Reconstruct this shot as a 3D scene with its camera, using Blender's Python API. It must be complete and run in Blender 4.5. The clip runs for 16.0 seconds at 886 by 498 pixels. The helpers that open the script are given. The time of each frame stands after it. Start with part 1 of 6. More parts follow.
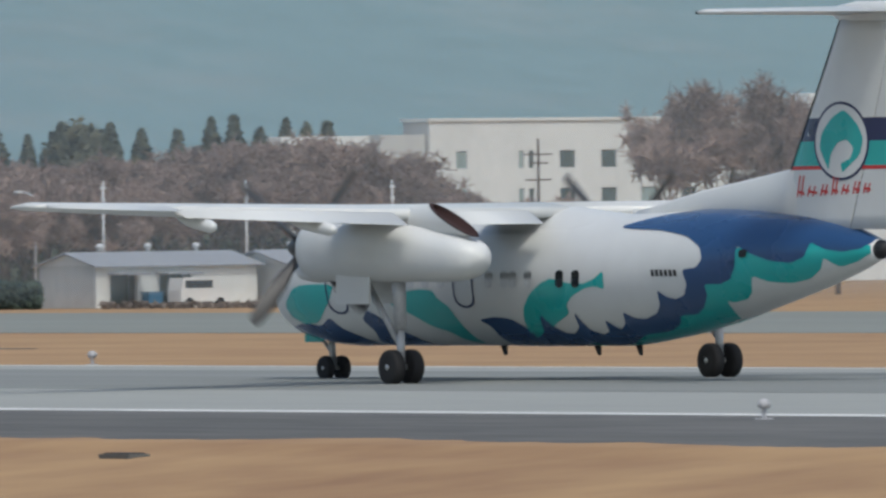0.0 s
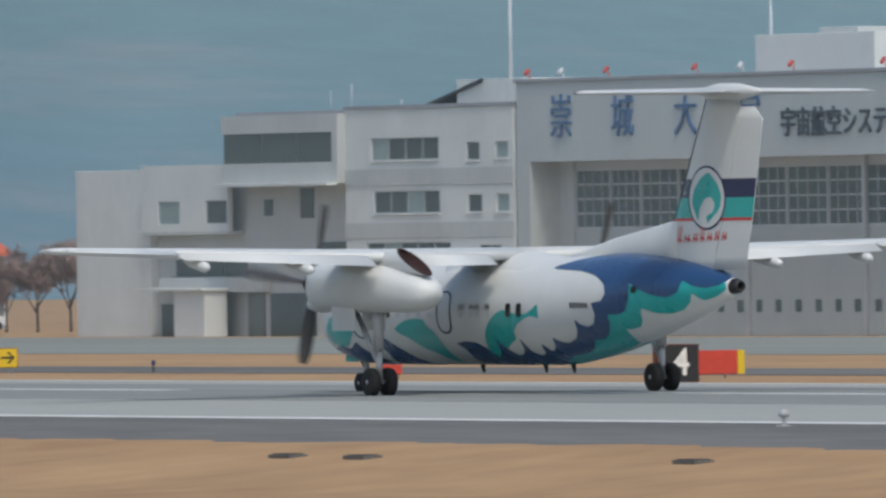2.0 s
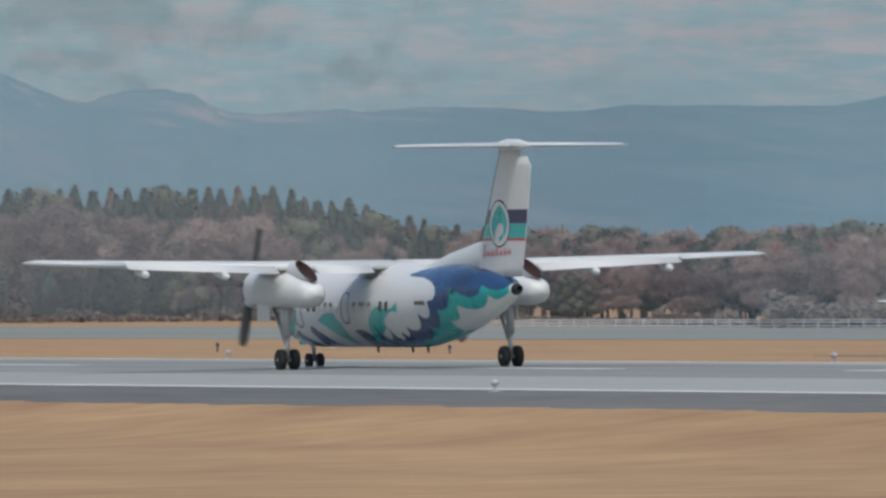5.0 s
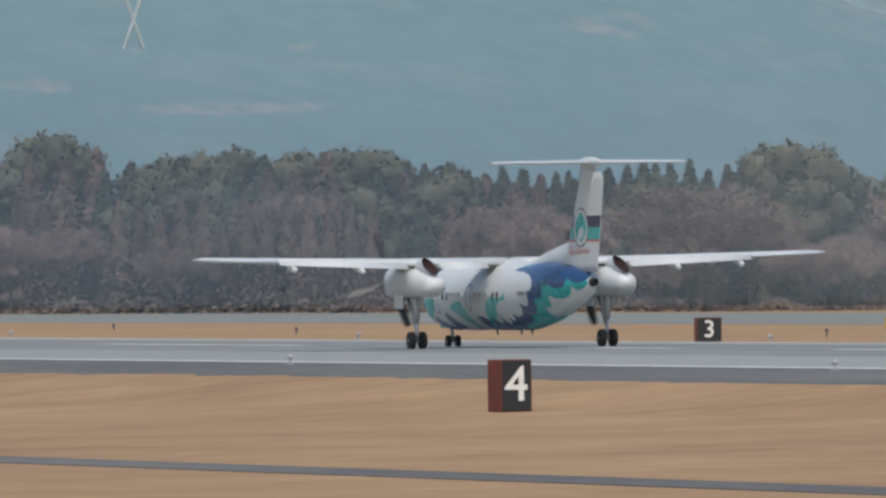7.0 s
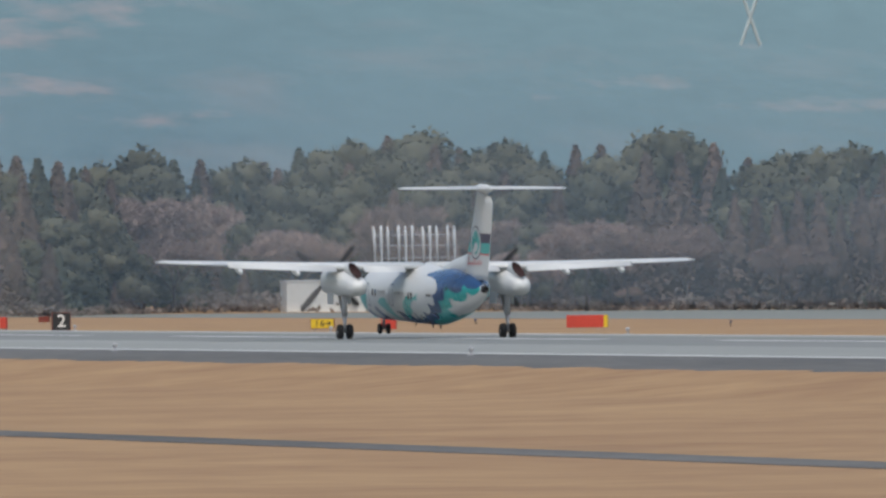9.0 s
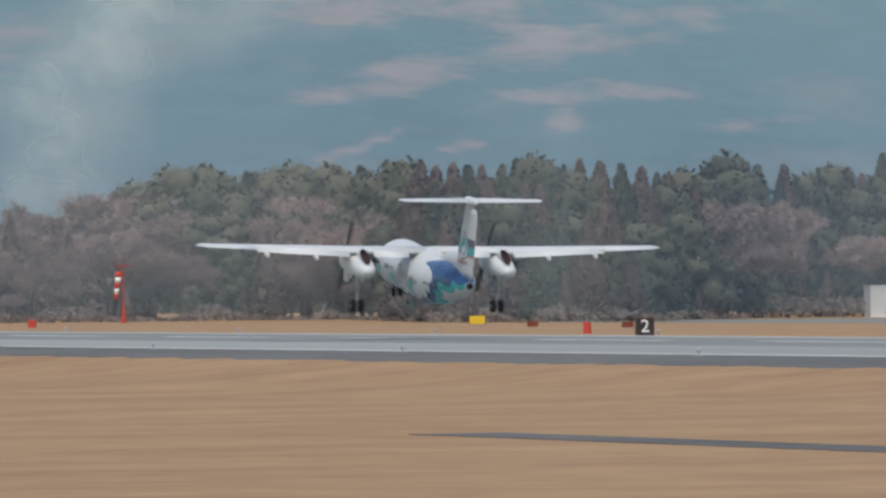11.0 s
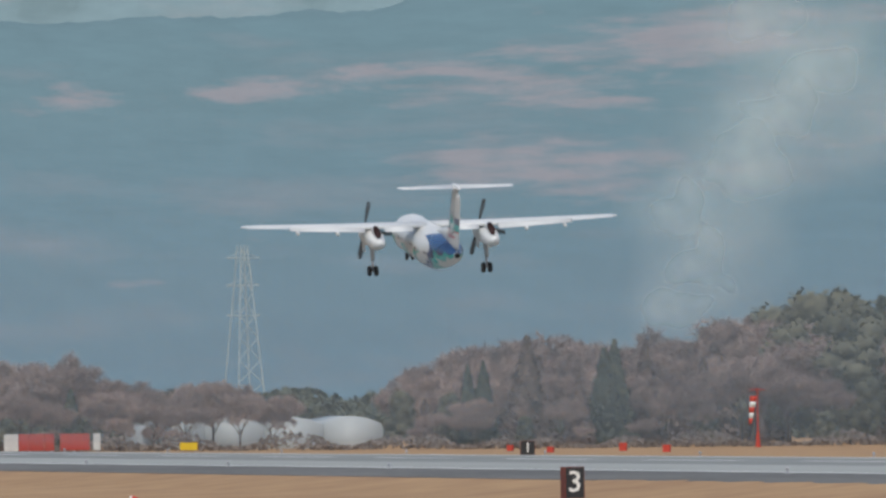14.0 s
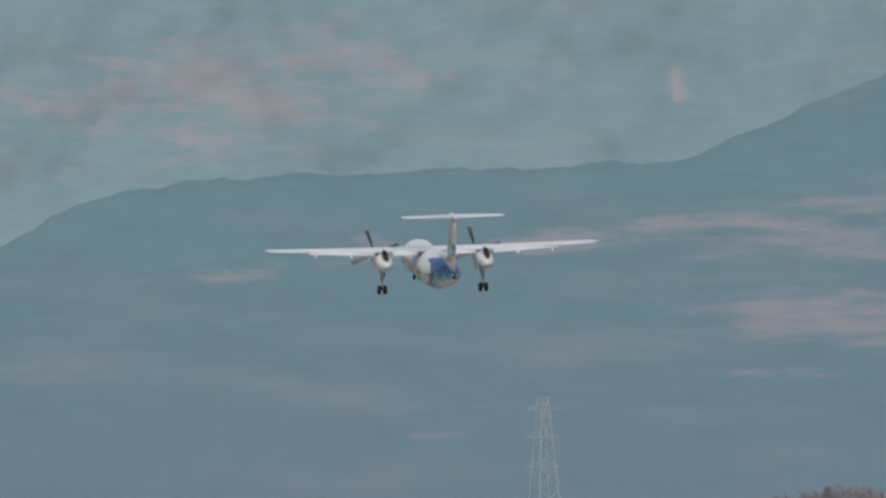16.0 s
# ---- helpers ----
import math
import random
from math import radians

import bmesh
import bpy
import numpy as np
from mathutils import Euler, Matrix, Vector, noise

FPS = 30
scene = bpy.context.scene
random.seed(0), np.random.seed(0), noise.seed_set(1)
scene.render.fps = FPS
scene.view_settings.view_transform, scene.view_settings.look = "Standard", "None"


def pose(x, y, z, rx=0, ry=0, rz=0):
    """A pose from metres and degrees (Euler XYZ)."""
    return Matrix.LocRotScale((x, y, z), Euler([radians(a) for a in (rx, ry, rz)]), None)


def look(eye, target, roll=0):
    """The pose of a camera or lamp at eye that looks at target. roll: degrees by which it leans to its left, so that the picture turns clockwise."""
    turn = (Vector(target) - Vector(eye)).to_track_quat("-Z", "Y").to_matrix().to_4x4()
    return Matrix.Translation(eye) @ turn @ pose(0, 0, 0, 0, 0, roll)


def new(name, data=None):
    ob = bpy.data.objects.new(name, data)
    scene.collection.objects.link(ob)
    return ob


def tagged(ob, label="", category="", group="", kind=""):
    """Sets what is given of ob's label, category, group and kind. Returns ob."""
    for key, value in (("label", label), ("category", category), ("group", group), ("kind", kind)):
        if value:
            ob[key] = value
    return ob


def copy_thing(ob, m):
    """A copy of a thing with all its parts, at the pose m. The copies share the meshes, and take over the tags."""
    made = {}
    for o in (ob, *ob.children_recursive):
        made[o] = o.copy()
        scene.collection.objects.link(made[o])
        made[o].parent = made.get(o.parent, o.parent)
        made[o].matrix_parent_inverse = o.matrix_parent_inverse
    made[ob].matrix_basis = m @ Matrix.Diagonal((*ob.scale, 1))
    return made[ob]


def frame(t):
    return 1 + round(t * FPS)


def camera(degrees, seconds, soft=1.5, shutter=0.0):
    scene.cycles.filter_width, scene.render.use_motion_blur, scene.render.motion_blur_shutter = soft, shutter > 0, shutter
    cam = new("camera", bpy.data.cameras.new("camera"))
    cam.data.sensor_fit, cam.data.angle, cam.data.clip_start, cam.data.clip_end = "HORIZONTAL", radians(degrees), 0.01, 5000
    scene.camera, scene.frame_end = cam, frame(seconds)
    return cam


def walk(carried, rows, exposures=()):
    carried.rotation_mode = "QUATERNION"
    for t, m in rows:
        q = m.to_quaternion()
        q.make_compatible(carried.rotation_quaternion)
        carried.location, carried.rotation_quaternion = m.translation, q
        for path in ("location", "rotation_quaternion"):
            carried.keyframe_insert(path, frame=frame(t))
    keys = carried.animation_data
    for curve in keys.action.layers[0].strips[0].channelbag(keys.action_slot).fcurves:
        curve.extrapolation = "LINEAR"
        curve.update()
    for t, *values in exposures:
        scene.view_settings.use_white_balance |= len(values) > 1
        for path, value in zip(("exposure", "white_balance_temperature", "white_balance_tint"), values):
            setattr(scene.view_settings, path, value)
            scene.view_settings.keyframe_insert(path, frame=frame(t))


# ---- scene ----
cam = camera(3.4345, 16.0, soft=2.7, shutter=0.08)

EYE = (0.0, 0.0, 3.72)


def aim(a, e):
    """The camera's pose on its tripod: azimuth from the runway's direction and elevation, in degrees."""
    a, e = radians(a), radians(e)
    target = (EYE[0] + 100 * math.sin(a) * math.cos(e), EYE[1] + 100 * math.cos(a) * math.cos(e), EYE[2] + 100 * math.sin(e))
    return look(EYE, target, -0.75)


CAMERA_PATH = [
    (0.0, 35.4237, -0.2073), (0.2, 34.6633, -0.1823), (0.5, 33.5892, -0.1315), (0.8, 32.5266, -0.0933),
    (1.0, 31.7817, -0.0737), (1.3, 30.6988, -0.0484), (1.5, 30.0644, -0.0432), (2.0, 28.3944, -0.029),
    (2.5, 26.7828, -0.0209), (3.0, 25.4173, -0.0086), (3.5, 24.3698, 0.0033), (3.7, 23.9526, 0.0055),
    (5.8, 19.3052, 0.0151), (6.0, 18.896, 0.0123), (6.4, 18.1702, 0.0223), (6.5, 17.9838, 0.0232),
    (7.0, 17.0379, 0.0193), (7.5, 16.2749, 0.0175), (8.0, 15.7223, 0.02), (8.5, 15.234, 0.0256),
    (9.0, 14.6466, 0.0363), (9.5, 13.9971, 0.0471), (9.6, 13.9105, 0.0499), (9.7, 13.7798, 0.0495),
    (11.8, 11.658, 0.1258), (12.0, 11.4647, 0.1375), (12.5, 11.0866, 0.2079), (13.0, 10.6643, 0.2992),
    (13.5, 10.4049, 0.4487), (14.0, 9.9307, 0.5996), (14.5, 9.5358, 0.749), (15.0, 9.321, 0.912),
    (15.5, 8.9989, 1.0783), (16.0, 8.7731, 1.2021),
]

walk(cam, [(t, aim(a, e)) for t, a, e in CAMERA_PATH], exposures=[(0.0, 0.0, 6450, 6), (6.0, 0.0, 6500, 8), (13.5, 0.0, 6500, 8), (14.5, -0.1, 6500, 8), (16.0, -0.28, 6500, 8)])

# ---- light ----
SUN_AZ, SUN_EL = 196.0, 58.0    # compass degrees from the runway's direction, clockwise
world = bpy.data.worlds.new("world")
scene.world = world
world.use_nodes = True
wn = world.node_tree.nodes
sky = wn.new("ShaderNodeTexSky")
sky.sky_type = "NISHITA"
sky.sun_disc = False
sky.sun_elevation = radians(SUN_EL)
sky.sun_rotation = radians(SUN_AZ)
sky.dust_density = 3.0
world.node_tree.links.new(sky.outputs[0], wn["Background"].inputs[0])
wn["Background"].inputs[1].default_value = 0.15
sun = new("sun", bpy.data.lights.new("sun", "SUN"))
sun.data.energy = 1.5
sun.data.angle = radians(8)
sun.data.color = (1.0, 0.98, 0.94)
sa, se = radians(SUN_AZ), radians(SUN_EL)
sun.matrix_world = look((60 * math.sin(sa) * math.cos(se), 60 * math.cos(sa) * math.cos(se), 60 * math.sin(se)), (0, 0, 0))
scene.view_settings.exposure = 0.0

# ---- materials ----


def srgb(r, g, b):
    return tuple(((c / 255) / 12.92 if c / 255 <= 0.04045 else ((c / 255 + 0.055) / 1.055) ** 2.4) for c in (r, g, b))


def material(name, color, rough=0.6, metal=0.0, vary=0.12, grain=8.0, stains=0.7, bump=0.0, color2=None, coat=0.0, stretch=(1, 1, 1), per_object=0.0, per_island=0.0, contrast=0.4):
    """A procedural surface: colour with fine grain and broad stains, roughness variation and a little relief."""
    m = bpy.data.materials.new(name)
    m.use_nodes = True
    nt = m.node_tree
    n, l = nt.nodes, nt.links
    bsdf = n["Principled BSDF"]
    co = n.new("ShaderNodeTexCoord")
    mp = n.new("ShaderNodeMapping")
    mp.inputs["Scale"].default_value = stretch
    l.new(co.outputs["Object"], mp.inputs["Vector"])
    fine, broad = n.new("ShaderNodeTexNoise"), n.new("ShaderNodeTexNoise")
    fine.inputs["Scale"].default_value, fine.inputs["Detail"].default_value = grain, 6
    broad.inputs["Scale"].default_value, broad.inputs["Detail"].default_value = stains, 4
    l.new(mp.outputs[0], fine.inputs["Vector"])
    l.new(mp.outputs[0], broad.inputs["Vector"])
    add = n.new("ShaderNodeMath")
    add.operation = "ADD"
    l.new(fine.outputs["Fac"], add.inputs[0])
    l.new(broad.outputs["Fac"], add.inputs[1])
    last = add.outputs[0]
    for amount, source, socket in ((per_object, "ShaderNodeObjectInfo", "Random"), (per_island, "ShaderNodeNewGeometry", "Random Per Island")):
        if amount:
            info, mul = n.new(source), n.new("ShaderNodeMath")
            mul.operation = "MULTIPLY_ADD"
            mul.inputs[1].default_value = amount
            l.new(info.outputs[socket], mul.inputs[0])
            l.new(last, mul.inputs[2])
            last = mul.outputs[0]
    ramp = n.new("ShaderNodeMapRange")
    ramp.inputs["From Min"].default_value, ramp.inputs["From Max"].default_value = 1 - contrast, 1 + contrast + per_object + per_island
    l.new(last, ramp.inputs["Value"])
    mix = n.new("ShaderNodeMix")
    mix.data_type = "RGBA"
    a = tuple(max(0, c * (1 - vary)) for c in color)
    b = color2 if color2 else tuple(min(1, c * (1 + vary)) for c in color)
    mix.inputs[6].default_value, mix.inputs[7].default_value = (*a, 1), (*b, 1)
    l.new(ramp.outputs[0], mix.inputs[0])
    l.new(mix.outputs[2], bsdf.inputs["Base Color"])
    rr = n.new("ShaderNodeMapRange")
    rr.inputs["To Min"].default_value, rr.inputs["To Max"].default_value = max(0, rough - 0.1), min(1, rough + 0.1)
    l.new(fine.outputs["Fac"], rr.inputs["Value"])
    l.new(rr.outputs[0], bsdf.inputs["Roughness"])
    bsdf.inputs["Metallic"].default_value = metal
    bsdf.inputs["Coat Weight"].default_value = coat
    if bump:
        bp = n.new("ShaderNodeBump")
        bp.inputs["Strength"].default_value, bp.inputs["Distance"].default_value = bump, 0.05
        l.new(fine.outputs["Fac"], bp.inputs["Height"])
        l.new(bp.outputs[0], bsdf.inputs["Normal"])
    return m


M = {
    "concrete_runway": material("grooved_runway_asphalt", (0.29, 0.30, 0.28), 0.85, vary=0.16, grain=3, stains=0.06, stretch=(1, 0.08, 1)),
    "asphalt": material("dark_shoulder_asphalt", (0.115, 0.113, 0.105), 0.9, contrast=0.3, vary=0.35, grain=2, stains=0.12, stretch=(1, 0.15, 1)),
    "taxiway": material("taxiway_asphalt", (0.2, 0.212, 0.19), 0.9, vary=0.15, grain=1.5, stains=0.04, stretch=(1, 0.15, 1)),
    "rubber_marks": material("tyre_rubber_streaks", (0.20, 0.21, 0.20), 0.9, vary=0.3, grain=2, stains=0.1, stretch=(1, 0.03, 1)),
    "dry_grass": material("dry_winter_grass", (0.295, 0.16, 0.076), 0.95, vary=0.18, grain=0.5, stains=0.09, color2=(0.425, 0.275, 0.133), bump=0.4, stretch=(1, 0.9, 1), contrast=0.42),
    "white_line": material("worn_white_runway_paint", (0.62, 0.62, 0.60), 0.8, vary=0.2, grain=2, stains=0.4),
    "white_paint": material("white_aircraft_paint", (0.615, 0.625, 0.61), 0.42, vary=0.05, grain=1.6, stains=0.35, coat=0.15),
    "blue_paint": material("deep_blue_aircraft_paint", (0.017, 0.062, 0.165), 0.28, vary=0.05, grain=0.7, stains=0.3, coat=0.2),
    "navy_paint": material("dark_navy_aircraft_paint", (0.008, 0.022, 0.085), 0.28, vary=0.05, grain=0.7, stains=0.3, coat=0.2),
    "teal_paint": material("turquoise_aircraft_paint", (0.015, 0.38, 0.36), 0.28, vary=0.05, grain=0.7, stains=0.3, coat=0.2),
    "red_paint": material("red_aircraft_paint", (0.55, 0.03, 0.035), 0.35, vary=0.1),
    "boot": material("black_rubber_deicing_boot", (0.012, 0.012, 0.013), 0.6, vary=0.2),
    "tyre": material("black_tyre_rubber", (0.014, 0.014, 0.015), 0.8, vary=0.3, grain=20),
    "soot": material("sooty_exhaust_interior", (0.028, 0.009, 0.008), 0.9, vary=0.3),
    "metal": material("gear_steel_painted_grey", (0.45, 0.46, 0.47), 0.4, metal=0.3, vary=0.15, grain=15),
    "rim": material("wheel_rim_aluminium", (0.5, 0.5, 0.5), 0.4, metal=0.7, vary=0.1),
    "blade": material("dark_grey_propeller_blade", (0.05, 0.05, 0.052), 0.45, vary=0.2),
    "window_shade": material("cabin_window_with_shade", (0.50, 0.52, 0.53), 0.3, vary=0.1),
    "glass": material("dark_window_glass", (0.02, 0.025, 0.03), 0.08, vary=0.2),
}

# ---- building blocks ----


def part(name, bm, mat, parent=None, label="", smooth=False, m=None):
    """Links a bmesh as one mesh object, under a thing or a part."""
    me = bpy.data.meshes.new(name)
    bm.to_mesh(me)
    bm.free()
    if mat:
        me.materials.append(mat)
    if smooth:
        me.shade_smooth()
    ob = new(name, me)
    if parent:
        ob.parent = parent
    if m is not None:
        ob.matrix_basis = m
    if label:
        ob["label"] = label
    return ob


def thing(name, m=None, label="", category="", group="", kind=""):
    ob = new(name)
    ob.empty_display_size = 0.3
    if m is not None:
        ob.matrix_basis = m
    return tagged(ob, label, category, group, kind)


def box(bm, x0, x1, y0, y1, z0, z1, bevel=0.0):
    v = [bm.verts.new(p) for p in ((x0, y0, z0), (x1, y0, z0), (x1, y1, z0), (x0, y1, z0), (x0, y0, z1), (x1, y0, z1), (x1, y1, z1), (x0, y1, z1))]
    fs = [bm.faces.new([v[i] for i in f]) for f in ((0, 3, 2, 1), (4, 5, 6, 7), (0, 1, 5, 4), (1, 2, 6, 5), (2, 3, 7, 6), (3, 0, 4, 7))]
    if bevel:
        es = {e for f in fs for e in f.edges}
        bmesh.ops.bevel(bm, geom=list(es), offset=bevel, segments=2, affect="EDGES", profile=0.7)
    return bm


def boxes(*items, bevel=0.0):
    bm = bmesh.new()
    for it in items:
        box(bm, *it, bevel=bevel)
    return bm


def loft(bm, rings, cap0=True, cap1=True, closed=True):
    """Skins rings of points with equal counts."""
    vs = [[bm.verts.new(p) for p in ring] for ring in rings]
    n = len(vs[0])
    for a, b in zip(vs, vs[1:]):
        for i in range(n if closed else n - 1):
            j = (i + 1) % n
            bm.faces.new((a[i], a[j], b[j], b[i]))
    if cap0:
        bm.faces.new(list(reversed(vs[0])))
    if cap1:
        bm.faces.new(vs[-1])
    bmesh.ops.recalc_face_normals(bm, faces=bm.faces[:])
    return bm


def tube(bm, p0, p1, r0, r1=None, n=12):
    """A round bar from p0 to p1."""
    p0, p1 = Vector(p0), Vector(p1)
    r1 = r0 if r1 is None else r1
    q = (p1 - p0).to_track_quat("Z", "Y")
    rings = []
    for p, r in ((p0, r0), (p1, r1)):
        rings.append([p + q @ Vector((r * math.cos(2 * math.pi * i / n), r * math.sin(2 * math.pi * i / n), 0)) for i in range(n)])
    return loft(bm, rings)


def tubes(*items, n=12):
    bm = bmesh.new()
    for it in items:
        tube(bm, *it, n=n)
    return bm


def spline(xs, ys, x):
    """A smooth curve through the knots (monotone cubic)."""
    xs, ys = np.array(xs, float), np.array(ys, float)
    d = np.diff(ys) / np.diff(xs)
    m = np.concatenate(([d[0]], np.where(d[:-1] * d[1:] > 0, 2 * d[:-1] * d[1:] / (d[:-1] + d[1:] + 1e-12), 0), [d[-1]]))
    i = int(np.clip(np.searchsorted(xs, x) - 1, 0, len(xs) - 2))
    h = xs[i + 1] - xs[i]
    t = min(1.0, max(0.0, (x - xs[i]) / h))
    return float(ys[i] * (2 * t**3 - 3 * t**2 + 1) + m[i] * h * (t**3 - 2 * t**2 + t) + ys[i + 1] * (3 * t**2 - 2 * t**3) + m[i + 1] * h * (t**3 - t**2))


# ---- ground ----
RUNWAY_X = 173.07
PROFILE = ((-900, -1.4), (60, -1.4), (100, -1.4), (125, -1.3), (134, -1.08), (141, -0.42), (150.6, -0.13), (173.07, 0.0), (195.6, -0.2), (244, -1.15), (339, -1.72), (481, -2.6), (700, -3.9), (1500, -8.0), (3200, -14.0))


def ground_z(x):
    return float(np.interp(x, [p[0] for p in PROFILE], [p[1] for p in PROFILE]))


def strip(name, x0, x1, y0, y1, mat, lift, label, category="", step=4.0, kind="structure"):
    """A sheet that follows the ground's cross-section, with a thickness of 5 cm below it."""
    xs = sorted({x0, x1, *[p[0] for p in PROFILE if x0 < p[0] < x1]})
    bm = bmesh.new()
    rings = []
    for y in (y0, y1):
        rings.append([(x, y, ground_z(x) + lift) for x in xs] + [(x, y, ground_z(x) + lift - 0.05) for x in reversed(xs)])
    loft(bm, rings)
    return tagged(part(name, bm, mat), label, category or name, kind=kind)


def make_ground():
    xs = [p[0] for p in PROFILE] + [4800]
    bm = bmesh.new()
    loft(bm, [[(x, y, ground_z(x) - 0.01) for x in xs] for y in (-900, 0, 500, 1000, 1700, 3000, 4900)], False, False, closed=False)
    tagged(part("ground", bm, M["dry_grass"]), "dry tan winter grass covering the airfield", "grass", kind="structure")
    strip("runway", 150.6, 195.6, -400, 1640, M["concrete_runway"], 0.02, "pale grey grooved asphalt runway with a slight crown", "runway")
    strip("shoulder", 141.5, 150.6, -400, 1650, M["asphalt"], 0.015, "dark asphalt runway shoulder beside the grass", "shoulder")
    strip("shoulder", 195.6, 203, -400, 1650, M["asphalt"], 0.015, "dark asphalt runway shoulder beside the grass", "shoulder")
    strip("rubber_band", 164.5, 186, -400, 1640, M["rubber_marks"], 0.026, "darker rubber-stained centre of the runway", "runway marking")
    for x in (151.2, 194.5):
        strip("edge_line", x - 0.45, x + 0.45, -400, 1640, M["white_line"], 0.024, "worn white painted runway edge line", "runway marking")
    for k in range(27):
        y = 284.6 + 50 * k
        strip("centre_dash", 172.62, 173.52, y, y + 30, M["white_line"], 0.031, "worn white runway centreline dash", "runway marking")
    strip("drain_road", 98.5, 101.5, -200, 454, M["asphalt"], 0.015, "narrow dark asphalt service strip in the grass", "service road")
    bm = bmesh.new()
    ys = np.arange(150.0, 760.0, 0.6)
    inner, outer = [], []
    for y in ys:
        x = 141.9 + 1.1 * noise.fractal(Vector((y * 0.16, 4.2, 0)), 0.7, 2.2, 5)
        inner.append(bm.verts.new((138.6, y, ground_z(138.6) - 0.04)))
        outer.append((bm.verts.new((141.0, y, ground_z(141.0) + 0.03)), bm.verts.new((max(x, 141.1), y, ground_z(max(x, 141.1)) + 0.03))))
    for i in range(len(ys) - 1):
        bm.faces.new((inner[i], outer[i][0], outer[i + 1][0], inner[i + 1]))
        bm.faces.new((outer[i][0], outer[i][1], outer[i + 1][1], outer[i + 1][0]))
    tagged(part("grass_edge", bm, M["dry_grass"]), "ragged turf edge creeping over the asphalt shoulder", "grass", kind="structure")
    strip("taxiway", 339, 448, -600, 1560, M["taxiway"], 0.015, "grey-green asphalt taxiway beyond the grass", "taxiway")
    strip("taxiway_edge", 265, 285, 425, 640, M["asphalt"], 0.015, "dark asphalt strip between the grass areas", "taxiway")


make_ground()

# ---- distance ----


# grass clearings in the woods: azimuth, elevation, half width, half height (degrees), slope, strength
SLOPE_FIELDS = [
    (10.40, 0.905, 0.66, 0.135, 0.0, 1.1), (10.42, 1.21, 0.66, 0.07, 0.0, 0.9), (10.9, 1.39, 0.8, 0.12, 0.1, 0.85), (12.0, 1.03, 0.9, 0.1, 0.0, 0.75),
]
BAND_FIELDS = [
    (12.75, 0.86, 0.85, 0.085, 0.19, 1.0), (12.13, 0.72, 0.36, 0.05, 0.15, 0.9), (12.09, 0.495, 0.19, 0.03, 0.35, 1.5), (12.47, 0.485, 0.12, 0.025, 0.2, 1.4),
    (12.95, 0.675, 0.45, 0.035, 0.03, 1.15), (12.86, 0.575, 0.11, 0.042, 0.05, 1.3), (13.5, 0.56, 0.3, 0.02, 0.0, 0.5),
]
SMALL_FIELDS = [
    (9.18, 1.22, 0.23, 0.05, 0.05, 1.0), (9.65, 1.29, 0.15, 0.036, 0.1, 0.9), (7.95, 1.11, 0.2, 0.036, -0.05, 1.0), (8.5, 1.2, 0.2, 0.05, 0.1, 0.7), (8.71, 0.477, 0.13, 0.02, 0.0, 0.6), (10.1, 0.695, 0.34, 0.024, 0.0, 0.75), (9.96, 1.26, 0.4, 0.1, 0.05, 0.6),
]
TRACK_FIELDS = [
    (15.99, 0.803, 0.17, 0.014, -0.02, 1.3), (16.51, 0.813, 0.09, 0.02, 0.05, 1.1), (16.16, 0.576, 0.38, 0.022, 0.0, 0.6), (15.3, 0.657, 0.26, 0.033, 0.05, 0.55), (17.63, 0.871, 0.2, 0.045, 0.0, 0.65), (19.13, 0.71, 0.15, 0.024, 0.0, 0.75), (19.0, 0.88, 0.75, 0.1, -0.32, 0.5), (20.4, 0.56, 0.6, 0.05, 0.0, 0.5),
]
FAR_FIELDS = [(7.8, 1.8, 0.9, 0.24, 0.12, 0.75), (9.69, 1.806, 0.035, 0.08, -0.6, 1.6), (22.6, 1.02, 1.9, 0.4, 0.0, 0.9), (19.9, 0.95, 1.5, 0.4, 0.0, 0.45)]


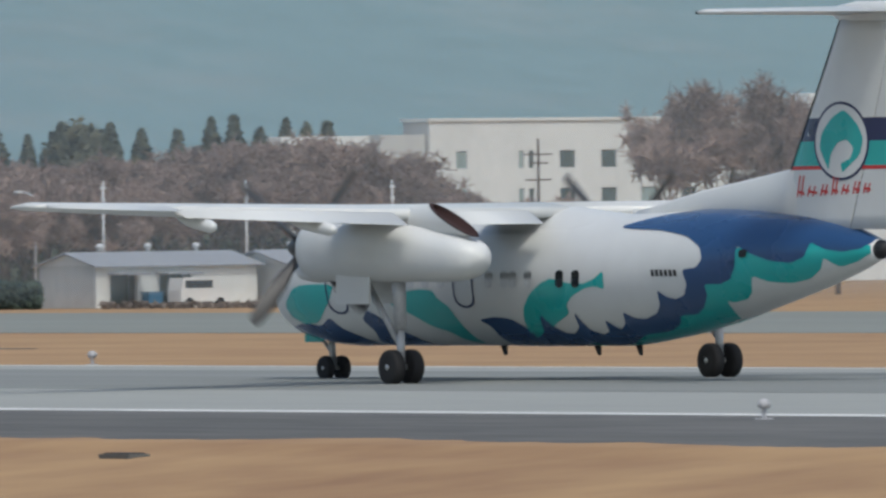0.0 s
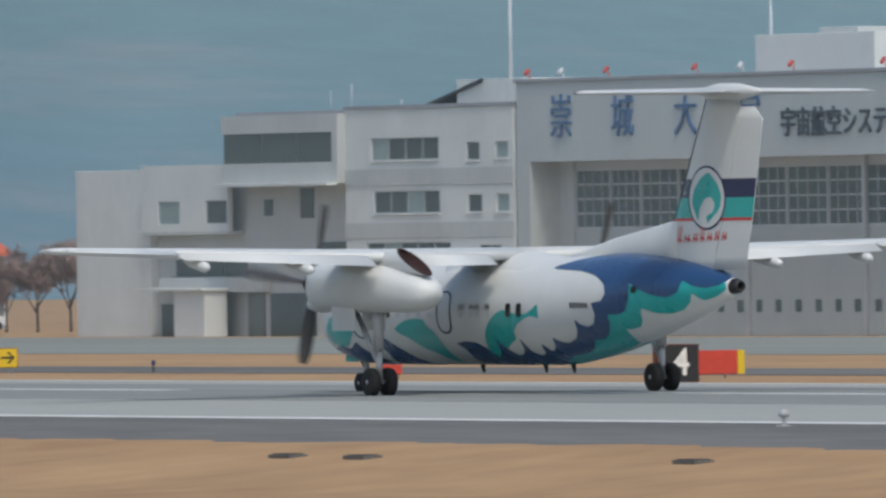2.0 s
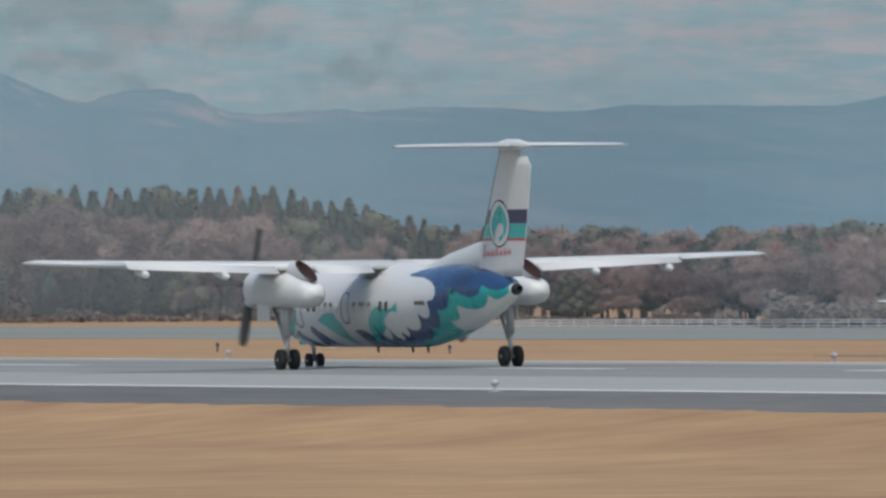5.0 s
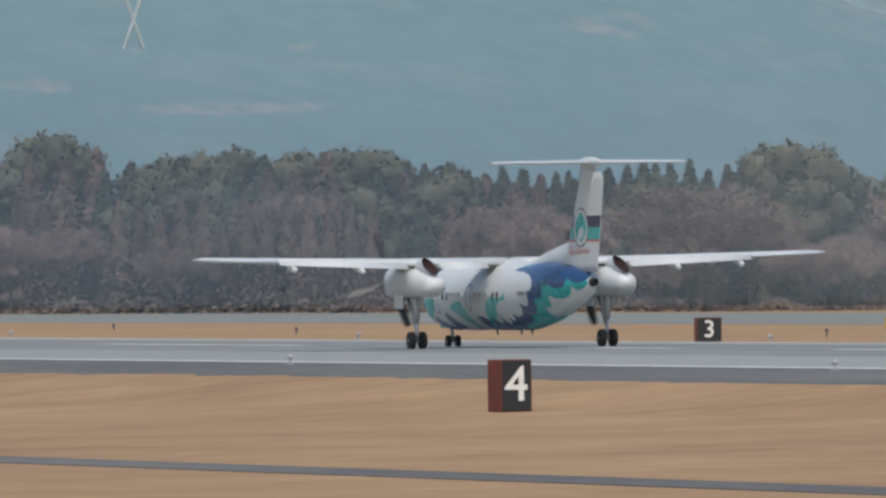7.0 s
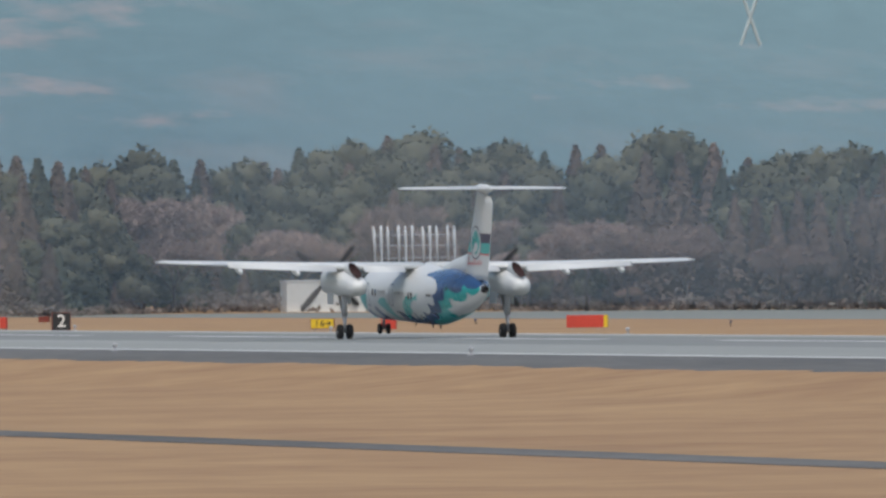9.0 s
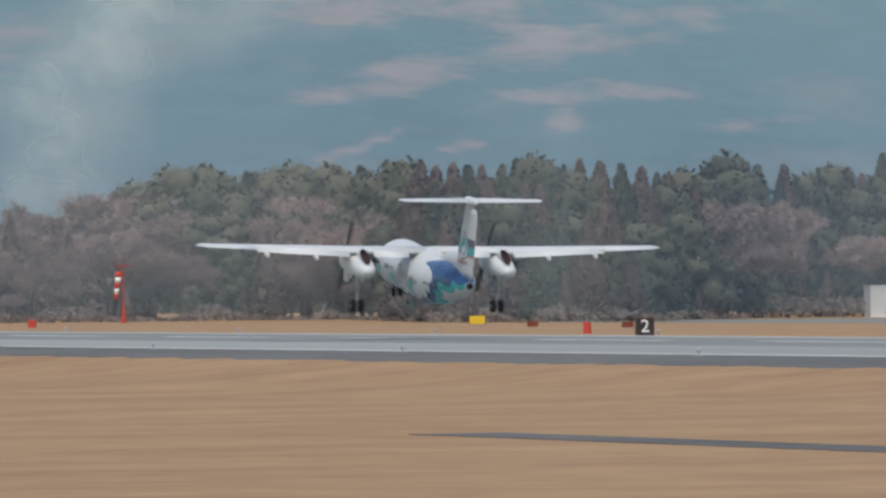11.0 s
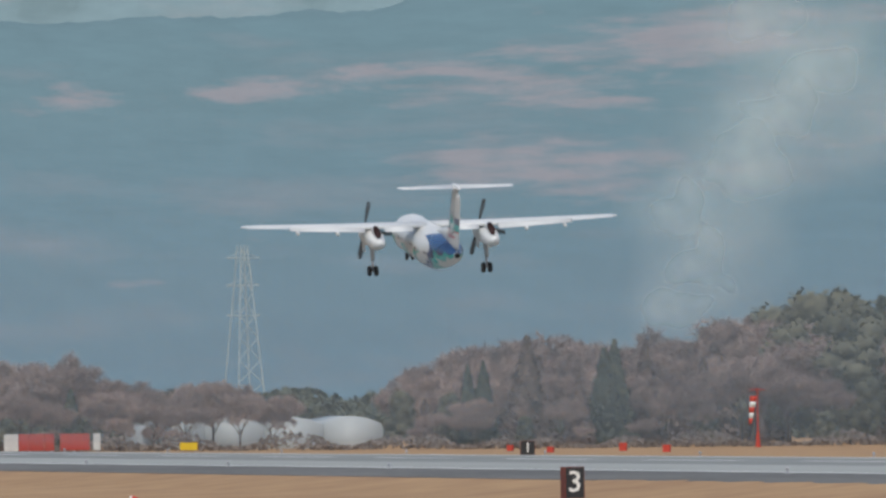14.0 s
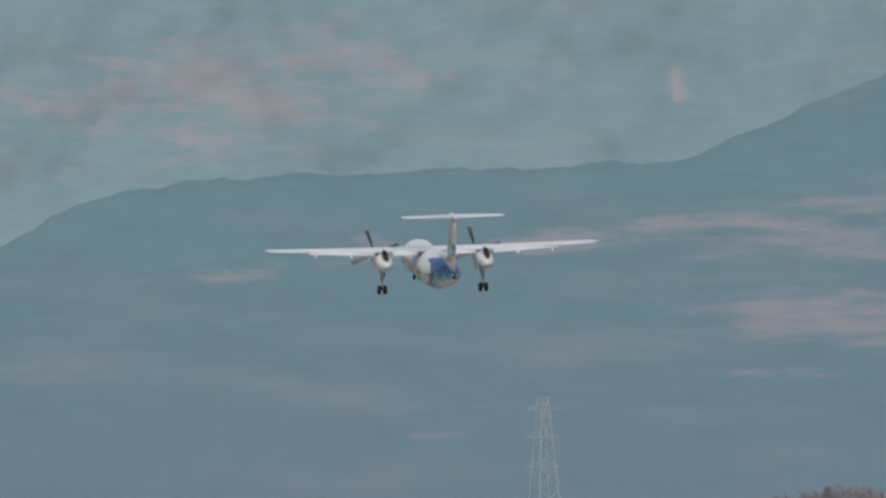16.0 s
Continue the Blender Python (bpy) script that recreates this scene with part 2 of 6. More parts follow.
def ridge(name, dist, tops, foot, mat, label, detail, seed, fields, slope=0.25):
    """A mountain flank: a terrain sheet that rises to its skyline, with gullies and cleared fields."""
    az = [p[0] for p in tops]
    cols = sorted({*np.linspace(az[0], az[-1], 260), *np.arange(7.0, 21.0, 0.028)})
    bm = bmesh.new()
    clear, haze_tint = bm.verts.layers.float.new("clearing"), bm.verts.layers.float.new("haze_tint")
    nh = 74
    grid = []
    for a in cols:
        edge = spline(az, [p[1] for p in tops], a) + 0.02 * noise.fractal(Vector((a * 4.3, seed, 9)), 0.7, 2.1, 6)
        top = EYE[2] + dist * math.tan(radians(edge))
        # extra painted haze by azimuth, where the slope should look paler
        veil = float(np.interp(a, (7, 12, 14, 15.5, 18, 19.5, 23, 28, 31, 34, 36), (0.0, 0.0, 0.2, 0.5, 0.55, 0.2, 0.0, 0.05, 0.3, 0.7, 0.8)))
        col = []
        for j in range(nh):
            u = j / (nh - 1)
            bumps = noise.fractal(Vector((a * detail, seed, u * 3)), 0.8, 2.1, 5)
            d = dist * (1 - slope * (1 - u)) + 40 * bumps * math.sin(math.pi * u)
            z = foot + (top - foot) * (u ** 1.25) + (top - foot) * 0.025 * bumps * math.sin(math.pi * min(1, u + 0.03))
            v = bm.verts.new((d * math.sin(radians(a)), d * math.cos(radians(a)), z))
            el = math.degrees(math.atan2(z - EYE[2], d))
            open_ = -1.0
            for fa, fe, fw, fh, tilt, strong in fields:
                if abs(a - fa) < fw * 1.6:
                    r2 = ((a - fa) / fw) ** 2 + ((el - fe - tilt * (a - fa)) / fh) ** 2
                    open_ = max(open_, strong * (1 - r2))
            v[clear], v[haze_tint] = open_, veil
            col.append(v)
        x, y, z = col[-1].co
        col.append(bm.verts.new((x * 1.02, y * 1.02, foot)))
        grid.append(col)
    for p, q in zip(grid, grid[1:]):
        for j in range(nh):
            bm.faces.new((p[j], q[j], q[j + 1], p[j + 1]))
    return tagged(part(name, bm, mat, smooth=True), label, "mountain", kind="structure")


def mountain_material(name, base, field, low, high, field_glow, mist_glow, strength):
    """Woods and grass clearings with ragged edges, kilometres of bluish air painted on as emission."""
    m = material(name, base, 1.0, vary=0.25, grain=0.05, stains=0.006, stretch=(1, 0.15, 2.5))
    n, l = m.node_tree.nodes, m.node_tree.links
    bsdf = n["Principled BSDF"]
    bsdf.inputs["Specular IOR Level"].default_value = 0
    co = n.new("ShaderNodeTexCoord")

    def pattern(sx, sy, sz, det):
        mp, no = n.new("ShaderNodeMapping"), n.new("ShaderNodeTexNoise")
        mp.inputs["Scale"].default_value = (sx, sy, sz)
        no.inputs["Scale"].default_value, no.inputs["Detail"].default_value, no.inputs["Roughness"].default_value = 1.0, det, 0.62
        l.new(co.outputs["Object"], mp.inputs["Vector"])
        l.new(mp.outputs[0], no.inputs["Vector"])
        return no.outputs["Fac"]

    def mapped(source, a, b, c=0.0, d=1.0):
        r = n.new("ShaderNodeMapRange")
        for k, v in zip(("From Min", "From Max", "To Min", "To Max"), (a, b, c, d)):
            r.inputs[k].default_value = v
        l.new(source, r.inputs["Value"])
        return r.outputs[0]

    def maths(op, a, b):
        r = n.new("ShaderNodeMath")
        r.operation = op
        for k, v in ((0, a), (1, b)):
            if isinstance(v, (int, float)):
                r.inputs[k].default_value = v
            else:
                l.new(v, r.inputs[k])
        return r.outputs[0]

    def mixed(fac, a, b):
        r = n.new("ShaderNodeMix")
        r.data_type = "RGBA"
        l.new(fac, r.inputs[0])
        for k, v in ((6, a), (7, b)):
            if isinstance(v, tuple):
                r.inputs[k].default_value = (*v, 1)
            else:
                l.new(v, r.inputs[k])
        return r.outputs[2]

    at, veil, sep = n.new("ShaderNodeAttribute"), n.new("ShaderNodeAttribute"), n.new("ShaderNodeSeparateXYZ")
    at.attribute_name, veil.attribute_name = "clearing", "haze_tint"
    l.new(co.outputs["Object"], sep.inputs[0])
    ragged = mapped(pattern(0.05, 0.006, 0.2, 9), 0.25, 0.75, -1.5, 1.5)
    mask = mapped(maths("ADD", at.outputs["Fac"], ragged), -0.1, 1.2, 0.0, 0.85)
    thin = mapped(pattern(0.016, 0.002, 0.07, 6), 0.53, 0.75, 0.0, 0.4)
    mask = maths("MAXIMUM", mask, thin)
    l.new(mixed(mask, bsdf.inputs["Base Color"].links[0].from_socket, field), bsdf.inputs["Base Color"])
    # aerial haze put into the emission colour: bluer low down, paler by azimuth
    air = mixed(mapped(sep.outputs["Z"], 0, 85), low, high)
    air = mixed(mask, air, field_glow)
    air = mixed(veil.outputs["Fac"], air, mist_glow)
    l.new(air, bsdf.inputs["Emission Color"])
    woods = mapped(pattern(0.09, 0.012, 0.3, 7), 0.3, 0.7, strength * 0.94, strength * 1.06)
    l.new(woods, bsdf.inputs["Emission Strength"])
    return m


def make_distance():
    near = mountain_material("wooded_slope_haze_glow", (0.02, 0.04, 0.045), (0.12, 0.085, 0.075), (0.150, 0.230, 0.308), (0.172, 0.256, 0.303), (0.232, 0.262, 0.312), (0.235, 0.335, 0.378), 0.87)
    far = mountain_material("far_slope_haze_glow", (0.05, 0.07, 0.08), (0.12, 0.09, 0.085), (0.205, 0.288, 0.322), (0.205, 0.288, 0.322), (0.262, 0.284, 0.322), (0.235, 0.335, 0.378), 0.92)
    ridge("mountain_front", 4100, [(2, 0.6), (5, 0.9), (7.0, 1.21), (7.4, 1.41), (8.05, 1.49), (9.0, 1.515), (9.65, 1.535), (10.1, 1.7), (10.6, 1.9), (12, 2.4), (14, 2.3), (16, 1.8), (18, 1.2), (18.55, 0.98), (18.95, 0.86), (19.4, 0.70), (19.66, 0.61), (19.88, 0.66), (20.05, 0.64), (20.25, 0.56), (21, 0.56), (22.6, 0.56), (23.3, 0.757), (23.9, 0.77), (24.3, 0.98), (26, 1.7), (29, 2.4), (33, 2.6), (38, 2.4), (44, 2)], -20, near, "blue-green wooded mountainside with pale clearings, its haze painted as a glow", 1.3, 3.1, SLOPE_FIELDS + BAND_FIELDS + SMALL_FIELDS + TRACK_FIELDS)
    ridge("mountain_back", 4650, [(-2, 2.6), (8, 3.6), (16, 3.4), (22, 2.9), (30, 3.2), (46, 3.0)], -20, far, "pale far mountain with faint grass slopes, its haze painted as a glow", 0.7, 8.4, FAR_FIELDS, 0.03)


make_distance()

# ---- the aircraft ----
FUS = ((9.47, 1.66, 0.03, 0.03), (9.36, 1.66, 0.34, 0.28), (9.1, 1.71, 0.62, 0.54), (8.65, 1.77, 0.90, 0.80), (8.05, 1.89, 1.15, 1.06), (7.35, 1.99, 1.30, 1.25), (6.6, 2.02, 1.345, 1.31),
       (-2.2, 2.02, 1.345, 1.31), (-3.8, 2.10, 1.33, 1.25), (-5.4, 2.25, 1.25, 1.15), (-7.0, 2.40, 1.06, 0.95), (-8.5, 2.51, 0.80, 0.72), (-10.0, 2.57, 0.41, 0.38), (-10.6, 2.58, 0.20, 0.19))
FUS_Y = [f[0] for f in reversed(FUS)]


def fuse(y):
    return [spline(FUS_Y, [f[k] for f in reversed(FUS)], y) for k in (1, 2, 3)]


def skin_point(y, th, out=0.0):
    """A point of the fuselage skin: th is 0 at the side, 90 at the top, in degrees; out lifts it off."""
    zc, rx, rz = fuse(y)
    c, s = math.cos(radians(th)), math.sin(radians(th))
    return Vector(((rx + out) * c, y, zc + (rz + out) * s))


def airfoil(n=10, thick=0.16):
    """Upper then lower outline of a wing section, chord 1, leading edge at 0."""
    up, lo = [], []
    for i in range(n + 1):
        c = (1 - math.cos(math.pi * i / n)) / 2
        t = thick * 5 * (0.2969 * math.sqrt(c) - 0.126 * c - 0.3516 * c * c + 0.2843 * c**3 - 0.1036 * c**4)
        cam_ = 0.025 * 4 * c * (1 - c)
        up.append((c, cam_ + t))
        lo.append((c, cam_ - t * 0.9))
    return up[::-1] + lo[1:-1]


def wing_ring(x, le, chord, z, thick, twist=0.0):
    return [(x, le - c * chord, z + h * chord + twist * c * chord) for c, h in airfoil(10, thick)]


WING = ((0, 1.30, 2.50, 3.33, 0.16), (4.6, 1.30, 2.50, 3.33, 0.16), (12.6, 0.62, 1.28, 3.60, 0.13), (12.95, 0.40, 0.85, 3.61, 0.08))


def wing_at(x):
    x = abs(x)
    xs = [w[0] for w in WING]
    return [float(np.interp(x, xs, [w[k] for w in WING])) for k in (1, 2, 3, 4)]


def wing_half(s, x0, x1, c0, c1, drop=0.0, shift=0.0, droop=0.0, thin=1.0):
    """A spanwise piece of the wing between chord fractions c0 and c1."""
    bm = bmesh.new()
    rings = []
    xs = sorted({x0, x1, *[w[0] for w in WING if x0 < w[0] < x1]})
    for x in xs:
        le, ch, z, th = wing_at(x)
        ring = []
        pts = airfoil(14, th)
        n = len(pts)
        top = [p for p in pts[: n // 2 + 1]]
        lo = [pts[n // 2]] + pts[n // 2 + 1:] + [pts[0]]
        def h(side, c):
            q = sorted(side)
            return float(np.interp(c, [a for a, _ in q], [b for _, b in q]))
        cs = [c0 + (c1 - c0) * (1 - math.cos(math.pi * k / 8)) / 2 for k in range(9)]
        up = [(c, h(top, c) * thin + (1 - thin) * 0.0) for c in reversed(cs)]
        dn = [(c, h(lo, c) - 0.002) for c in cs]
        for c, hh in up + dn:
            dy = (c - c0) * ch
            ring.append((s * x, le - c * ch - shift, z + hh * ch - drop - dy * droop))
        rings.append(ring)
    return loft(bm, rings)


NAC = ((3.15, 2.70, 0.34, 0.42), (2.95, 2.66, 0.43, 0.54), (2.5, 2.66, 0.52, 0.60), (1.7, 2.67, 0.60, 0.63), (0.5, 2.66, 0.66, 0.63), (-0.9, 2.60, 0.64, 0.56), (-1.7, 2.52, 0.57, 0.49), (-2.25, 2.50, 0.50, 0.42), (-2.6, 2.50, 0.37, 0.30), (-2.76, 2.51, 0.20, 0.16), (-2.82, 2.51, 0.04, 0.03))


def egg(y, zc, rx, rz, x=0.0, n=28, power=2.4):
    pts = []
    for i in range(n):
        a = 2 * math.pi * i / n
        c, s = math.cos(a), math.sin(a)
        pts.append((x + rx * math.copysign(abs(c) ** (2 / power), c), y, zc + rz * math.copysign(abs(s) ** (2 / power), s)))
    return pts


def wheel(parent, x, y, z, r, w):
    """Tyre with rounded shoulders, and its rim."""
    bm = bmesh.new()
    rings = []
    for dx, rr in ((-0.5, 0.55), (-0.5, 0.86), (-0.4, 0.96), (-0.2, 1.0), (0.2, 1.0), (0.4, 0.96), (0.5, 0.86), (0.5, 0.55)):
        rings.append([(dx * w, rr * r * math.cos(2 * math.pi * i / 24), rr * r * math.sin(2 * math.pi * i / 24)) for i in range(24)])
    loft(bm, rings)
    hub = thing("wheel", Matrix.Translation((x, y, z)))
    hub.parent = parent
    part("tyre", bm, M["tyre"], hub, "black rubber tyre", True)
    bm = bmesh.new()
    for k in (-1, 1):
        rings = []
        for dx, rr in ((0.40, 0.55), (0.44, 0.52), (0.36, 0.40), (0.36, 0.18), (0.52, 0.16), (0.52, 0.02)):
            rings.append([(k * dx * w, rr * r * math.cos(2 * math.pi * i / 20), rr * r * math.sin(2 * math.pi * i / 20)) for i in range(20)])
        loft(bm, rings, False, True)
    part("rim", bm, M["rim"], hub, "grey metal wheel rim", True)


def make_propeller(parent, s):
    hub = thing("propeller", Matrix.Translation((s * 3.93, 3.32, 2.74)))
    hub.parent = parent
    hub["label"] = "four-bladed dark grey propeller"
    bm = bmesh.new()
    loft(bm, [[(r * math.cos(2 * math.pi * i / 20), y, r * math.sin(2 * math.pi * i / 20)) for i in range(20)] for y, r in ((-0.17, 0.26), (0.05, 0.25), (0.25, 0.20), (0.42, 0.12), (0.5, 0.02))])
    part("spinner", bm, M["blade"], hub, "", True)
    for k in range(4):
        bm = bmesh.new()
        rings = []
        for rad, ch, tw, th in ((0.18, 0.14, 60, 0.12), (0.45, 0.20, 55, 0.07), (0.9, 0.31, 42, 0.045), (1.4, 0.34, 32, 0.03), (1.8, 0.29, 26, 0.022), (1.95, 0.19, 24, 0.018), (1.98, 0.08, 24, 0.012)):
            ring = []
            for i in range(12):
                a = 2 * math.pi * i / 12
                u, v = ch / 2 * math.cos(a), th / 2 * math.sin(a)
                t = radians(tw)
                ring.append((u * math.cos(t) - v * math.sin(t), u * math.sin(t) + v * math.cos(t), rad))
            rings.append(ring)
        loft(bm, rings)
        bmesh.ops.rotate(bm, verts=bm.verts[:], cent=(0, 0, 0), matrix=Matrix.Rotation(radians(90 * k), 3, "Y"))
        part("blade", bm, M["blade"], hub, "", True)
    return hub


def naca(c):
    return 10 * (0.2969 * math.sqrt(max(c, 0)) - 0.126 * c - 0.3516 * c * c + 0.2843 * c**3 - 0.1015 * c**4)


def fin_y(c, z):
    le = -7.76 - 0.57 * (z - 4.17)
    te = float(np.interp(z, (2.9, 4.17, 5.11, 6.62, 6.9, 7.2), (-11.15, -11.52, -11.75, -12.08, -11.6, -11.4)))
    return le + (te - le) * c


def fin_half(c, z):
    return (0.17 - 0.012 * (z - 3)) * naca(c) + 0.004


def make_aircraft():
    craft = thing("airliner", None, "white twin-turboprop airliner with blue and turquoise wave livery, wheels down", "aircraft")
    # fuselage
    bm = bmesh.new()
    ys = list(np.linspace(9.47, 6.6, 26)) + list(np.linspace(6.2, -2.2, 16)) + list(np.linspace(-2.6, -10.6, 34))
    loft(bm, [[skin_point(y, 360 * i / 56) for i in range(56)] for y in ys])
    part("fuselage", bm, M["white_paint"], craft, "white painted tube fuselage with an upswept tail", True)
    bm = bmesh.new()
    loft(bm, [[(r * math.cos(2 * math.pi * i / 20), y, z + r * math.sin(2 * math.pi * i / 20)) for i in range(20)] for y, r, z in ((-10.55, 0.197, 2.58), (-10.8, 0.165, 2.585), (-10.92, 0.12, 2.59), (-10.90, 0.085, 2.59), (-10.7, 0.07, 2.59))])
    part("tail_cone", bm, M["boot"], craft, "dark open tail cone", True)
    bm = bmesh.new()
    loft(bm, [[(x, y, 2.0 + math.sqrt(1.32 ** 2 - x * x) + 0.19 * k * (1 - x ** 4)) for x in np.linspace(-1, 1, 15)] + [(x, y, 2.9) for x in np.linspace(1, -1, 15)] for y, k in ((2.6, 0.0), (1.8, 0.6), (1.0, 1.0), (-0.6, 0.85), (-1.4, 0.4), (-2.4, 0.0), (-2.9, -0.08))])
    part("wing_fairing", bm, M["white_paint"], craft, "", True)
    for s in (-1, 1):
        # wing, movable pieces at the trailing edge
        part("wing", wing_half(s, 0.2, 12.95, 0.0, 0.76), M["white_paint"], craft, "white high-set wing half with straight centre section", True)
        part("inboard_flap", wing_half(s, 1.3, 3.25, 0.775, 1.0, 0.045, 0.05, 0.22), M["white_paint"], craft, "", True)
        part("outboard_flap", wing_half(s, 4.6, 9.7, 0.775, 1.0, 0.045, 0.05, 0.22), M["white_paint"], craft, "", True)
        part("aileron", wing_half(s, 9.75, 12.6, 0.765, 1.0, 0.0, 0.01, 0.02), M["white_paint"], craft, "", True)
        part("deicing_boot", wing_half(s, 5.0, 12.6, -0.004, 0.05), M["boot"], craft, "black leading-edge boot", True)
        for x in (6.5, 9.2):
            le, ch, z, th = wing_at(x)
            bm = bmesh.new()
            loft(bm, [egg(y, zz, 0.02 + r, 0.02 + r * 1.1, s * x, 14, 2) for y, zz, r in ((le - 0.45 * ch, z - 0.12, 0.0), (le - 0.65 * ch, z - 0.2, 0.06), (le - 0.95 * ch, z - 0.26, 0.095), (le - 1.08 * ch, z - 0.29, 0.10), (le - 1.15 * ch, z - 0.30, 0.06), (le - 1.17 * ch, z - 0.30, 0.0))])
            part("flap_fairing", bm, M["white_paint"], craft, "", True)
        # nacelle
        bm = bmesh.new()
        ny = [n_[0] for n_ in reversed(NAC)]
        loft(bm, [egg(y, *[spline(ny, [n_[k] for n_ in reversed(NAC)], y) for k in (1, 2, 3)], s * 3.93) for y in np.linspace(3.15, -2.8, 44)])
        nac = part("nacelle", bm, M["white_paint"], craft, "white engine nacelle with stains below", True)
        bm = bmesh.new()
        loft(bm, [egg(y, z, rx, rz, s * 3.93, 18, 2.2) for y, z, rx, rz in ((2.3, 2.18, 0.2, 0.10), (2.8, 2.20, 0.3, 0.17), (3.16, 2.25, 0.31, 0.18), (3.2, 2.25, 0.27, 0.14), (3.0, 2.25, 0.22, 0.1))])
        part("air_intake", bm, M["white_paint"], nac, "", True)
        # exhaust stack with its slanted outlet
        def oval(q, u, off=0.0):
            ring = []
            for i in range(28):
                a = 2 * math.pi * i / 28
                hz = 0.33 * math.sin(a) * q
                grow = 0.7 + 0.3 * min(1, u * 1.6)
                ring.append((s * 3.93 + 0.235 * math.cos(a) * q * grow, 0.5 + u * (-1.86 - 0.5) + hz * 2.2 * u + off, 3.18 + 0.07 * u + hz * grow))
            return ring
        bm = bmesh.new()
        loft(bm, [oval(1, u) for u in np.linspace(0, 1, 10)], True, False)
        part("exhaust_duct", bm, M["white_paint"], nac, "", True)
        bm = bmesh.new()
        loft(bm, [oval(1.02, 1, 0.03), oval(1.03, 1, -0.03), oval(0.9, 1, -0.02), oval(0.86, 1, 0.12)], False, True)
        part("exhaust_outlet", bm, M["soot"], nac, "sooty dark oval exhaust outlet", True)
        # main gear
        gear = thing("main_gear", Matrix.Translation((s * 3.93, 0, 0)))
        gear.parent = craft
        part("strut", tubes(((0, 0.05, 2.4), (0, 0.02, 1.1), 0.13), ((0, 0.02, 1.1), (0, 0, 0.35), 0.085), ((-0.26, 0, 0.35), (0.26, 0, 0.35), 0.05)), M["metal"], gear, "grey steel shock strut", True)
        part("drag_brace", tubes(((0.0, 1.25, 2.15), (0, 0.1, 0.85), 0.07), ((-0.12, 0.1, 2.3), (-0.05, 0.02, 1.0), 0.045)), M["metal"], gear, "", True)
        for dx in (-0.23, 0.23):
            wheel(gear, dx, 0, 0.35, 0.35, 0.24)
        for dx in (-0.42, 0.42):
            part("gear_door", boxes((dx - 0.02, dx + 0.02, 0.45, 1.6, 1.6, 2.2), bevel=0.008), M["white_paint"], gear)
    # nose gear
    gear = thing("nose_gear", Matrix.Translation((0, 7.95, 0)))
    gear.parent = craft
    part("strut", tubes(((0, 0.1, 1.1), (0, 0, 0.25), 0.07), ((-0.2, 0, 0.25), (0.2, 0, 0.25), 0.04), ((0, 0.6, 1.0), (0, 0.05, 0.55), 0.04)), M["metal"], gear, "", True)
    for dx in (-0.2, 0.2):
        wheel(gear, dx, 0, 0.25, 0.25, 0.16)
        part("gear_door", boxes((dx * 1.6 - 0.015, dx * 1.6 + 0.015, -0.1, 0.55, 0.78, 1.0), bevel=0.006), M["teal_paint"], gear)
    # fin
    fin = thing("tail_fin")
    fin.parent = craft

    def slab(c0, c1, z0, z1, inset=0.0):
        bm2 = bmesh.new()
        rings = []
        for z in np.linspace(z0, z1, 14):
            cs = [c0 + (c1 - c0) * (1 - math.cos(math.pi * k / 12)) / 2 for k in range(13)]
            up = [(fin_half(c, z) - inset, fin_y(c, z), z) for c in cs]
            dn = [(-fin_half(c, z) + inset, fin_y(c, z), z) for c in reversed(cs[1:-1] if c0 == 0 else cs)]
            if c0 == 0:
                up[0] = (0, up[0][1], z)
                dn = [(-fin_half(c1, z) + inset, fin_y(c1, z), z)] + dn
            rings.append(up + dn)
        return loft(bm2, rings)

    part("fin", slab(0.0, 0.655, 2.9, 7.12), M["white_paint"], fin, "tall white swept tail fin", True)
    part("rudder", slab(0.662, 0.995, 2.98, 6.85), M["white_paint"], fin, "", True)
    part("hinge_gap", slab(0.655, 0.662, 2.98, 6.85, 0.012), M["boot"], fin, "dark rudder hinge line")
    bm = bmesh.new()
    rings = []
    for z in np.linspace(4.15, 7.05, 8):
        rings.append([(fin_half(c, z) * sgn + 0.012 * sgn, fin_y(c, z) + 0.012, z) for c, sgn in ((0.035, 1), (0.012, 1), (0.0, 1), (0.012, -1), (0.035, -1))])
    loft(bm, rings, False, False, closed=False)
    part("deicing_boot", bm, M["boot"], fin, "black leading-edge boot", True)
    bm = bmesh.new()
    rings = []
    for y, z in ((-2.6, 3.38), (-3.1, 3.46), (-4.8, 3.77), (-6.4, 3.98), (-7.6, 4.15), (-8.1, 4.22)):
        b = 2.85
        w = 0.03 + 0.12 * (-2.6 - y) / 5.5
        rings.append([(-w - 0.1, y, b), (-w, y, (z + b) / 2 + 0.2), (-w * 0.7, y, z - 0.06), (0, y, z), (w * 0.7, y, z - 0.06), (w, y, (z + b) / 2 + 0.2), (w + 0.1, y, b)])
    loft(bm, rings)
    part("dorsal_fin", bm, M["white_paint"], fin, "", True)
    tp = thing("tailplane", Matrix.Translation((0, 0.45, 0)))
    tp.parent = craft
    for s in (-1, 1):
        bm = bmesh.new()
        loft(bm, [[(s * x, le - c * ch, 7.2 + h * ch) for c, h in airfoil(10, 0.15)] for x, le, ch in ((0, -9.95, 1.25), (3.8, -10.35, 0.72), (3.96, -10.5, 0.4))])
        part("stabilizer", bm, M["white_paint"], tp, "", True)
        bm = bmesh.new()
        loft(bm, [[(s * x, le - c * ch, 7.2 + h * ch) for c, h in airfoil(10, 0.05)] for x, le, ch in ((0.1, -11.22, 0.55), (3.75, -11.09, 0.36))])
        part("elevator", bm, M["white_paint"], tp, "", True)
        bm = bmesh.new()
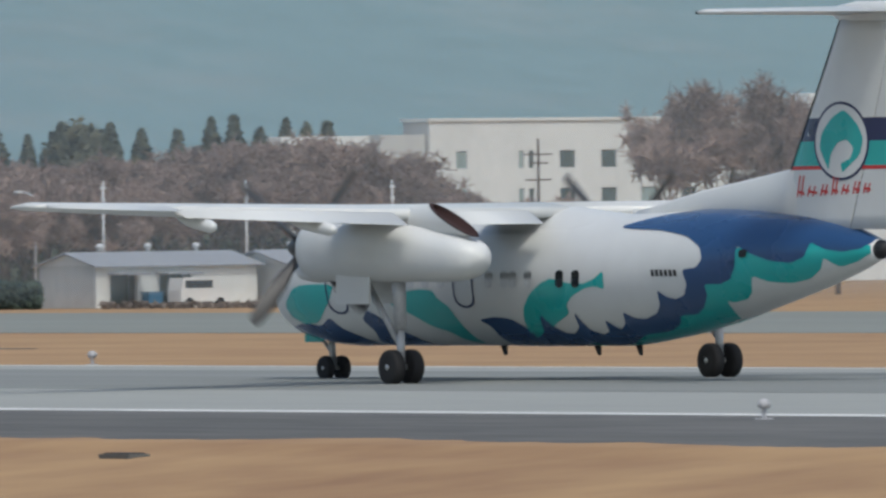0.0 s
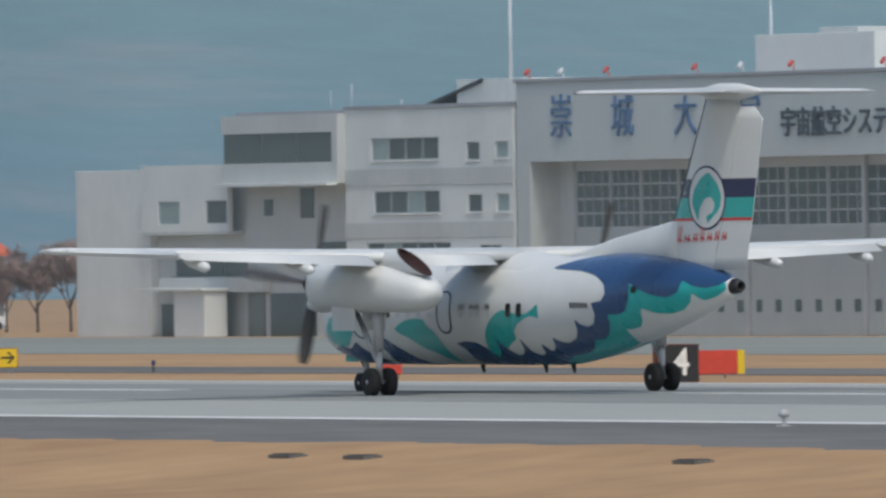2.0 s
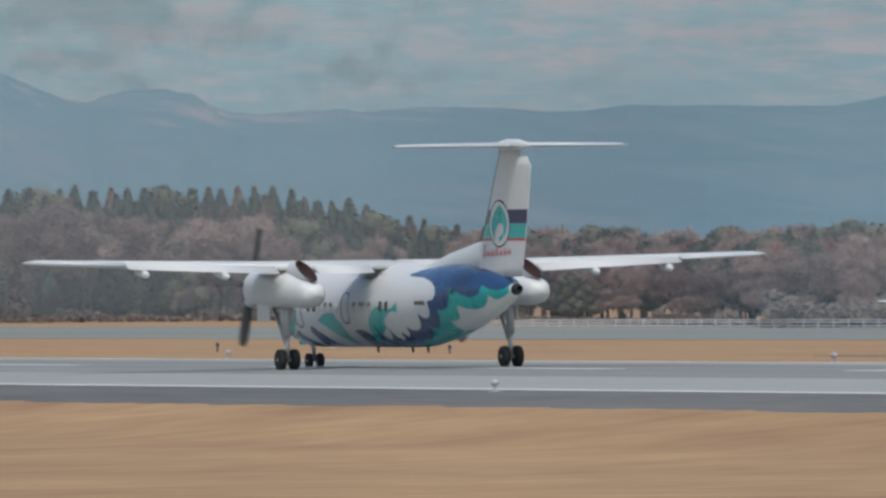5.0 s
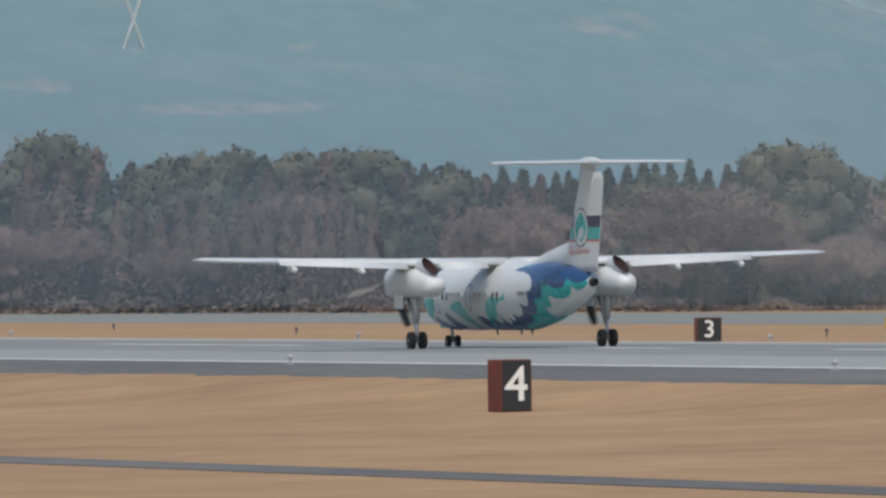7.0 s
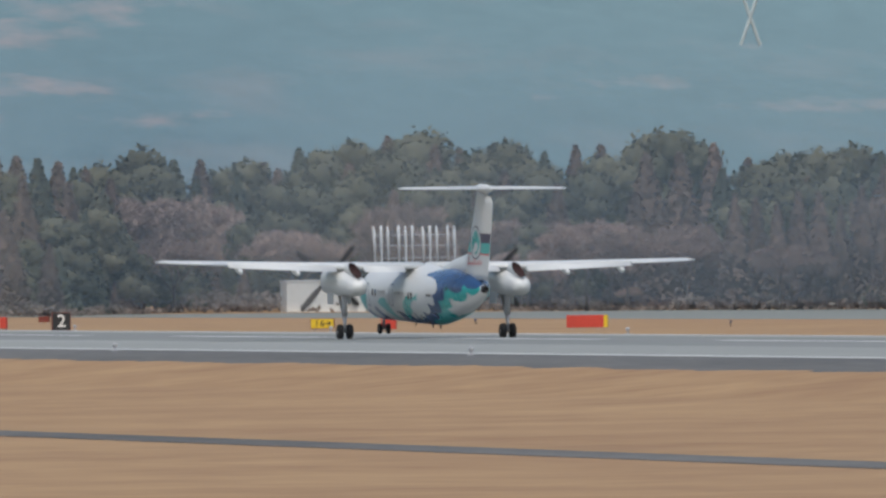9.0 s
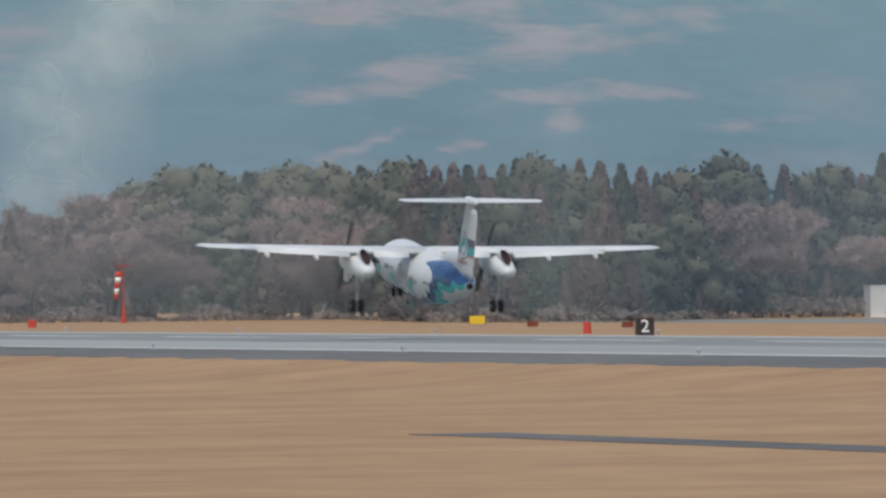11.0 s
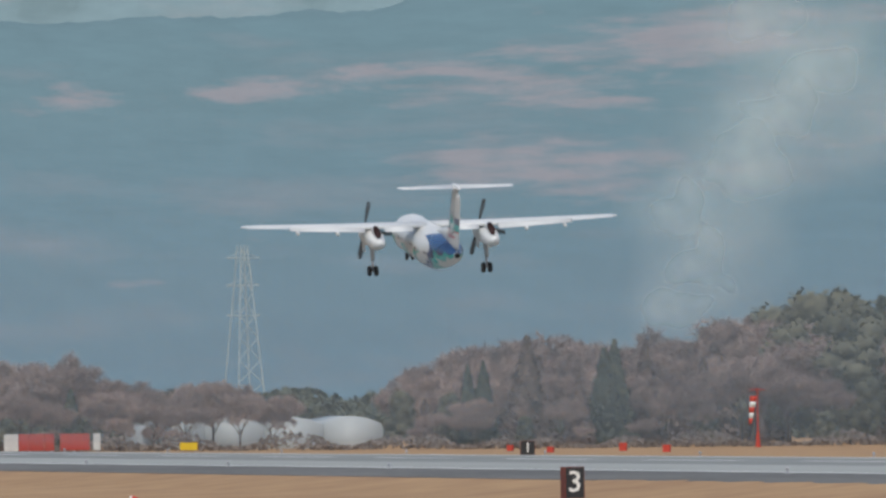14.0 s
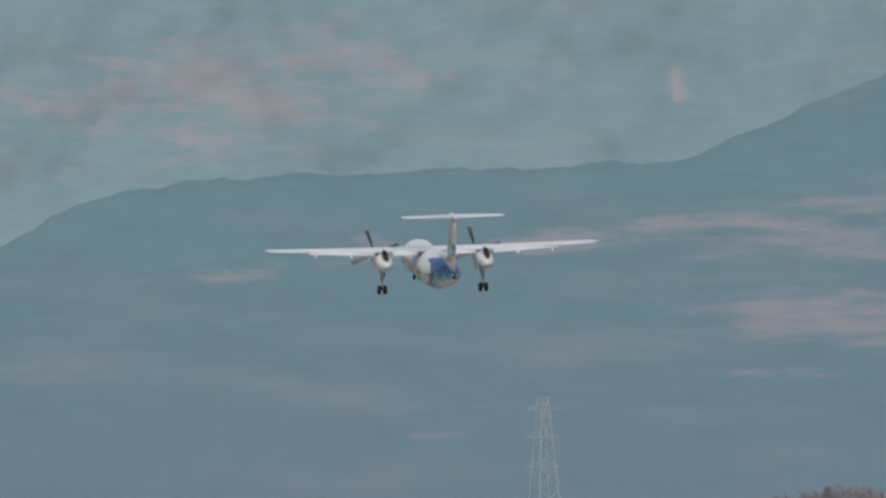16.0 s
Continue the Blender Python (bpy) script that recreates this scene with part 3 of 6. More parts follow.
        loft(bm, [[(s * x, le + 0.01 - c * ch, 7.2 + h * ch) for c, h in airfoil(10, 0.9)] for x, le, ch in ((0.6, -10.01, 0.10), (3.84, -10.35, 0.08), (3.97, -10.48, 0.06))])
        part("deicing_boot", bm, M["boot"], tp, "black leading-edge boot", True)
    bm = bmesh.new()
    loft(bm, [egg(y, 7.2, r, r * 1.1, 0, 16, 2) for y, r in ((-9.55, 0.02), (-9.8, 0.13), (-10.4, 0.2), (-11.4, 0.19), (-12.1, 0.1), (-12.4, 0.02))])
    part("bullet_fairing", bm, M["white_paint"], tp, "", True)
    return craft, fin, [make_propeller(craft, s) for s in (-1, 1)]


airliner, tail_fin, propellers = make_aircraft()


# ---- paint scheme of the aircraft ----
def soften(poly, q=0.16):
    out = []
    for a, b in zip(poly, poly[1:] + poly[:1]):
        out.append((a[0] + (b[0] - a[0]) * q, a[1] + (b[1] - a[1]) * q))
        out.append((a[0] + (b[0] - a[0]) * (1 - q), a[1] + (b[1] - a[1]) * (1 - q)))
    return out


def paint(name, poly, mat, parent, place, du, dv, label="", k=1.0, hole=None):
    """A coat of paint: an outline laid on a curved skin by place(u, v)."""
    bm = bmesh.new()
    loops = [poly] + ([hole] if hole else [])
    edges = []
    for lp in loops:
        vs = [bm.verts.new((u, v * k, 0)) for u, v in lp]
        edges += [bm.edges.new((a, b)) for a, b in zip(vs, vs[1:] + vs[:1])]
    bmesh.ops.triangle_fill(bm, use_beauty=True, use_dissolve=False, edges=edges)
    us, vs_ = [p[0] for p in poly], [p[1] * k for p in poly]
    for lo, hi, step, nrm in ((min(us), max(us), du, (1, 0, 0)), (min(vs_), max(vs_), dv * k, (0, 1, 0))):
        c = lo + step
        while c < hi:
            bmesh.ops.bisect_plane(bm, geom=bm.verts[:] + bm.edges[:] + bm.faces[:], plane_co=(c * nrm[0], c * nrm[1], 0), plane_no=nrm)
            c += step
    for v in bm.verts:
        v.co = place(v.co.x, v.co.y / k)
    return part(name, bm, mat, parent, label, True)


def make_livery():
    teal = [(-6.53, 10), (-10.55, 30), (-10.58, -19), (-10.23, -43), (-9.78, -45), (-9.49, -13), (-9.32, -37), (-8.93, -52), (-8.46, -50), (-7.95, -38), (-7.6, -24), (-7.36, -46), (-7.09, -55), (-6.72, -54), (-6.58, -49), (-6.44, -66), (-6.1, -90), (-1.4, -90), (-1.5, -72), (-4.4, -55), (-5.9, -36)]
    blue = [(-3.13, 51), (-4.71, 43), (-5.71, 32), (-6.2, 19), (-6.32, 6), (-6.16, -3), (-5.75, -3), (-5.82, -18), (-5.63, -29), (-5.34, -31), (-5.09, -26), (-4.92, -18), (-4.84, -32), (-4.6, -41), (-4.15, -45), (-3.85, -41), (-3.63, -33), (-3.48, -45), (-3.18, -52), (-2.94, -38), (-2.78, -52), (-2.53, -55), (-2.25, -49), (-2.08, -28),
            (-1.96, -44), (-1.61, -53), (-1.32, -53), (-1.09, -44), (-0.89, -30), (-0.61, -51), (0.13, -66), (0.77, -89), (-0.76, -89), (-1.6, -70), (-2.24, -80), (-2.7, -81), (-3.65, -65), (-4.41, -68), (-4.89, -61), (-5.15, -50)]
    blue2 = [(-5.59, -54), (-5.92, -48), (-6.23, -35), (-6.29, -22), (-6.7, -26), (-7.01, -23), (-7.23, -8), (-7.25, 17), (-7.65, 5), (-8.18, -8), (-8.68, -15), (-9.04, -7), (-9.17, 20), (-9.54, 5), (-9.95, -3), (-10.35, 5), (-10.57, 40), (-10.55, 90), (-5.2, 90), (-4.3, 72)]
    wave = [(1.3, -36), (0.74, -33), (0.2, -35), (-0.15, -45), (-0.19, -63), (0.54, -89), (1.25, -89), (1.12, -66), (1.03, -44)]
    fish = [(-3.26, 7), (-3.3, -10), (-2.98, -6), (-2.64, -7), (-2.21, -13), (-1.92, -21), (-1.9, -30), (-1.34, -39), (-0.7, -52), (-0.14, -60), (-0.1, -51), (-0.25, -36), (-0.42, -24), (-0.73, -12), (-1.15, -2), (-1.5, 2), (-2.07, -2), (-2.64, -3), (-3.0, 1)]
    fish2 = [(4.15, -18), (3.79, -12), (3.4, -8), (2.91, -7), (2.56, -8), (2.44, -15), (2.12, -23), (2.01, -36), (1.99, -49), (2.0, -75), (2.4, -67), (2.63, -51), (3.05, -44), (3.32, -36), (3.64, -28), (4.04, -23)]
    swirl = [(5.05, -26), (4.75, -32), (4.4, -42), (4.02, -60), (3.8, -86), (5.24, -87), (5.6, -71), (5.2, -50), (5.35, -36)]
    nose_teal = [(7.5, -2), (5.99, -2), (6.23, -17), (6.94, -39), (7.58, -42), (8.0, -34), (8.1, -18)]
    nose_navy = [(8.5, -52), (7.9, -43), (7.38, -41), (7.0, -44), (6.47, -33), (6.3, -46), (5.95, -56), (5.7, -76), (6.4, -86), (7.83, -84), (8.4, -72)]
    chin = [(7.9, -86), (7.9, -90), (5.6, -90), (5.7, -80), (6.6, -87.5)]
    for s in (-1, 1):
        def on(out):
            def f(y, th):
                p = skin_point(y, max(-90, min(90, th)), out)
                p.x *= s
                return p
            return f
        kw = dict(k=0.0235)
        paint("turquoise_wave", soften(teal, 0.12), M["teal_paint"], airliner, on(0.006), 0.4, 7, "turquoise wave paint", **kw)
        paint("blue_wave", soften(blue + blue2, 0.12), M["blue_paint"], airliner, on(0.012), 0.4, 7, "deep blue wave paint", **kw)
        paint("blue_crest", soften(wave), M["blue_paint"], airliner, on(0.008), 0.4, 7, "deep blue wave paint", **kw)
        paint("blue_swirl", soften(swirl), M["blue_paint"], airliner, on(0.008), 0.4, 7, "deep blue wave paint", **kw)
        paint("leaping_shape", soften(fish), M["teal_paint"], airliner, on(0.008), 0.4, 7, "turquoise leaping shape", **kw)
        paint("leaping_shape", soften(fish2), M["teal_paint"], airliner, on(0.008), 0.4, 7, "turquoise leaping shape", **kw)
        paint("nose_patch", soften(nose_teal), M["teal_paint"], airliner, on(0.008), 0.25, 6, "turquoise nose patch", **kw)
        paint("nose_wave", soften(nose_navy), M["blue_paint"], airliner, on(0.008), 0.25, 6, "deep blue nose wave", **kw)
        # doors, windows, small marks

        def rounded(y0, y1, t0, t1, r=0.25):
            pts = []
            for cy, ct, a0 in ((y1, t1, 0), (y0, t1, 90), (y0, t0, 180), (y1, t0, 270)):
                for j in range(5):
                    a = radians(a0 + 22.5 * j)
                    w, h = (y1 - y0) * 0.45, (t1 - t0) * 0.2
                    pts.append((cy - math.copysign(w, cy - (y0 + y1) / 2) + w * math.cos(a), ct - math.copysign(h, ct - (t0 + t1) / 2) + h * math.sin(a)))
            return pts
        for y0, y1, t0, t1 in ((1.15, 1.85, -24, 23), (5.6, 6.3, -30, 20)):
            paint("door_outline", rounded(y0, y1, t0, t1), M["navy_paint"], airliner, on(0.014), 0.3, 6, "thin dark door outline", hole=rounded(y0 + 0.05, y1 - 0.05, t0 + 2.2, t1 - 2.2), **kw)
        for y in (4.9, 4.37, 3.84, 3.3, 2.77, 2.24, 0.6, 0.06, -0.21, -0.75, -1.81, -2.35):
            dark = y < -1 or y > 4
            paint("cabin_window", rounded(y - 0.13, y + 0.13, -6, 9), M["glass"] if dark else M["window_shade"], airliner, on(0.018), 0.3, 6, "dark oval cabin window" if dark else "oval cabin window with drawn shade", **kw)
        paint("cockpit_window", [(8.35, 24), (7.75, 34), (7.3, 34), (7.35, 14), (8.2, 8)], M["glass"], airliner, on(0.016), 0.2, 5, "dark cockpit side window", **kw)
        paint("outlet_hole", rounded(-7.56, -7.34, 1, 11), M["boot"], airliner, on(0.02), 0.3, 6, **kw)
        for j in range(6):
            y = -4.8 - 0.135 * j
            paint("mark_bar", [(y, 2 - 1.2 * j * 0.6), (y - 0.09, 1.5 - 1.2 * j * 0.6), (y - 0.11, -5 - 1.2 * j * 0.6), (y - 0.02, -4.5 - 1.2 * j * 0.6)], M["boot"], airliner, on(0.01), 0.3, 6, "plain dark bar", **kw)
        # fin art

        def onfin(out):
            def f(y, z):
                le, te = fin_y(0, z), fin_y(1, z)
                c = min(1.0, max(0.0, (le - y) / (le - te)))
                return Vector((s * (fin_half(c, z) + out), y, z))
            return f
        for z0, z1, mat, lb in ((4.7, 5.15, "navy_paint", "dark blue fin band"), (4.22, 4.7, "teal_paint", "turquoise fin band"), (4.15, 4.22, "red_paint", "red fin line")):
            paint("fin_band", [(fin_y(0.02, z0), z0), (fin_y(0.995, z0), z0), (fin_y(0.995, z1), z1), (fin_y(0.02, z1), z1)], M[mat], tail_fin, onfin(0.006), 0.2, 0.3, lb)
        ring = lambda q: [(-9.56 + 0.87 * q * math.cos(2 * math.pi * j / 32), 4.70 + 0.77 * q * math.sin(2 * math.pi * j / 32)) for j in range(32)]
        paint("medallion_rim", ring(1.0), M["navy_paint"], tail_fin, onfin(0.010), 0.2, 0.3, "dark oval medallion rim")
        paint("medallion", ring(0.93), M["white_paint"], tail_fin, onfin(0.014), 0.2, 0.3, "white oval medallion")
        art = [(-9.93, 5.31), (-9.56, 5.17), (-9.21, 4.86), (-9.15, 4.57), (-9.34, 4.28), (-9.44, 4.13), (-9.51, 4.45), (-9.75, 4.68), (-10.02, 4.73), (-10.22, 4.56), (-10.11, 4.35), (-9.81, 4.27), (-9.86, 4.08), (-10.07, 4.21), (-10.41, 4.42), (-10.52, 4.73), (-10.37, 5.0), (-10.13, 5.19)]
        paint("medallion_shape", soften([(y + 0.26, z) for y, z in art]), M["teal_paint"], tail_fin, onfin(0.018), 0.2, 0.3, "turquoise curled shape in the medallion")
        x = -8.12
        for j, (w, h) in enumerate(((0.26, 0.42), (0.34, 0.2), (0.26, 0.22), (0.22, 0.36), (0.26, 0.2), (0.22, 0.24), (0.24, 0.2))):
            d = -1 if s < 0 else 1
            for q in (0.0, 0.5):
                y0 = x - w * q
                paint("script_bar", [(y0, 3.62 + 0.01 * j), (y0 - 0.045, 3.62 + 0.01 * j), (y0 - 0.13, 3.62 + h + 0.01 * j), (y0 - 0.085, 3.62 + h + 0.01 * j)], M["red_paint"], tail_fin, onfin(0.010), 0.3, 0.3, "red lettering stroke")
            paint("script_bar", [(x - 0.03, 3.70 + 0.01 * j), (x - w, 3.66 + 0.01 * j), (x - w, 3.71 + 0.01 * j), (x - 0.03, 3.75 + 0.01 * j)], M["red_paint"], tail_fin, onfin(0.010), 0.3, 0.3, "red lettering stroke")
            x -= w + 0.085
    # antennas under the belly
    for y in (2.0, -1.2, -2.6):
        bm = bmesh.new()
        loft(bm, [[(0.02, y + 0.12, 0.78), (0.02, y - 0.12, 0.78), (-0.02, y - 0.12, 0.78), (-0.02, y + 0.12, 0.78)], [(0.008, y - 0.04, 0.52), (0.008, y - 0.14, 0.52), (-0.008, y - 0.14, 0.52), (-0.008, y - 0.04, 0.52)]])
        part("blade_antenna", bm, M["boot"], airliner)


make_livery()
M.update({
    "metal_wall": material("pale_corrugated_metal_cladding", (0.475, 0.505, 0.50), 0.6, vary=0.09, grain=1.5, stains=0.15, stretch=(1, 1, 0.3)),
    "white_wall": material("white_rendered_wall", (0.66, 0.68, 0.66), 0.8, vary=0.1, grain=2, stains=0.25, stretch=(1, 1, 0.4)),
    "grey_wall": material("grey_rendered_wall", (0.50, 0.515, 0.50), 0.8, vary=0.12, grain=2, stains=0.25, stretch=(1, 1, 0.4)),
    "roof_grey": material("weathered_grey_roof_sheet", (0.30, 0.31, 0.33), 0.55, vary=0.12, grain=1.5, stains=0.2),
    "gable_sheet": material("pale_grey_gable_sheet", (0.37, 0.40, 0.40), 0.6, vary=0.1, grain=1.5, stains=0.2),
    "roof_orange": material("faded_orange_roof_sheet", (0.62, 0.13, 0.045), 0.5, vary=0.1, grain=1.0, stains=0.12),
    "roof_pale": material("sun_bleached_roof_sheet", (0.55, 0.40, 0.36), 0.5, vary=0.1),
    "frame": material("aluminium_window_frame", (0.55, 0.56, 0.57), 0.4, metal=0.4, vary=0.1),
    "pane": material("hazy_window_glass", (0.08, 0.108, 0.105), 0.12, vary=0.2, per_object=0.6),
    "pane_pale": material("window_glass_with_drawn_blind", (0.28, 0.36, 0.35), 0.2, vary=0.15, per_object=0.4),
    "sign_blue": material("blue_sign_letters", (0.05, 0.12, 0.26), 0.5, vary=0.12),
    "sign_dark": material("dark_sign_letters", (0.035, 0.045, 0.055), 0.5, vary=0.12),
    "mast": material("white_galvanised_mast", (0.62, 0.63, 0.64), 0.5, vary=0.1),
    "red_door": material("dark_red_door_paint", (0.22, 0.025, 0.03), 0.5, vary=0.1),
    "black_board": material("weathered_black_sign_board", (0.018, 0.02, 0.022), 0.6, vary=0.3, grain=6),
    "rust_red": material("rusty_red_sign_side", (0.17, 0.035, 0.022), 0.7, vary=0.35, grain=5, stains=1.2),
    "sign_red": material("faded_red_sign_board", (0.50, 0.05, 0.03), 0.6, vary=0.18, grain=4),
    "sign_yellow": material("yellow_sign_face", (0.66, 0.46, 0.02), 0.5, vary=0.1),
    "sign_white": material("white_sign_letters", (0.75, 0.74, 0.70), 0.6, vary=0.1),
    "plastic_grey": material("grey_light_fitting", (0.42, 0.42, 0.43), 0.5, vary=0.2),
    "bark": material("grey_brown_bark", (0.10, 0.075, 0.06), 0.9, vary=0.3, grain=6),
    "conifer": material("dark_cedar_needles", (0.085, 0.10, 0.078), 0.8, vary=0.2, per_object=0.9, per_island=0.1, color2=(0.17, 0.18, 0.13)),
    "cedar_brown": material("winter_bronzed_cedar", (0.15, 0.112, 0.095), 0.85, vary=0.2, per_object=0.9, per_island=0.1, color2=(0.31, 0.225, 0.185)),
    "evergreen": material("broad_evergreen_leaves", (0.105, 0.112, 0.08), 0.75, vary=0.2, per_object=1.2, per_island=0.08, color2=(0.25, 0.235, 0.16)),
    "twig": material("bare_winter_twigs", (0.24, 0.175, 0.15), 0.9, vary=0.15, per_object=1.1, per_island=0.2, color2=(0.56, 0.42, 0.36)),
    "twig_red": material("reddish_bare_twigs", (0.42, 0.25, 0.215), 0.9, vary=0.2, per_object=0.5, per_island=0.4),
    "shrub": material("dull_roadside_shrub", (0.18, 0.155, 0.135), 0.85, vary=0.2, per_object=0.6, per_island=0.4, color2=(0.32, 0.265, 0.225)),
    "hedge": material("clipped_green_hedge", (0.07, 0.10, 0.07), 0.8, vary=0.3, per_island=0.6),
    "car_white": material("white_car_paint", (0.72, 0.72, 0.70), 0.25, vary=0.03, coat=0.5),
    "plastic_blue": material("blue_plastic_bin", (0.03, 0.13, 0.24), 0.5, vary=0.15),
    "greenhouse": material("pale_greenhouse_film", (0.42, 0.45, 0.45), 0.5, vary=0.08, grain=0.6, stains=0.1),
    "pylon": material("dull_galvanised_lattice", (0.38, 0.46, 0.47), 0.6, vary=0.1),
    "fence": material("grey_fence_mesh", (0.26, 0.27, 0.27), 0.7, vary=0.15),
})


def leafy(mat, share=0.25):
    """Lets part of the light through thin leaves and twigs."""
    n, l = mat.node_tree.nodes, mat.node_tree.links
    bsdf = n["Principled BSDF"]
    bsdf.inputs["Specular IOR Level"].default_value = 0.15
    tl, mx = n.new("ShaderNodeBsdfTranslucent"), n.new("ShaderNodeMixShader")
    l.new(bsdf.inputs["Base Color"].links[0].from_socket, tl.inputs[0])
    mx.inputs[0].default_value = share
    l.new(bsdf.outputs[0], mx.inputs[1])
    l.new(tl.outputs[0], mx.inputs[2])
    l.new(mx.outputs[0], n["Material Output"].inputs[0])


for nm in ("conifer", "cedar_brown", "evergreen", "twig", "twig_red", "shrub", "hedge"):
    leafy(M[nm])

# ---- building parts ----


def wall_cells(axis, plane, thick, a0, a1, z0, z1, holes=()):
    """A wall along x or y with openings through it."""
    As = sorted({a0, a1, *[h[0] for h in holes], *[h[1] for h in holes]})
    Zs = sorted({z0, z1, *[h[2] for h in holes], *[h[3] for h in holes]})
    As, Zs = [a for a in As if a0 <= a <= a1], [z for z in Zs if z0 <= z <= z1]
    bm = bmesh.new()
    for p, q in zip(As, As[1:]):
        run = None
        for u, v in zip(Zs, Zs[1:]):
            c, d = (p + q) / 2, (u + v) / 2
            solid = not any(h[0] < c < h[1] and h[2] < d < h[3] for h in holes)
            if solid:
                run = (run[0], v) if run else (u, v)
            if run and (not solid or v == Zs[-1]):
                if axis == "y":
                    box(bm, plane, plane + thick, p, q, *run)
                else:
                    box(bm, p, q, plane, plane + thick, *run)
                run = None
    return bm


def abox(axis, plane, depth, a0, a1, z0, z1):
    return (plane, plane + depth, a0, a1, z0, z1) if axis == "y" else (a0, a1, plane, plane + depth, z0, z1)


def window(parent, axis, plane, a0, a1, z0, z1, panes=2, mat=None, sill=True):
    """A framed window set into its opening, each pane by itself."""
    w = thing("window")
    w.parent = parent
    t = 0.07
    bars = [abox(axis, plane + 0.08, 0.1, a0, a1, z0, z0 + t), abox(axis, plane + 0.08, 0.1, a0, a1, z1 - t, z1)]
    step = (a1 - a0) / panes
    for k in range(panes + 1):
        c = min(max(a0 + k * step, a0 + t / 2), a1 - t / 2)
        bars.append(abox(axis, plane + 0.078, 0.104, c - t / 2, c + t / 2, z0 + t, z1 - t))
    part("window_frame", boxes(*bars), M["frame"], w)
    for k in range(panes):
        m = mat or (M["pane_pale"] if (k * 7 + int(a0 * 3)) % 5 == 0 else M["pane"])
        part("pane", boxes(abox(axis, plane + 0.12, 0.02, a0 + k * step + t / 2 + 0.004, a0 + (k + 1) * step - t / 2 - 0.004, z0 + t + 0.004, z1 - t - 0.004)), m, w)
    if sill:
        part("window_sill", boxes(abox(axis, plane - 0.1, 0.17, a0 - 0.1, a1 + 0.1, z0 - 0.1, z0 - 0.004), bevel=0.01), M["white_wall"], w)
    return w


def letters(text, size, mat, parent, m, pitch, name="letter", thick=0.06, bold=0.02):
    """Raised letters, one mesh each, laid out along the local x axis with the given pitch."""
    for k, ch in enumerate(text):
        cu = bpy.data.curves.new("letter_shape", "FONT")
        cu.body, cu.size, cu.extrude, cu.align_x, cu.align_y, cu.offset = ch, size, thick, "CENTER", "CENTER", bold
        cu.resolution_u = 2
        tmp = new("letter_shape", cu)
        me = bpy.data.meshes.new_from_object(tmp.evaluated_get(bpy.context.evaluated_depsgraph_get()))
        bpy.data.objects.remove(tmp)
        me.materials.clear()
        me.materials.append(mat)
        ob = new(name, me)
        ob.parent = parent
        ob.matrix_basis = m @ Matrix.Translation((k * pitch, 0, 0))


FACE_WEST = Matrix(((0, 0, -1, 0), (-1, 0, 0, 0), (0, 1, 0, 0), (0, 0, 0, 1)))     # reads along -y, faces -x
FACE_SOUTH = Matrix(((1, 0, 0, 0), (0, 0, -1, 0), (0, 1, 0, 0), (0, 0, 0, 1)))     # reads along +x, faces -y


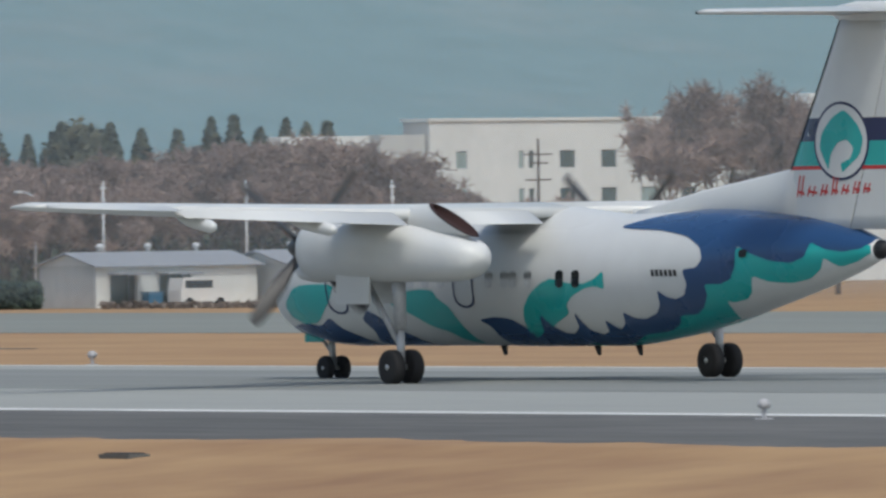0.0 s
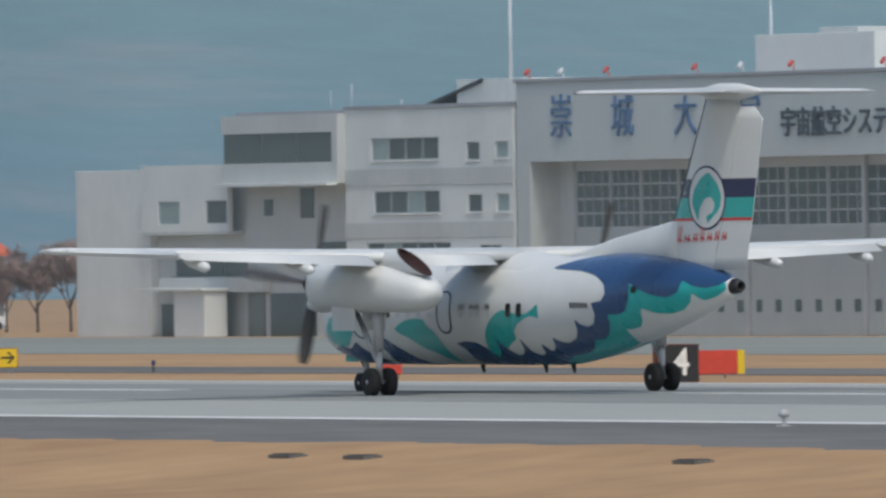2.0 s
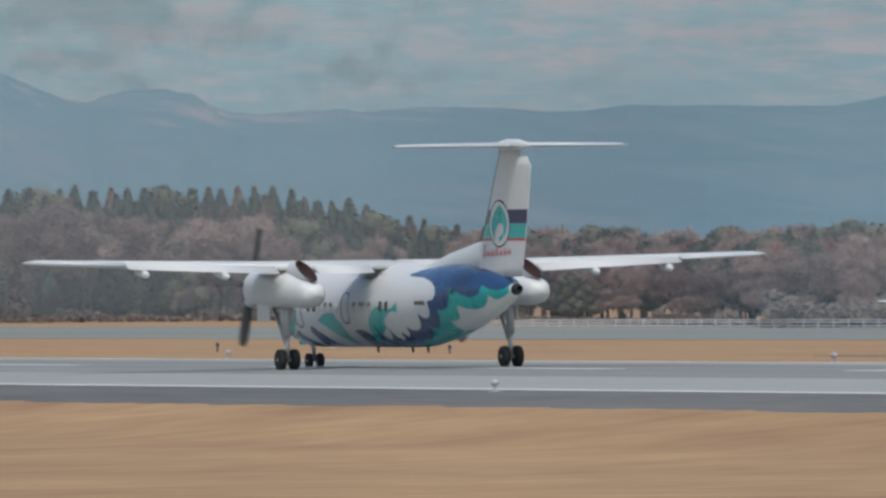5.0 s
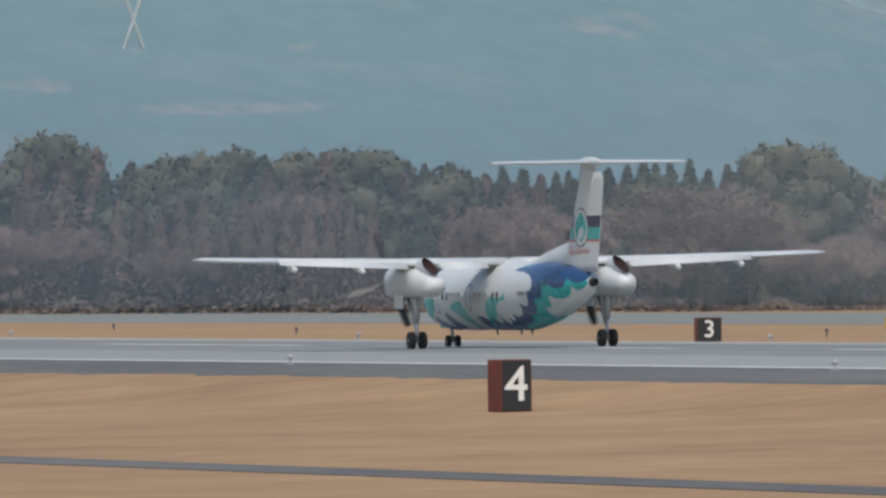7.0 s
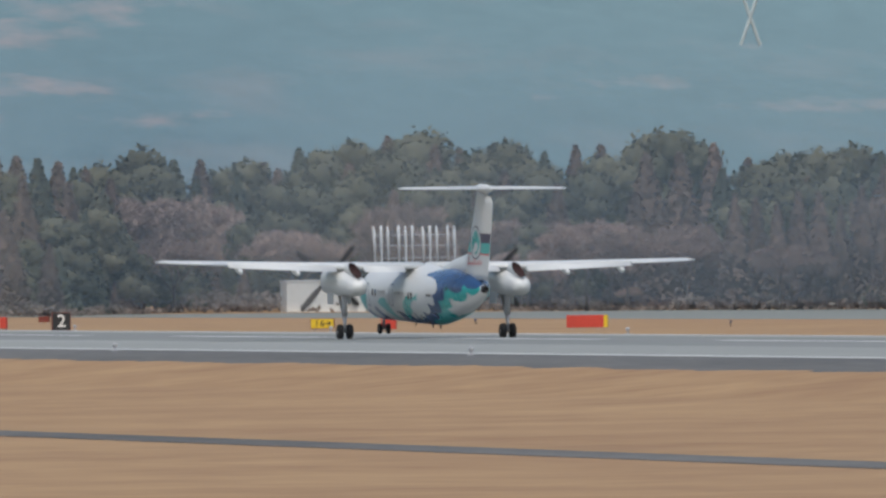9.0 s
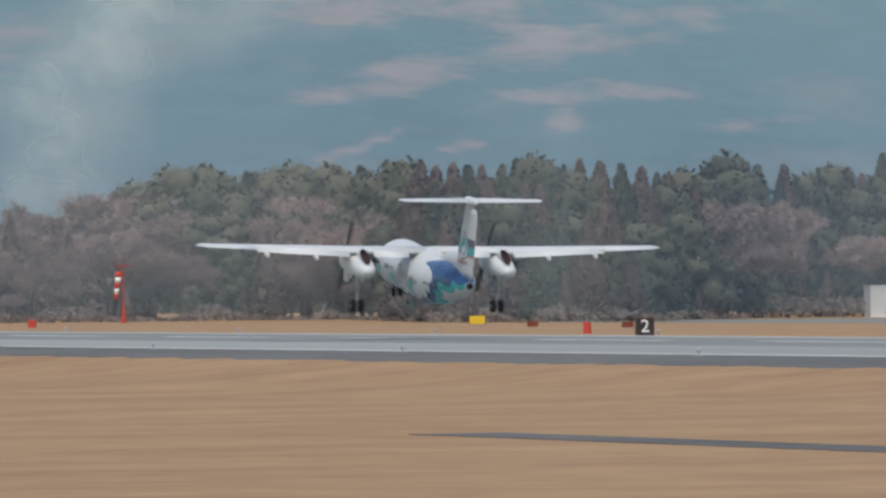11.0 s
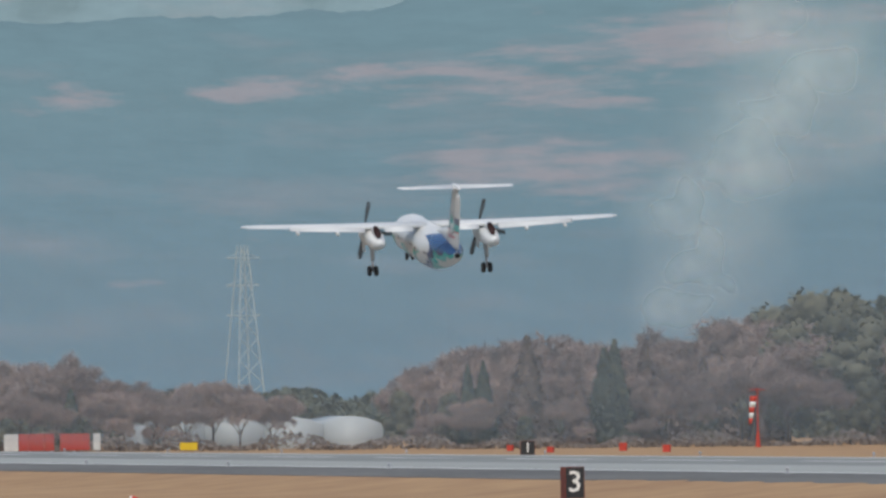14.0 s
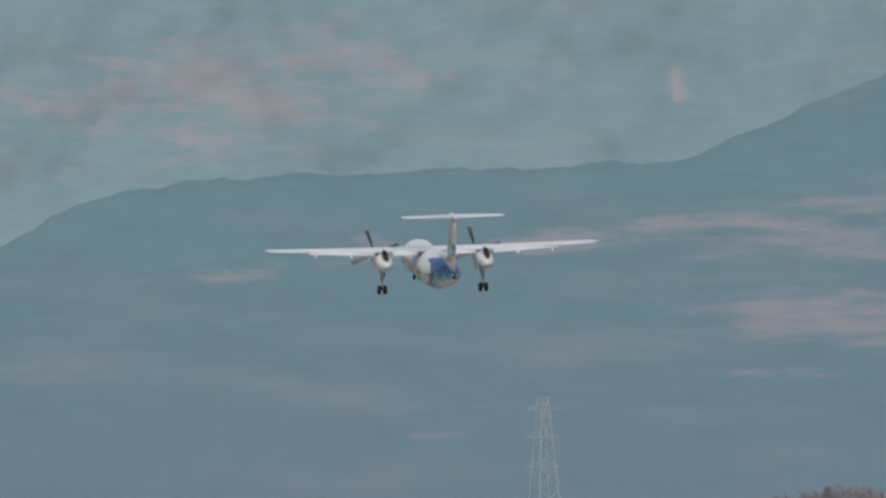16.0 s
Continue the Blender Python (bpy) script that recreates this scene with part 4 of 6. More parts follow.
def make_hangar():
    h = thing("hangar", Matrix.Translation(EYE) @ Matrix.Scale(460.0 / 470.0, 4) @ Matrix.Translation(-Vector(EYE)), "large pale grey corrugated hangar with blue and dark raised letters", "hangar")
    X, Y0, Y1, XB, ZB, ZT = 470.0, 791.2, 859.0, 502.8, -2.7, 14.15
    door = (797.7, 857.2, ZB, 8.9)
    part("front_wall", wall_cells("y", X, 0.4, Y0, Y1, ZB, ZT, [door]), M["metal_wall"], h)
    part("side_wall", wall_cells("x", Y0, 0.4, X + 0.4, XB, ZB, ZT), M["metal_wall"], h)
    part("back_wall", boxes((X + 0.4, XB, Y1 - 0.4, Y1, ZB, ZT), (XB - 0.4, XB, Y0 + 0.4, Y1 - 0.4, ZB, ZT)), M["metal_wall"], h)
    part("roof", boxes((X - 0.15, XB + 0.15, Y0 - 0.15, Y1 + 0.15, ZT, ZT + 0.25), bevel=0.05), M["roof_grey"], h)
    bm = bmesh.new()
    x = X + 0.5
    while x < XB:
        box(bm, x, x + 0.2, Y0 - 0.025, Y0 - 0.003, ZB, ZT - 0.3)
        x += 0.42
    tagged(part("side_rib", bm, M["metal_wall"], h), kind="stuff")
    part("corner_trim", boxes((XB - 0.35, XB + 0.08, Y0 - 0.12, Y0 - 0.004, ZB, ZT), bevel=0.02), M["white_wall"], h)
    part("downpipe", boxes((X + 1.0, X + 1.25, Y0 - 0.14, Y0 - 0.028, ZB, ZT - 1.2), bevel=0.02), M["white_wall"], h)
    # doors: glazed upper band, ribbed panels below, in a recess
    mull = [855.0, 850.2, 846.1, 841.1, 836.8, 831.8, 826.8, 821.5, 816.6, 810.9, 805.9, 800.3, 797.7]
    D = X + 2.2
    part("recess", boxes((X + 0.4, D + 0.5, 857.2, 857.5, ZB, 8.9), (X + 0.4, D + 0.5, 797.4, 797.7, ZB, 8.9), (X + 0.4, D + 0.5, 797.7, 857.2, 8.9, 9.1), (D, D + 0.4, 855.2, 857.2, ZB, 8.9)), M["grey_wall"], h)
    for a, b in zip(mull[1:], mull):
        w = thing("hangar_door")
        w.parent = h
        bars = [(D, D + 0.12, a, b, 8.25, 8.9), (D, D + 0.12, a, b, 4.35, 4.55)]
        for c in (a + 0.06, b - 0.06):
            bars.append((D - 0.03, D + 0.1, c - 0.1, c + 0.1, 4.55, 8.25))
        for z in (5.45, 6.4, 7.35):
            bars.append((D + 0.0, D + 0.08, a + 0.16, b - 0.16, z - 0.05, z + 0.05))
        n = 4
        for k in range(1, n):
            y = a + (b - a) * k / n
            bars.append((D + 0.01, D + 0.07, y - 0.035, y + 0.035, 4.55, 8.25))
        part("door_frame", boxes(*bars), M["frame"], w)
        part("pane", boxes((D + 0.09, D + 0.11, a + 0.16, b - 0.16, 4.56, 8.24)), M["pane"], w)
        bm = bmesh.new()
        box(bm, D + 0.02, D + 0.14, a + 0.02, b - 0.02, ZB, 4.35)
        y = a + 0.15
        while y < b - 0.15:
            box(bm, D - 0.03, D + 0.018, y, y + 0.09, ZB + 0.1, 4.25)
            y += 0.35
        part("door_panel", bm, M["metal_wall"], w)
        for c in ((a * 3 + b) / 4, (a + 3 * b) / 4):
            part("small_pane", boxes((D - 0.045, D - 0.034, c - 0.4, c + 0.4, -1.1, -0.3)), M["pane"], w)
    for y in (816.6, 805.9, 831.8):
        part("door_post", boxes((D - 0.25, D - 0.05, y - 0.22, y + 0.22, ZB, 8.9), bevel=0.03), M["frame"], h)
    # raised letters
    for ch, y in zip("崇城大学", (852.7, 844.4, 836.0, 827.6)):
        letters(ch, 3.15, M["sign_blue"], h, Matrix.Translation((X - 0.09, y, 11.65)) @ FACE_WEST, 0, bold=0.0)
    letters("宇宙航空システム工学科", 1.95, M["sign_dark"], h, Matrix.Translation((X - 0.07, 822.6, 10.95)) @ FACE_WEST, 1.97, bold=0.03)
    letters("崇城大学", 3.05, M["sign_blue"], h, Matrix.Translation((474.2, Y0 - 0.09, 11.6)) @ FACE_SOUTH, 5.34, bold=0.0)
    letters("宇宙航空", 1.9, M["sign_dark"], h, Matrix.Translation((477.3, Y0 - 0.07, 8.5)) @ FACE_SOUTH, 3.17, bold=0.0)
    # things on the roof
    part("roof_house", boxes((X + 6, X + 14, 821.9, 837.4, ZT + 0.25, 16.9), bevel=0.06), M["white_wall"], h)
    part("roof_house", boxes((X + 6, X + 12, 806.8, 815.7, ZT + 0.25, 15.6), bevel=0.06), M["white_wall"], h)
    part("roof_vent", boxes((X + 8, X + 11, 827.5, 832.5, 16.9, 17.3), bevel=0.1), M["metal_wall"], h)
    for y, z in ((838.8, 19.2), (822.5, 20.5)):
        part("mast", tubes(((X + 8, y, ZT + 0.2), (X + 8, y, z), 0.13, 0.05)), M["mast"], h, "tall white antenna mast", True)
    for k, y in enumerate((857.6, 853.0, 846.8, 835.0, 829.0, 822.4, 810.6, 804.5)):
        red = k not in (1, 4, 7)
        part("roof_lamp", tubes(((X + 0.3, y, ZT + 0.2), (X + 0.3, y, ZT + 0.55), 0.05), ((X - 0.1, y - 0.1, ZT + 0.55), (X + 0.3, y + 0.25, ZT + 0.8), 0.12, 0.16)), M["sign_red"] if red else M["mast"], h, "red roof floodlight" if red else "", True)


def make_office():
    o = thing("office_block", None, "white and grey four-storey airfield office with a glazed control room", "building")
    X, ZB = 460.0, -2.7
    wins = [(851.4, 860.8, 9.1, 10.6, 4), (845.8, 847.6, 9.0, 10.2, 1), (841.9, 843.7, 9.1, 10.2, 1), (851.3, 860.5, 5.6, 7.1, 4), (845.5, 847.5, 5.6, 6.8, 1), (841.8, 843.6, 5.6, 6.8, 1), (849.9, 861.5, 2.2, 3.7, 5), (843, 846, 2.3, 3.5, 2), (843.0, 846.4, -0.6, 0.9, 3), (848.4, 851.6, -0.6, 0.9, 3)]
    part("front_wall", wall_cells("y", X, 0.3, 841.2, 864.4, ZB, 12.5, [w[:4] for w in wins]), M["white_wall"], o)
    for w in wins:
        window(o, "y", X, *w[:4], panes=w[4])
    for k, bx in enumerate(((X + 0.3, X + 14, 841.2, 864.4, ZB, 12.45), (X + 0.9, X + 13, 864.41, 880.2, ZB, 12.3), (X + 1.2, X + 12, 880.3, 894.0, ZB, 9.0), (X + 0.6, X + 12, 894.01, 905.0, ZB, 8.85))):
        part(("main_core", "tower_core", "wing_core", "end_core")[k], boxes(bx, bevel=0.05), M["white_wall"] if k == 3 else M["grey_wall"], o, "grey rendered building mass")
    part("roof", boxes((X - 0.1, X + 14.1, 841.1, 864.5, 12.5, 12.75), (X + 0.5, X + 13.1, 864.5, 880.9, 12.3, 12.55)), M["roof_grey"], o)
    part("storey_band", boxes((X - 0.06, X - 0.002, 841.2, 864.4, 7.45, 8.55), (X - 0.06, X - 0.002, 841.2, 864.4, 4.0, 5.0)), M["grey_wall"], o)
    part("stair_tower", boxes((X + 1, X + 8, 841.6, 850.6, 12.75, 14.3), bevel=0.04), M["white_wall"], o)
    bm = bmesh.new()
    loft(bm, [[(x, 847.0, 14.32), (x, 854.6, 12.76), (x, 854.6, 12.55), (x, 847.0, 14.1)] for x in (X + 0.8, X + 8)])
    part("stair_roof", bm, M["boot"], o, "dark sloping stair roof")
    # control room
    part("control_room_wall", boxes((X - 0.6, X + 0.9, 864.41, 881.0, 11.1, 12.3), (X - 0.6, X + 0.9, 864.41, 881.0, 7.7, 9.1), (X - 0.6, X + 0.85, 864.42, 865.2, 9.1, 11.1)), M["grey_wall"], o, "grey spandrel of the control room")
    for a, b in ((865.3, 870.4), (870.5, 875.6), (875.7, 880.9)):
        part("control_room_pane", boxes((X - 0.45, X - 0.42, a, b, 9.1, 11.1)), M["pane"], o)
    part("balcony_slab", boxes((X - 1.4, X - 0.6, 864.5, 881.1, 7.55, 7.8), bevel=0.03), M["white_wall"], o)
    for w in ((876.5, 877.7, 5.6, 6.7), (870.6, 872.5, 5.4, 7.4), (865.4, 869.9, 2.4, 3.8)):
        part("dark_window", boxes((X + 0.84, X + 0.9, *w)), M["pane"], o)
    # low wing
    part("wing_wall", wall_cells("y", X, 0.3, 881.2, 894.0, 4.6, 9.1, [(888.4, 891.6, 5.1, 6.7), (881.5, 884.6, 5.1, 6.7)]), M["white_wall"], o)
    for a, b in ((888.4, 891.6), (881.5, 884.6)):
        window(o, "y", X, a, b, 5.1, 6.7, panes=1, sill=False)
    part("wing_floor", boxes((X, X + 1.2, 881.2, 894.0, 4.4, 4.6), (X + 0.2, X + 0.9, 877.0, 892.0, 0.5, 1.5)), M["grey_wall"], o)
    for a, b, z0, z1 in ((877.6, 884.0, 1.6, 2.7), (884.2, 891.1, 1.6, 2.7)):
        part("ribbon_window", boxes((X + 0.84, X + 0.89, a, b, z0, z1) if b < 881 else (X + 1.1, X + 1.18, a, b, z0, z1)), M["pane"], o)
    for a, b, z1 in ((890.1, 893.4, -0.3), (885.5, 888.8, 0.4), (877.7, 880.1, 0.4), (870.4, 876.9, 0.4)):
        part("garage_opening", boxes((X + 0.8 if b < 881 else X + 1.1, X + 0.88 if b < 881 else X + 1.18, a, b, ZB, z1)), M["pane"], o)
    part("porch", boxes((X - 1.5, X + 0.2, 882.0, 886.5, ZB, 0.6), (X - 1.8, X + 0.3, 881.8, 892, 0.6, 0.8), bevel=0.03), M["white_wall"], o)
    part("porch", boxes((X - 1.6, X - 0.1, 841.6, 850.8, 1.2, 1.5), (X - 1.4, X - 0.02, 841.8, 850.6, ZB, -0.9), bevel=0.03), M["white_wall"], o)
    part("mast", tubes(((X + 4, 848.7, 14.2), (X + 4, 848.7, 21.5), 0.14, 0.06)), M["mast"], o, "tall white antenna mast", True)
    for y, z in ((869, 14.3), (872, 13.9), (862, 13.2)):
        part("aerial", tubes(((X + 3, y, 12.4), (X + 3, y, z), 0.03)), M["frame"], o, "", True)
    part("lattice_stair", tubes(*[((X + 2, 905.6, z), (X + 2, 907.4, z + 2.0), 0.06) for z in (-2.7, -0.7, 1.3, 3.3)], *[((X + 2, y, -2.7), (X + 2, y, 5.3), 0.07) for y in (905.6, 907.4)]), M["frame"], o, "", True)


def make_orange_hangar():
    h = thing("arched_hangar", None, "old hangar with faded orange arched roof and white side wall", "hangar")
    Y0, Y1, X0, X1, ZB = 1085.0, 1124.0, 519.8, 546.0, -3.2
    wins = [(519.95, 520.6, 1), (521.3, 522.6, 2), (523.5, 524.85, 2), (528.1, 528.85, 1), (534.2, 535.6, 2), (536.25, 537.55, 2), (540.0, 541.3, 2)]
    small = [(526.5, 526.95), (530.8, 531.25), (532.05, 532.5)]
    holes = [(a, b, -1.2, 0.35) for a, b, n in wins] + [(a, b, -0.75, -0.3) for a, b in small]
    part("side_wall", wall_cells("x", Y0, 0.3, X0 - 3, 544.6, ZB, 3.0, holes), M["white_wall"], h)
    for a, b, n in wins:
        window(h, "x", Y0, a, b, -1.2, 0.35, panes=n, sill=False)
    for a, b in small:
        window(h, "x", Y0, a, b, -0.75, -0.3, panes=1, sill=False)
    part("lean_to_roof", boxes((X0 - 3.2, 544.8, Y0 - 0.3, Y0 + 3.0, 3.0, 3.2), bevel=0.03), M["white_wall"], h)
    n = 30
    arc = [(Y0 - 0.6 + (Y1 - Y0 + 1.2) * i / n, 3.3 + 3.5 * math.sin(math.pi * i / n) ** 0.85) for i in range(n + 1)]
    bm = bmesh.new()
    loft(bm, [[(x, y, z) for y, z in arc] + [(x, y, z - 0.3) for y, z in reversed(arc)] for x in (X0 - 0.6, X1)])
    part("arched_roof", bm, M["roof_orange"], h, "faded orange sheet-metal arched roof")
    bm = bmesh.new()
    loft(bm, [[(x, y, z + 0.012) for y, z in arc[3:7]] + [(x, y, z - 0.02) for y, z in reversed(arc[3:7])] for x in (527.0, 531.5)])
    part("roof_patch", bm, M["roof_pale"], h, "sun-bleached pale roof patch")
    bm = bmesh.new()
    loft(bm, [[(x, y, z - 0.31) for y, z in arc] + [(x, y, 2.6) for y, z in reversed(arc)] for x in (X0, X0 + 0.4)])
    part("gable", bm, M["gable_sheet"], h, "grey sheet-metal arched gable")
    part("gable_trim", boxes((X0 - 0.15, X0 + 0.3, Y0, Y1, 2.3, 2.6)), M["white_wall"], h)
    part("front_wall", wall_cells("y", X0, 0.3, Y0 + 0.31, Y1, ZB, 2.3, [(1090, 1121, ZB, 1.7)]), M["grey_wall"], h)
    for k in range(7):
        y = 1090 + 31 / 7 * k
        part("sliding_door", boxes((X0 + 0.35 + 0.1 * (k % 2), X0 + 0.43 + 0.1 * (k % 2), y, y + 31 / 7, ZB, 1.7)), M["pane"] if k % 3 else M["frame"], h)
    part("back_wall", boxes((X1 - 0.4, X1 - 0.1, Y0 + 0.31, Y1, ZB, 3.2)), M["grey_wall"], h)


def make_sheds():
    # row of low white sheds with grey roofs
    def shed(x0, x1, y, z, label, holes=()):
        s = thing("shed", None, label, "shed", group="sheds by the apron")
        part("front_wall", wall_cells("x", y, 0.2, x0, x1, -2.9, z, holes), M["white_wall"], s)
        part("back_wall", boxes((x0, x1, y + 5.8, y + 6, -2.9, z), (x0, x0 + 0.2, y + 0.2, y + 5.8, -2.9, z), (x1 - 0.2, x1, y + 0.2, y + 5.8, -2.9, z), (x0 + 0.2, x1 - 0.2, y + 2.5, y + 2.6, -2.9, z)), M["grey_wall"], s)
        bm = bmesh.new()
        loft(bm, [[(x, y - 0.35, z - 0.04), (x, y + 3, z + 0.78), (x, y + 6.35, z - 0.04), (x, y + 6.35, z - 0.12), (x, y + 3, z + 0.68), (x, y - 0.35, z - 0.12)] for x in (x0 - 0.3, x1 + 0.3)])
        part("roof", bm, M["roof_grey"], s, "weathered grey sheet roof")
        bm = bmesh.new()
        for x in (x0, x1 - 0.2):
            loft(bm, [[(xx, y + 0.01, z - 0.03), (xx, y + 3, z + 0.67), (xx, y + 5.99, z - 0.03)] for xx in (x, x + 0.2)])
        part("gable", bm, M["white_wall"], s)
        for h in holes:
            part("canopy", boxes((h[0] - 0.2, h[1] + 0.2, y - 1.2, y - 0.01, h[3], h[3] + 0.12), bevel=0.02), M["roof_grey"], s)
            part("roller_door", boxes((h[0], h[1], y + 0.9, y + 0.95, h[2], h[3])), M["pane"], s)
        for k in range(3):
            x = x0 + (x1 - x0) * (0.2 + 0.3 * k)
            part("roof_vent", tubes(((x, y + 3, z + 0.7), (x, y + 3, z + 0.98), 0.12), ((x, y + 3, z + 0.98), (x, y + 3, z + 1.25), 0.26, 0.16)), M["mast"], s, "", True)
        return s
    shed(485.7, 497.2, 718.0, -0.12, "low white shed with grey roof and dark doorways", [(486.7, 488.6, -2.9, -0.7), (490.2, 492.4, -2.9, -0.7)])
    shed(497.9, 510.0, 716.0, -0.12, "low white shed with grey roof beside another", [(498.4, 500.2, -2.9, -0.7), (503, 505, -2.9, -0.7)])
    s = thing("gate_house", None, "small white flat-roofed house with dark red door", "house")
    holes = [(527.9, 528.5, -1.0, 0.35), (530.0, 531.1, -2.9, 0.35)]
    part("front_wall", wall_cells("x", 824.0, 0.25, 524.0, 538.5, -3.1, 1.5, holes), M["white_wall"], s)
    part("body", boxes((524.0, 538.5, 824.6, 832, -3.1, 1.45)), M["white_wall"], s)
    part("roof", boxes((523.8, 538.7, 823.7, 832.2, 1.5, 1.7), bevel=0.03), M["roof_grey"], s)
    part("door", boxes((530.02, 531.08, 824.1, 824.16, -2.9, 0.33)), M["red_door"], s, "dark red painted door")
    part("shutter", boxes((527.92, 528.48, 824.1, 824.16, -0.98, 0.33)), M["red_door"], s, "dark red window shutter")
    s = thing("annex", None, "long low pale annex wall beside the hangar", "building")
    part("wall", boxes((504.5, 527.0, 826.0, 826.4, -3.0, 0.5), (504.5, 527.0, 825.9, 832, 0.5, 0.65), bevel=0.02), M["metal_wall"], s)
    # large white building behind the trees
    b = thing("factory_building", None, "large plain white building with square windows behind bare trees", "building")
    wins = []
    for x, w in ((749.0, 0.6), (755.4, 0.3), (756.5, 0.3), (760.4, 0.85), (764.9, 0.85), (769.2, 0.85), (773.6, 0.85), (778.0, 0.85), (782.4, 0.85), (786.8, 0.85), (791.2, 0.85)):
        for z in (6.0, 2.7, -0.6):
            wins.append((x - w, x + w, z, z + 1.6))
    part("front_wall", wall_cells("x", 1050.0, 0.3, 745.6, 800.0, -4.3, 10.2, wins), M["white_wall"], b)
    for w in wins:
        window(b, "x", 1050.0, *w, panes=1, sill=False)
    part("body", boxes((745.6, 800, 1050.31, 1054, -4.3, 10.15)), M["grey_wall"], b)
    part("roof", boxes((745.4, 800.2, 1049.8, 1054.2, 10.2, 10.45)), M["white_wall"], b)
    part("low_block", boxes((731.2, 740.6, 1052, 1055, -4.3, 9.0), bevel=0.05), M["white_wall"], b)
    part("screen_wall", boxes((740.7, 745.5, 1050.6, 1052.9, -4.3, 9.05)), M["grey_wall"], b)
    part("ribbon_window", boxes((734.0, 740.0, 1051.9, 1051.98, 5.6, 6.4)), M["pane"], b)
    part("roof_tank", boxes((787.6, 791.2, 1051, 1053.5, 10.452, 12.4), bevel=0.1), M["white_wall"], b)


def make_parked():
    def van(x, y, turn, label):
        v = thing("van", pose(x, y, ground_z(x), 0, 0, turn), label, "van", group="parked vans")
        bm = bmesh.new()
        prof = ((-1.7, 0.35), (-1.7, 1.0), (-1.55, 1.75), (0.6, 1.8), (1.15, 1.15), (1.7, 0.95), (1.72, 0.35))
        loft(bm, [[(x, y, z) for x, z in prof] for y in (-0.7, 0.7)])
        part("body", bm, M["car_white"], v)
        part("side_glass", boxes((-1.4, 0.55, -0.715, -0.7, 1.15, 1.6)), M["glass"], v)
        for x in (-1.1, 1.1):
            part("wheel", tubes(((x, -0.72, 0.3), (x, -0.5, 0.3), 0.3), n=16), M["tyre"], v)
            part("wheel", tubes(((x, 0.5, 0.3), (x, 0.72, 0.3), 0.3), n=16), M["tyre"], v)
    van(491.6, 716.0, 0, "white parked van in front of the shed")
    for x, y, turn in ((518.5, 1068, 8), (523.4, 1066, 4), (527.6, 1067, -6), (533.0, 1064, 3)):
        van(x, y, turn, "white van parked beside the orange-roofed hangar")
    bn = thing("storage_bin", pose(489.0, 717.0, ground_z(489.0)), "blue plastic storage bin in a shed doorway", "bin")
    part("body", boxes((-0.5, 0.5, -0.4, 0.4, 0, 0.85), bevel=0.05), M["plastic_blue"], bn)
    part("lid", boxes((-0.53, 0.53, -0.43, 0.43, 0.86, 0.95), bevel=0.03), M["plastic_blue"], bn)
    # light aircraft on the grass apron
    def light_plane(x, y, turn, label):
        c = thing("light_aircraft", pose(x, y, ground_z(x), 0, 0, turn), label, "aircraft", group="parked light aircraft")
        bm = bmesh.new()
        loft(bm, [egg(py, z, rx, rz, 0, 14, 2.4) for py, z, rx, rz in ((2.3, 0.95, 0.15, 0.15), (2.0, 0.95, 0.42, 0.38), (1.0, 1.05, 0.5, 0.48), (0.6, 1.2, 0.52, 0.65), (-0.8, 1.2, 0.5, 0.6), (-2.5, 1.15, 0.28, 0.3), (-4.8, 1.2, 0.08, 0.12))])
        part("fuselage", bm, M["car_white"], c, "", True)
        bm = bmesh.new()
        loft(bm, [[(sx, 0.8 - cc * ch, 1.95 + h * ch + 0.02 * abs(sx)) for cc, h in airfoil(8, 0.13)] for sx, ch in ((-5.4, 1.1), (-2.5, 1.6), (2.5, 1.6), (5.4, 1.1))])
        part("wing", bm, M["car_white"], c, "", True)
        bm = bmesh.new()
        loft(bm, [[(0.09 * h * 8 * 0.3, le - cc * ch, z) for cc, h in airfoil(8, 0.13)] for z, le, ch in ((1.2, -3.8, 1.2), (2.6, -4.6, 0.6))])
        part("fin", bm, M["car_white"], c, "", True)
        part("tailplane", boxes((-1.7, 1.7, -4.9, -4.2, 1.2, 1.26), bevel=0.02), M["car_white"], c)
        part("cabin_glass", boxes((-0.535, 0.535, -0.6, 0.55, 1.45, 1.8), bevel=0.05), M["glass"], c)
        part("wing_strut", tubes(((-0.5, 0.2, 0.8), (-2.4, 0.3, 1.95), 0.04), ((0.5, 0.2, 0.8), (2.4, 0.3, 1.95), 0.04)), M["car_white"], c, "", True)
        for wx, wy in ((-1.1, -0.2), (1.1, -0.2), (0, 1.7)):
            part("wheel", tubes(((wx - 0.08, wy, 0.2), (wx + 0.08, wy, 0.2), 0.2), n=14), M["tyre"], c)
            part("gear_leg", tubes(((wx, wy, 0.2), (wx * 0.3, wy, 0.8), 0.04)), M["car_white"], c)
        for a in (25, 205):
            bm = bmesh.new()
            box(bm, -0.05, 0.05, 2.3, 2.34, 0, 0.9)
            bmesh.ops.rotate(bm, verts=bm.verts[:], cent=(0, 0, 0), matrix=Matrix.Rotation(radians(a), 3, "Y"))
            bmesh.ops.translate(bm, verts=bm.verts[:], vec=(0, 0, 0.95))
            part("propeller_blade", bm, M["blade"], c)
    light_plane(436.2, 998.5, 10, "white high-wing light aircraft parked on the apron")
    light_plane(503.0, 1072.0, 60, "white high-wing light aircraft before the arched hangar")
    light_plane(428.6, 1008.5, -8, "white high-wing light aircraft parked beside another")


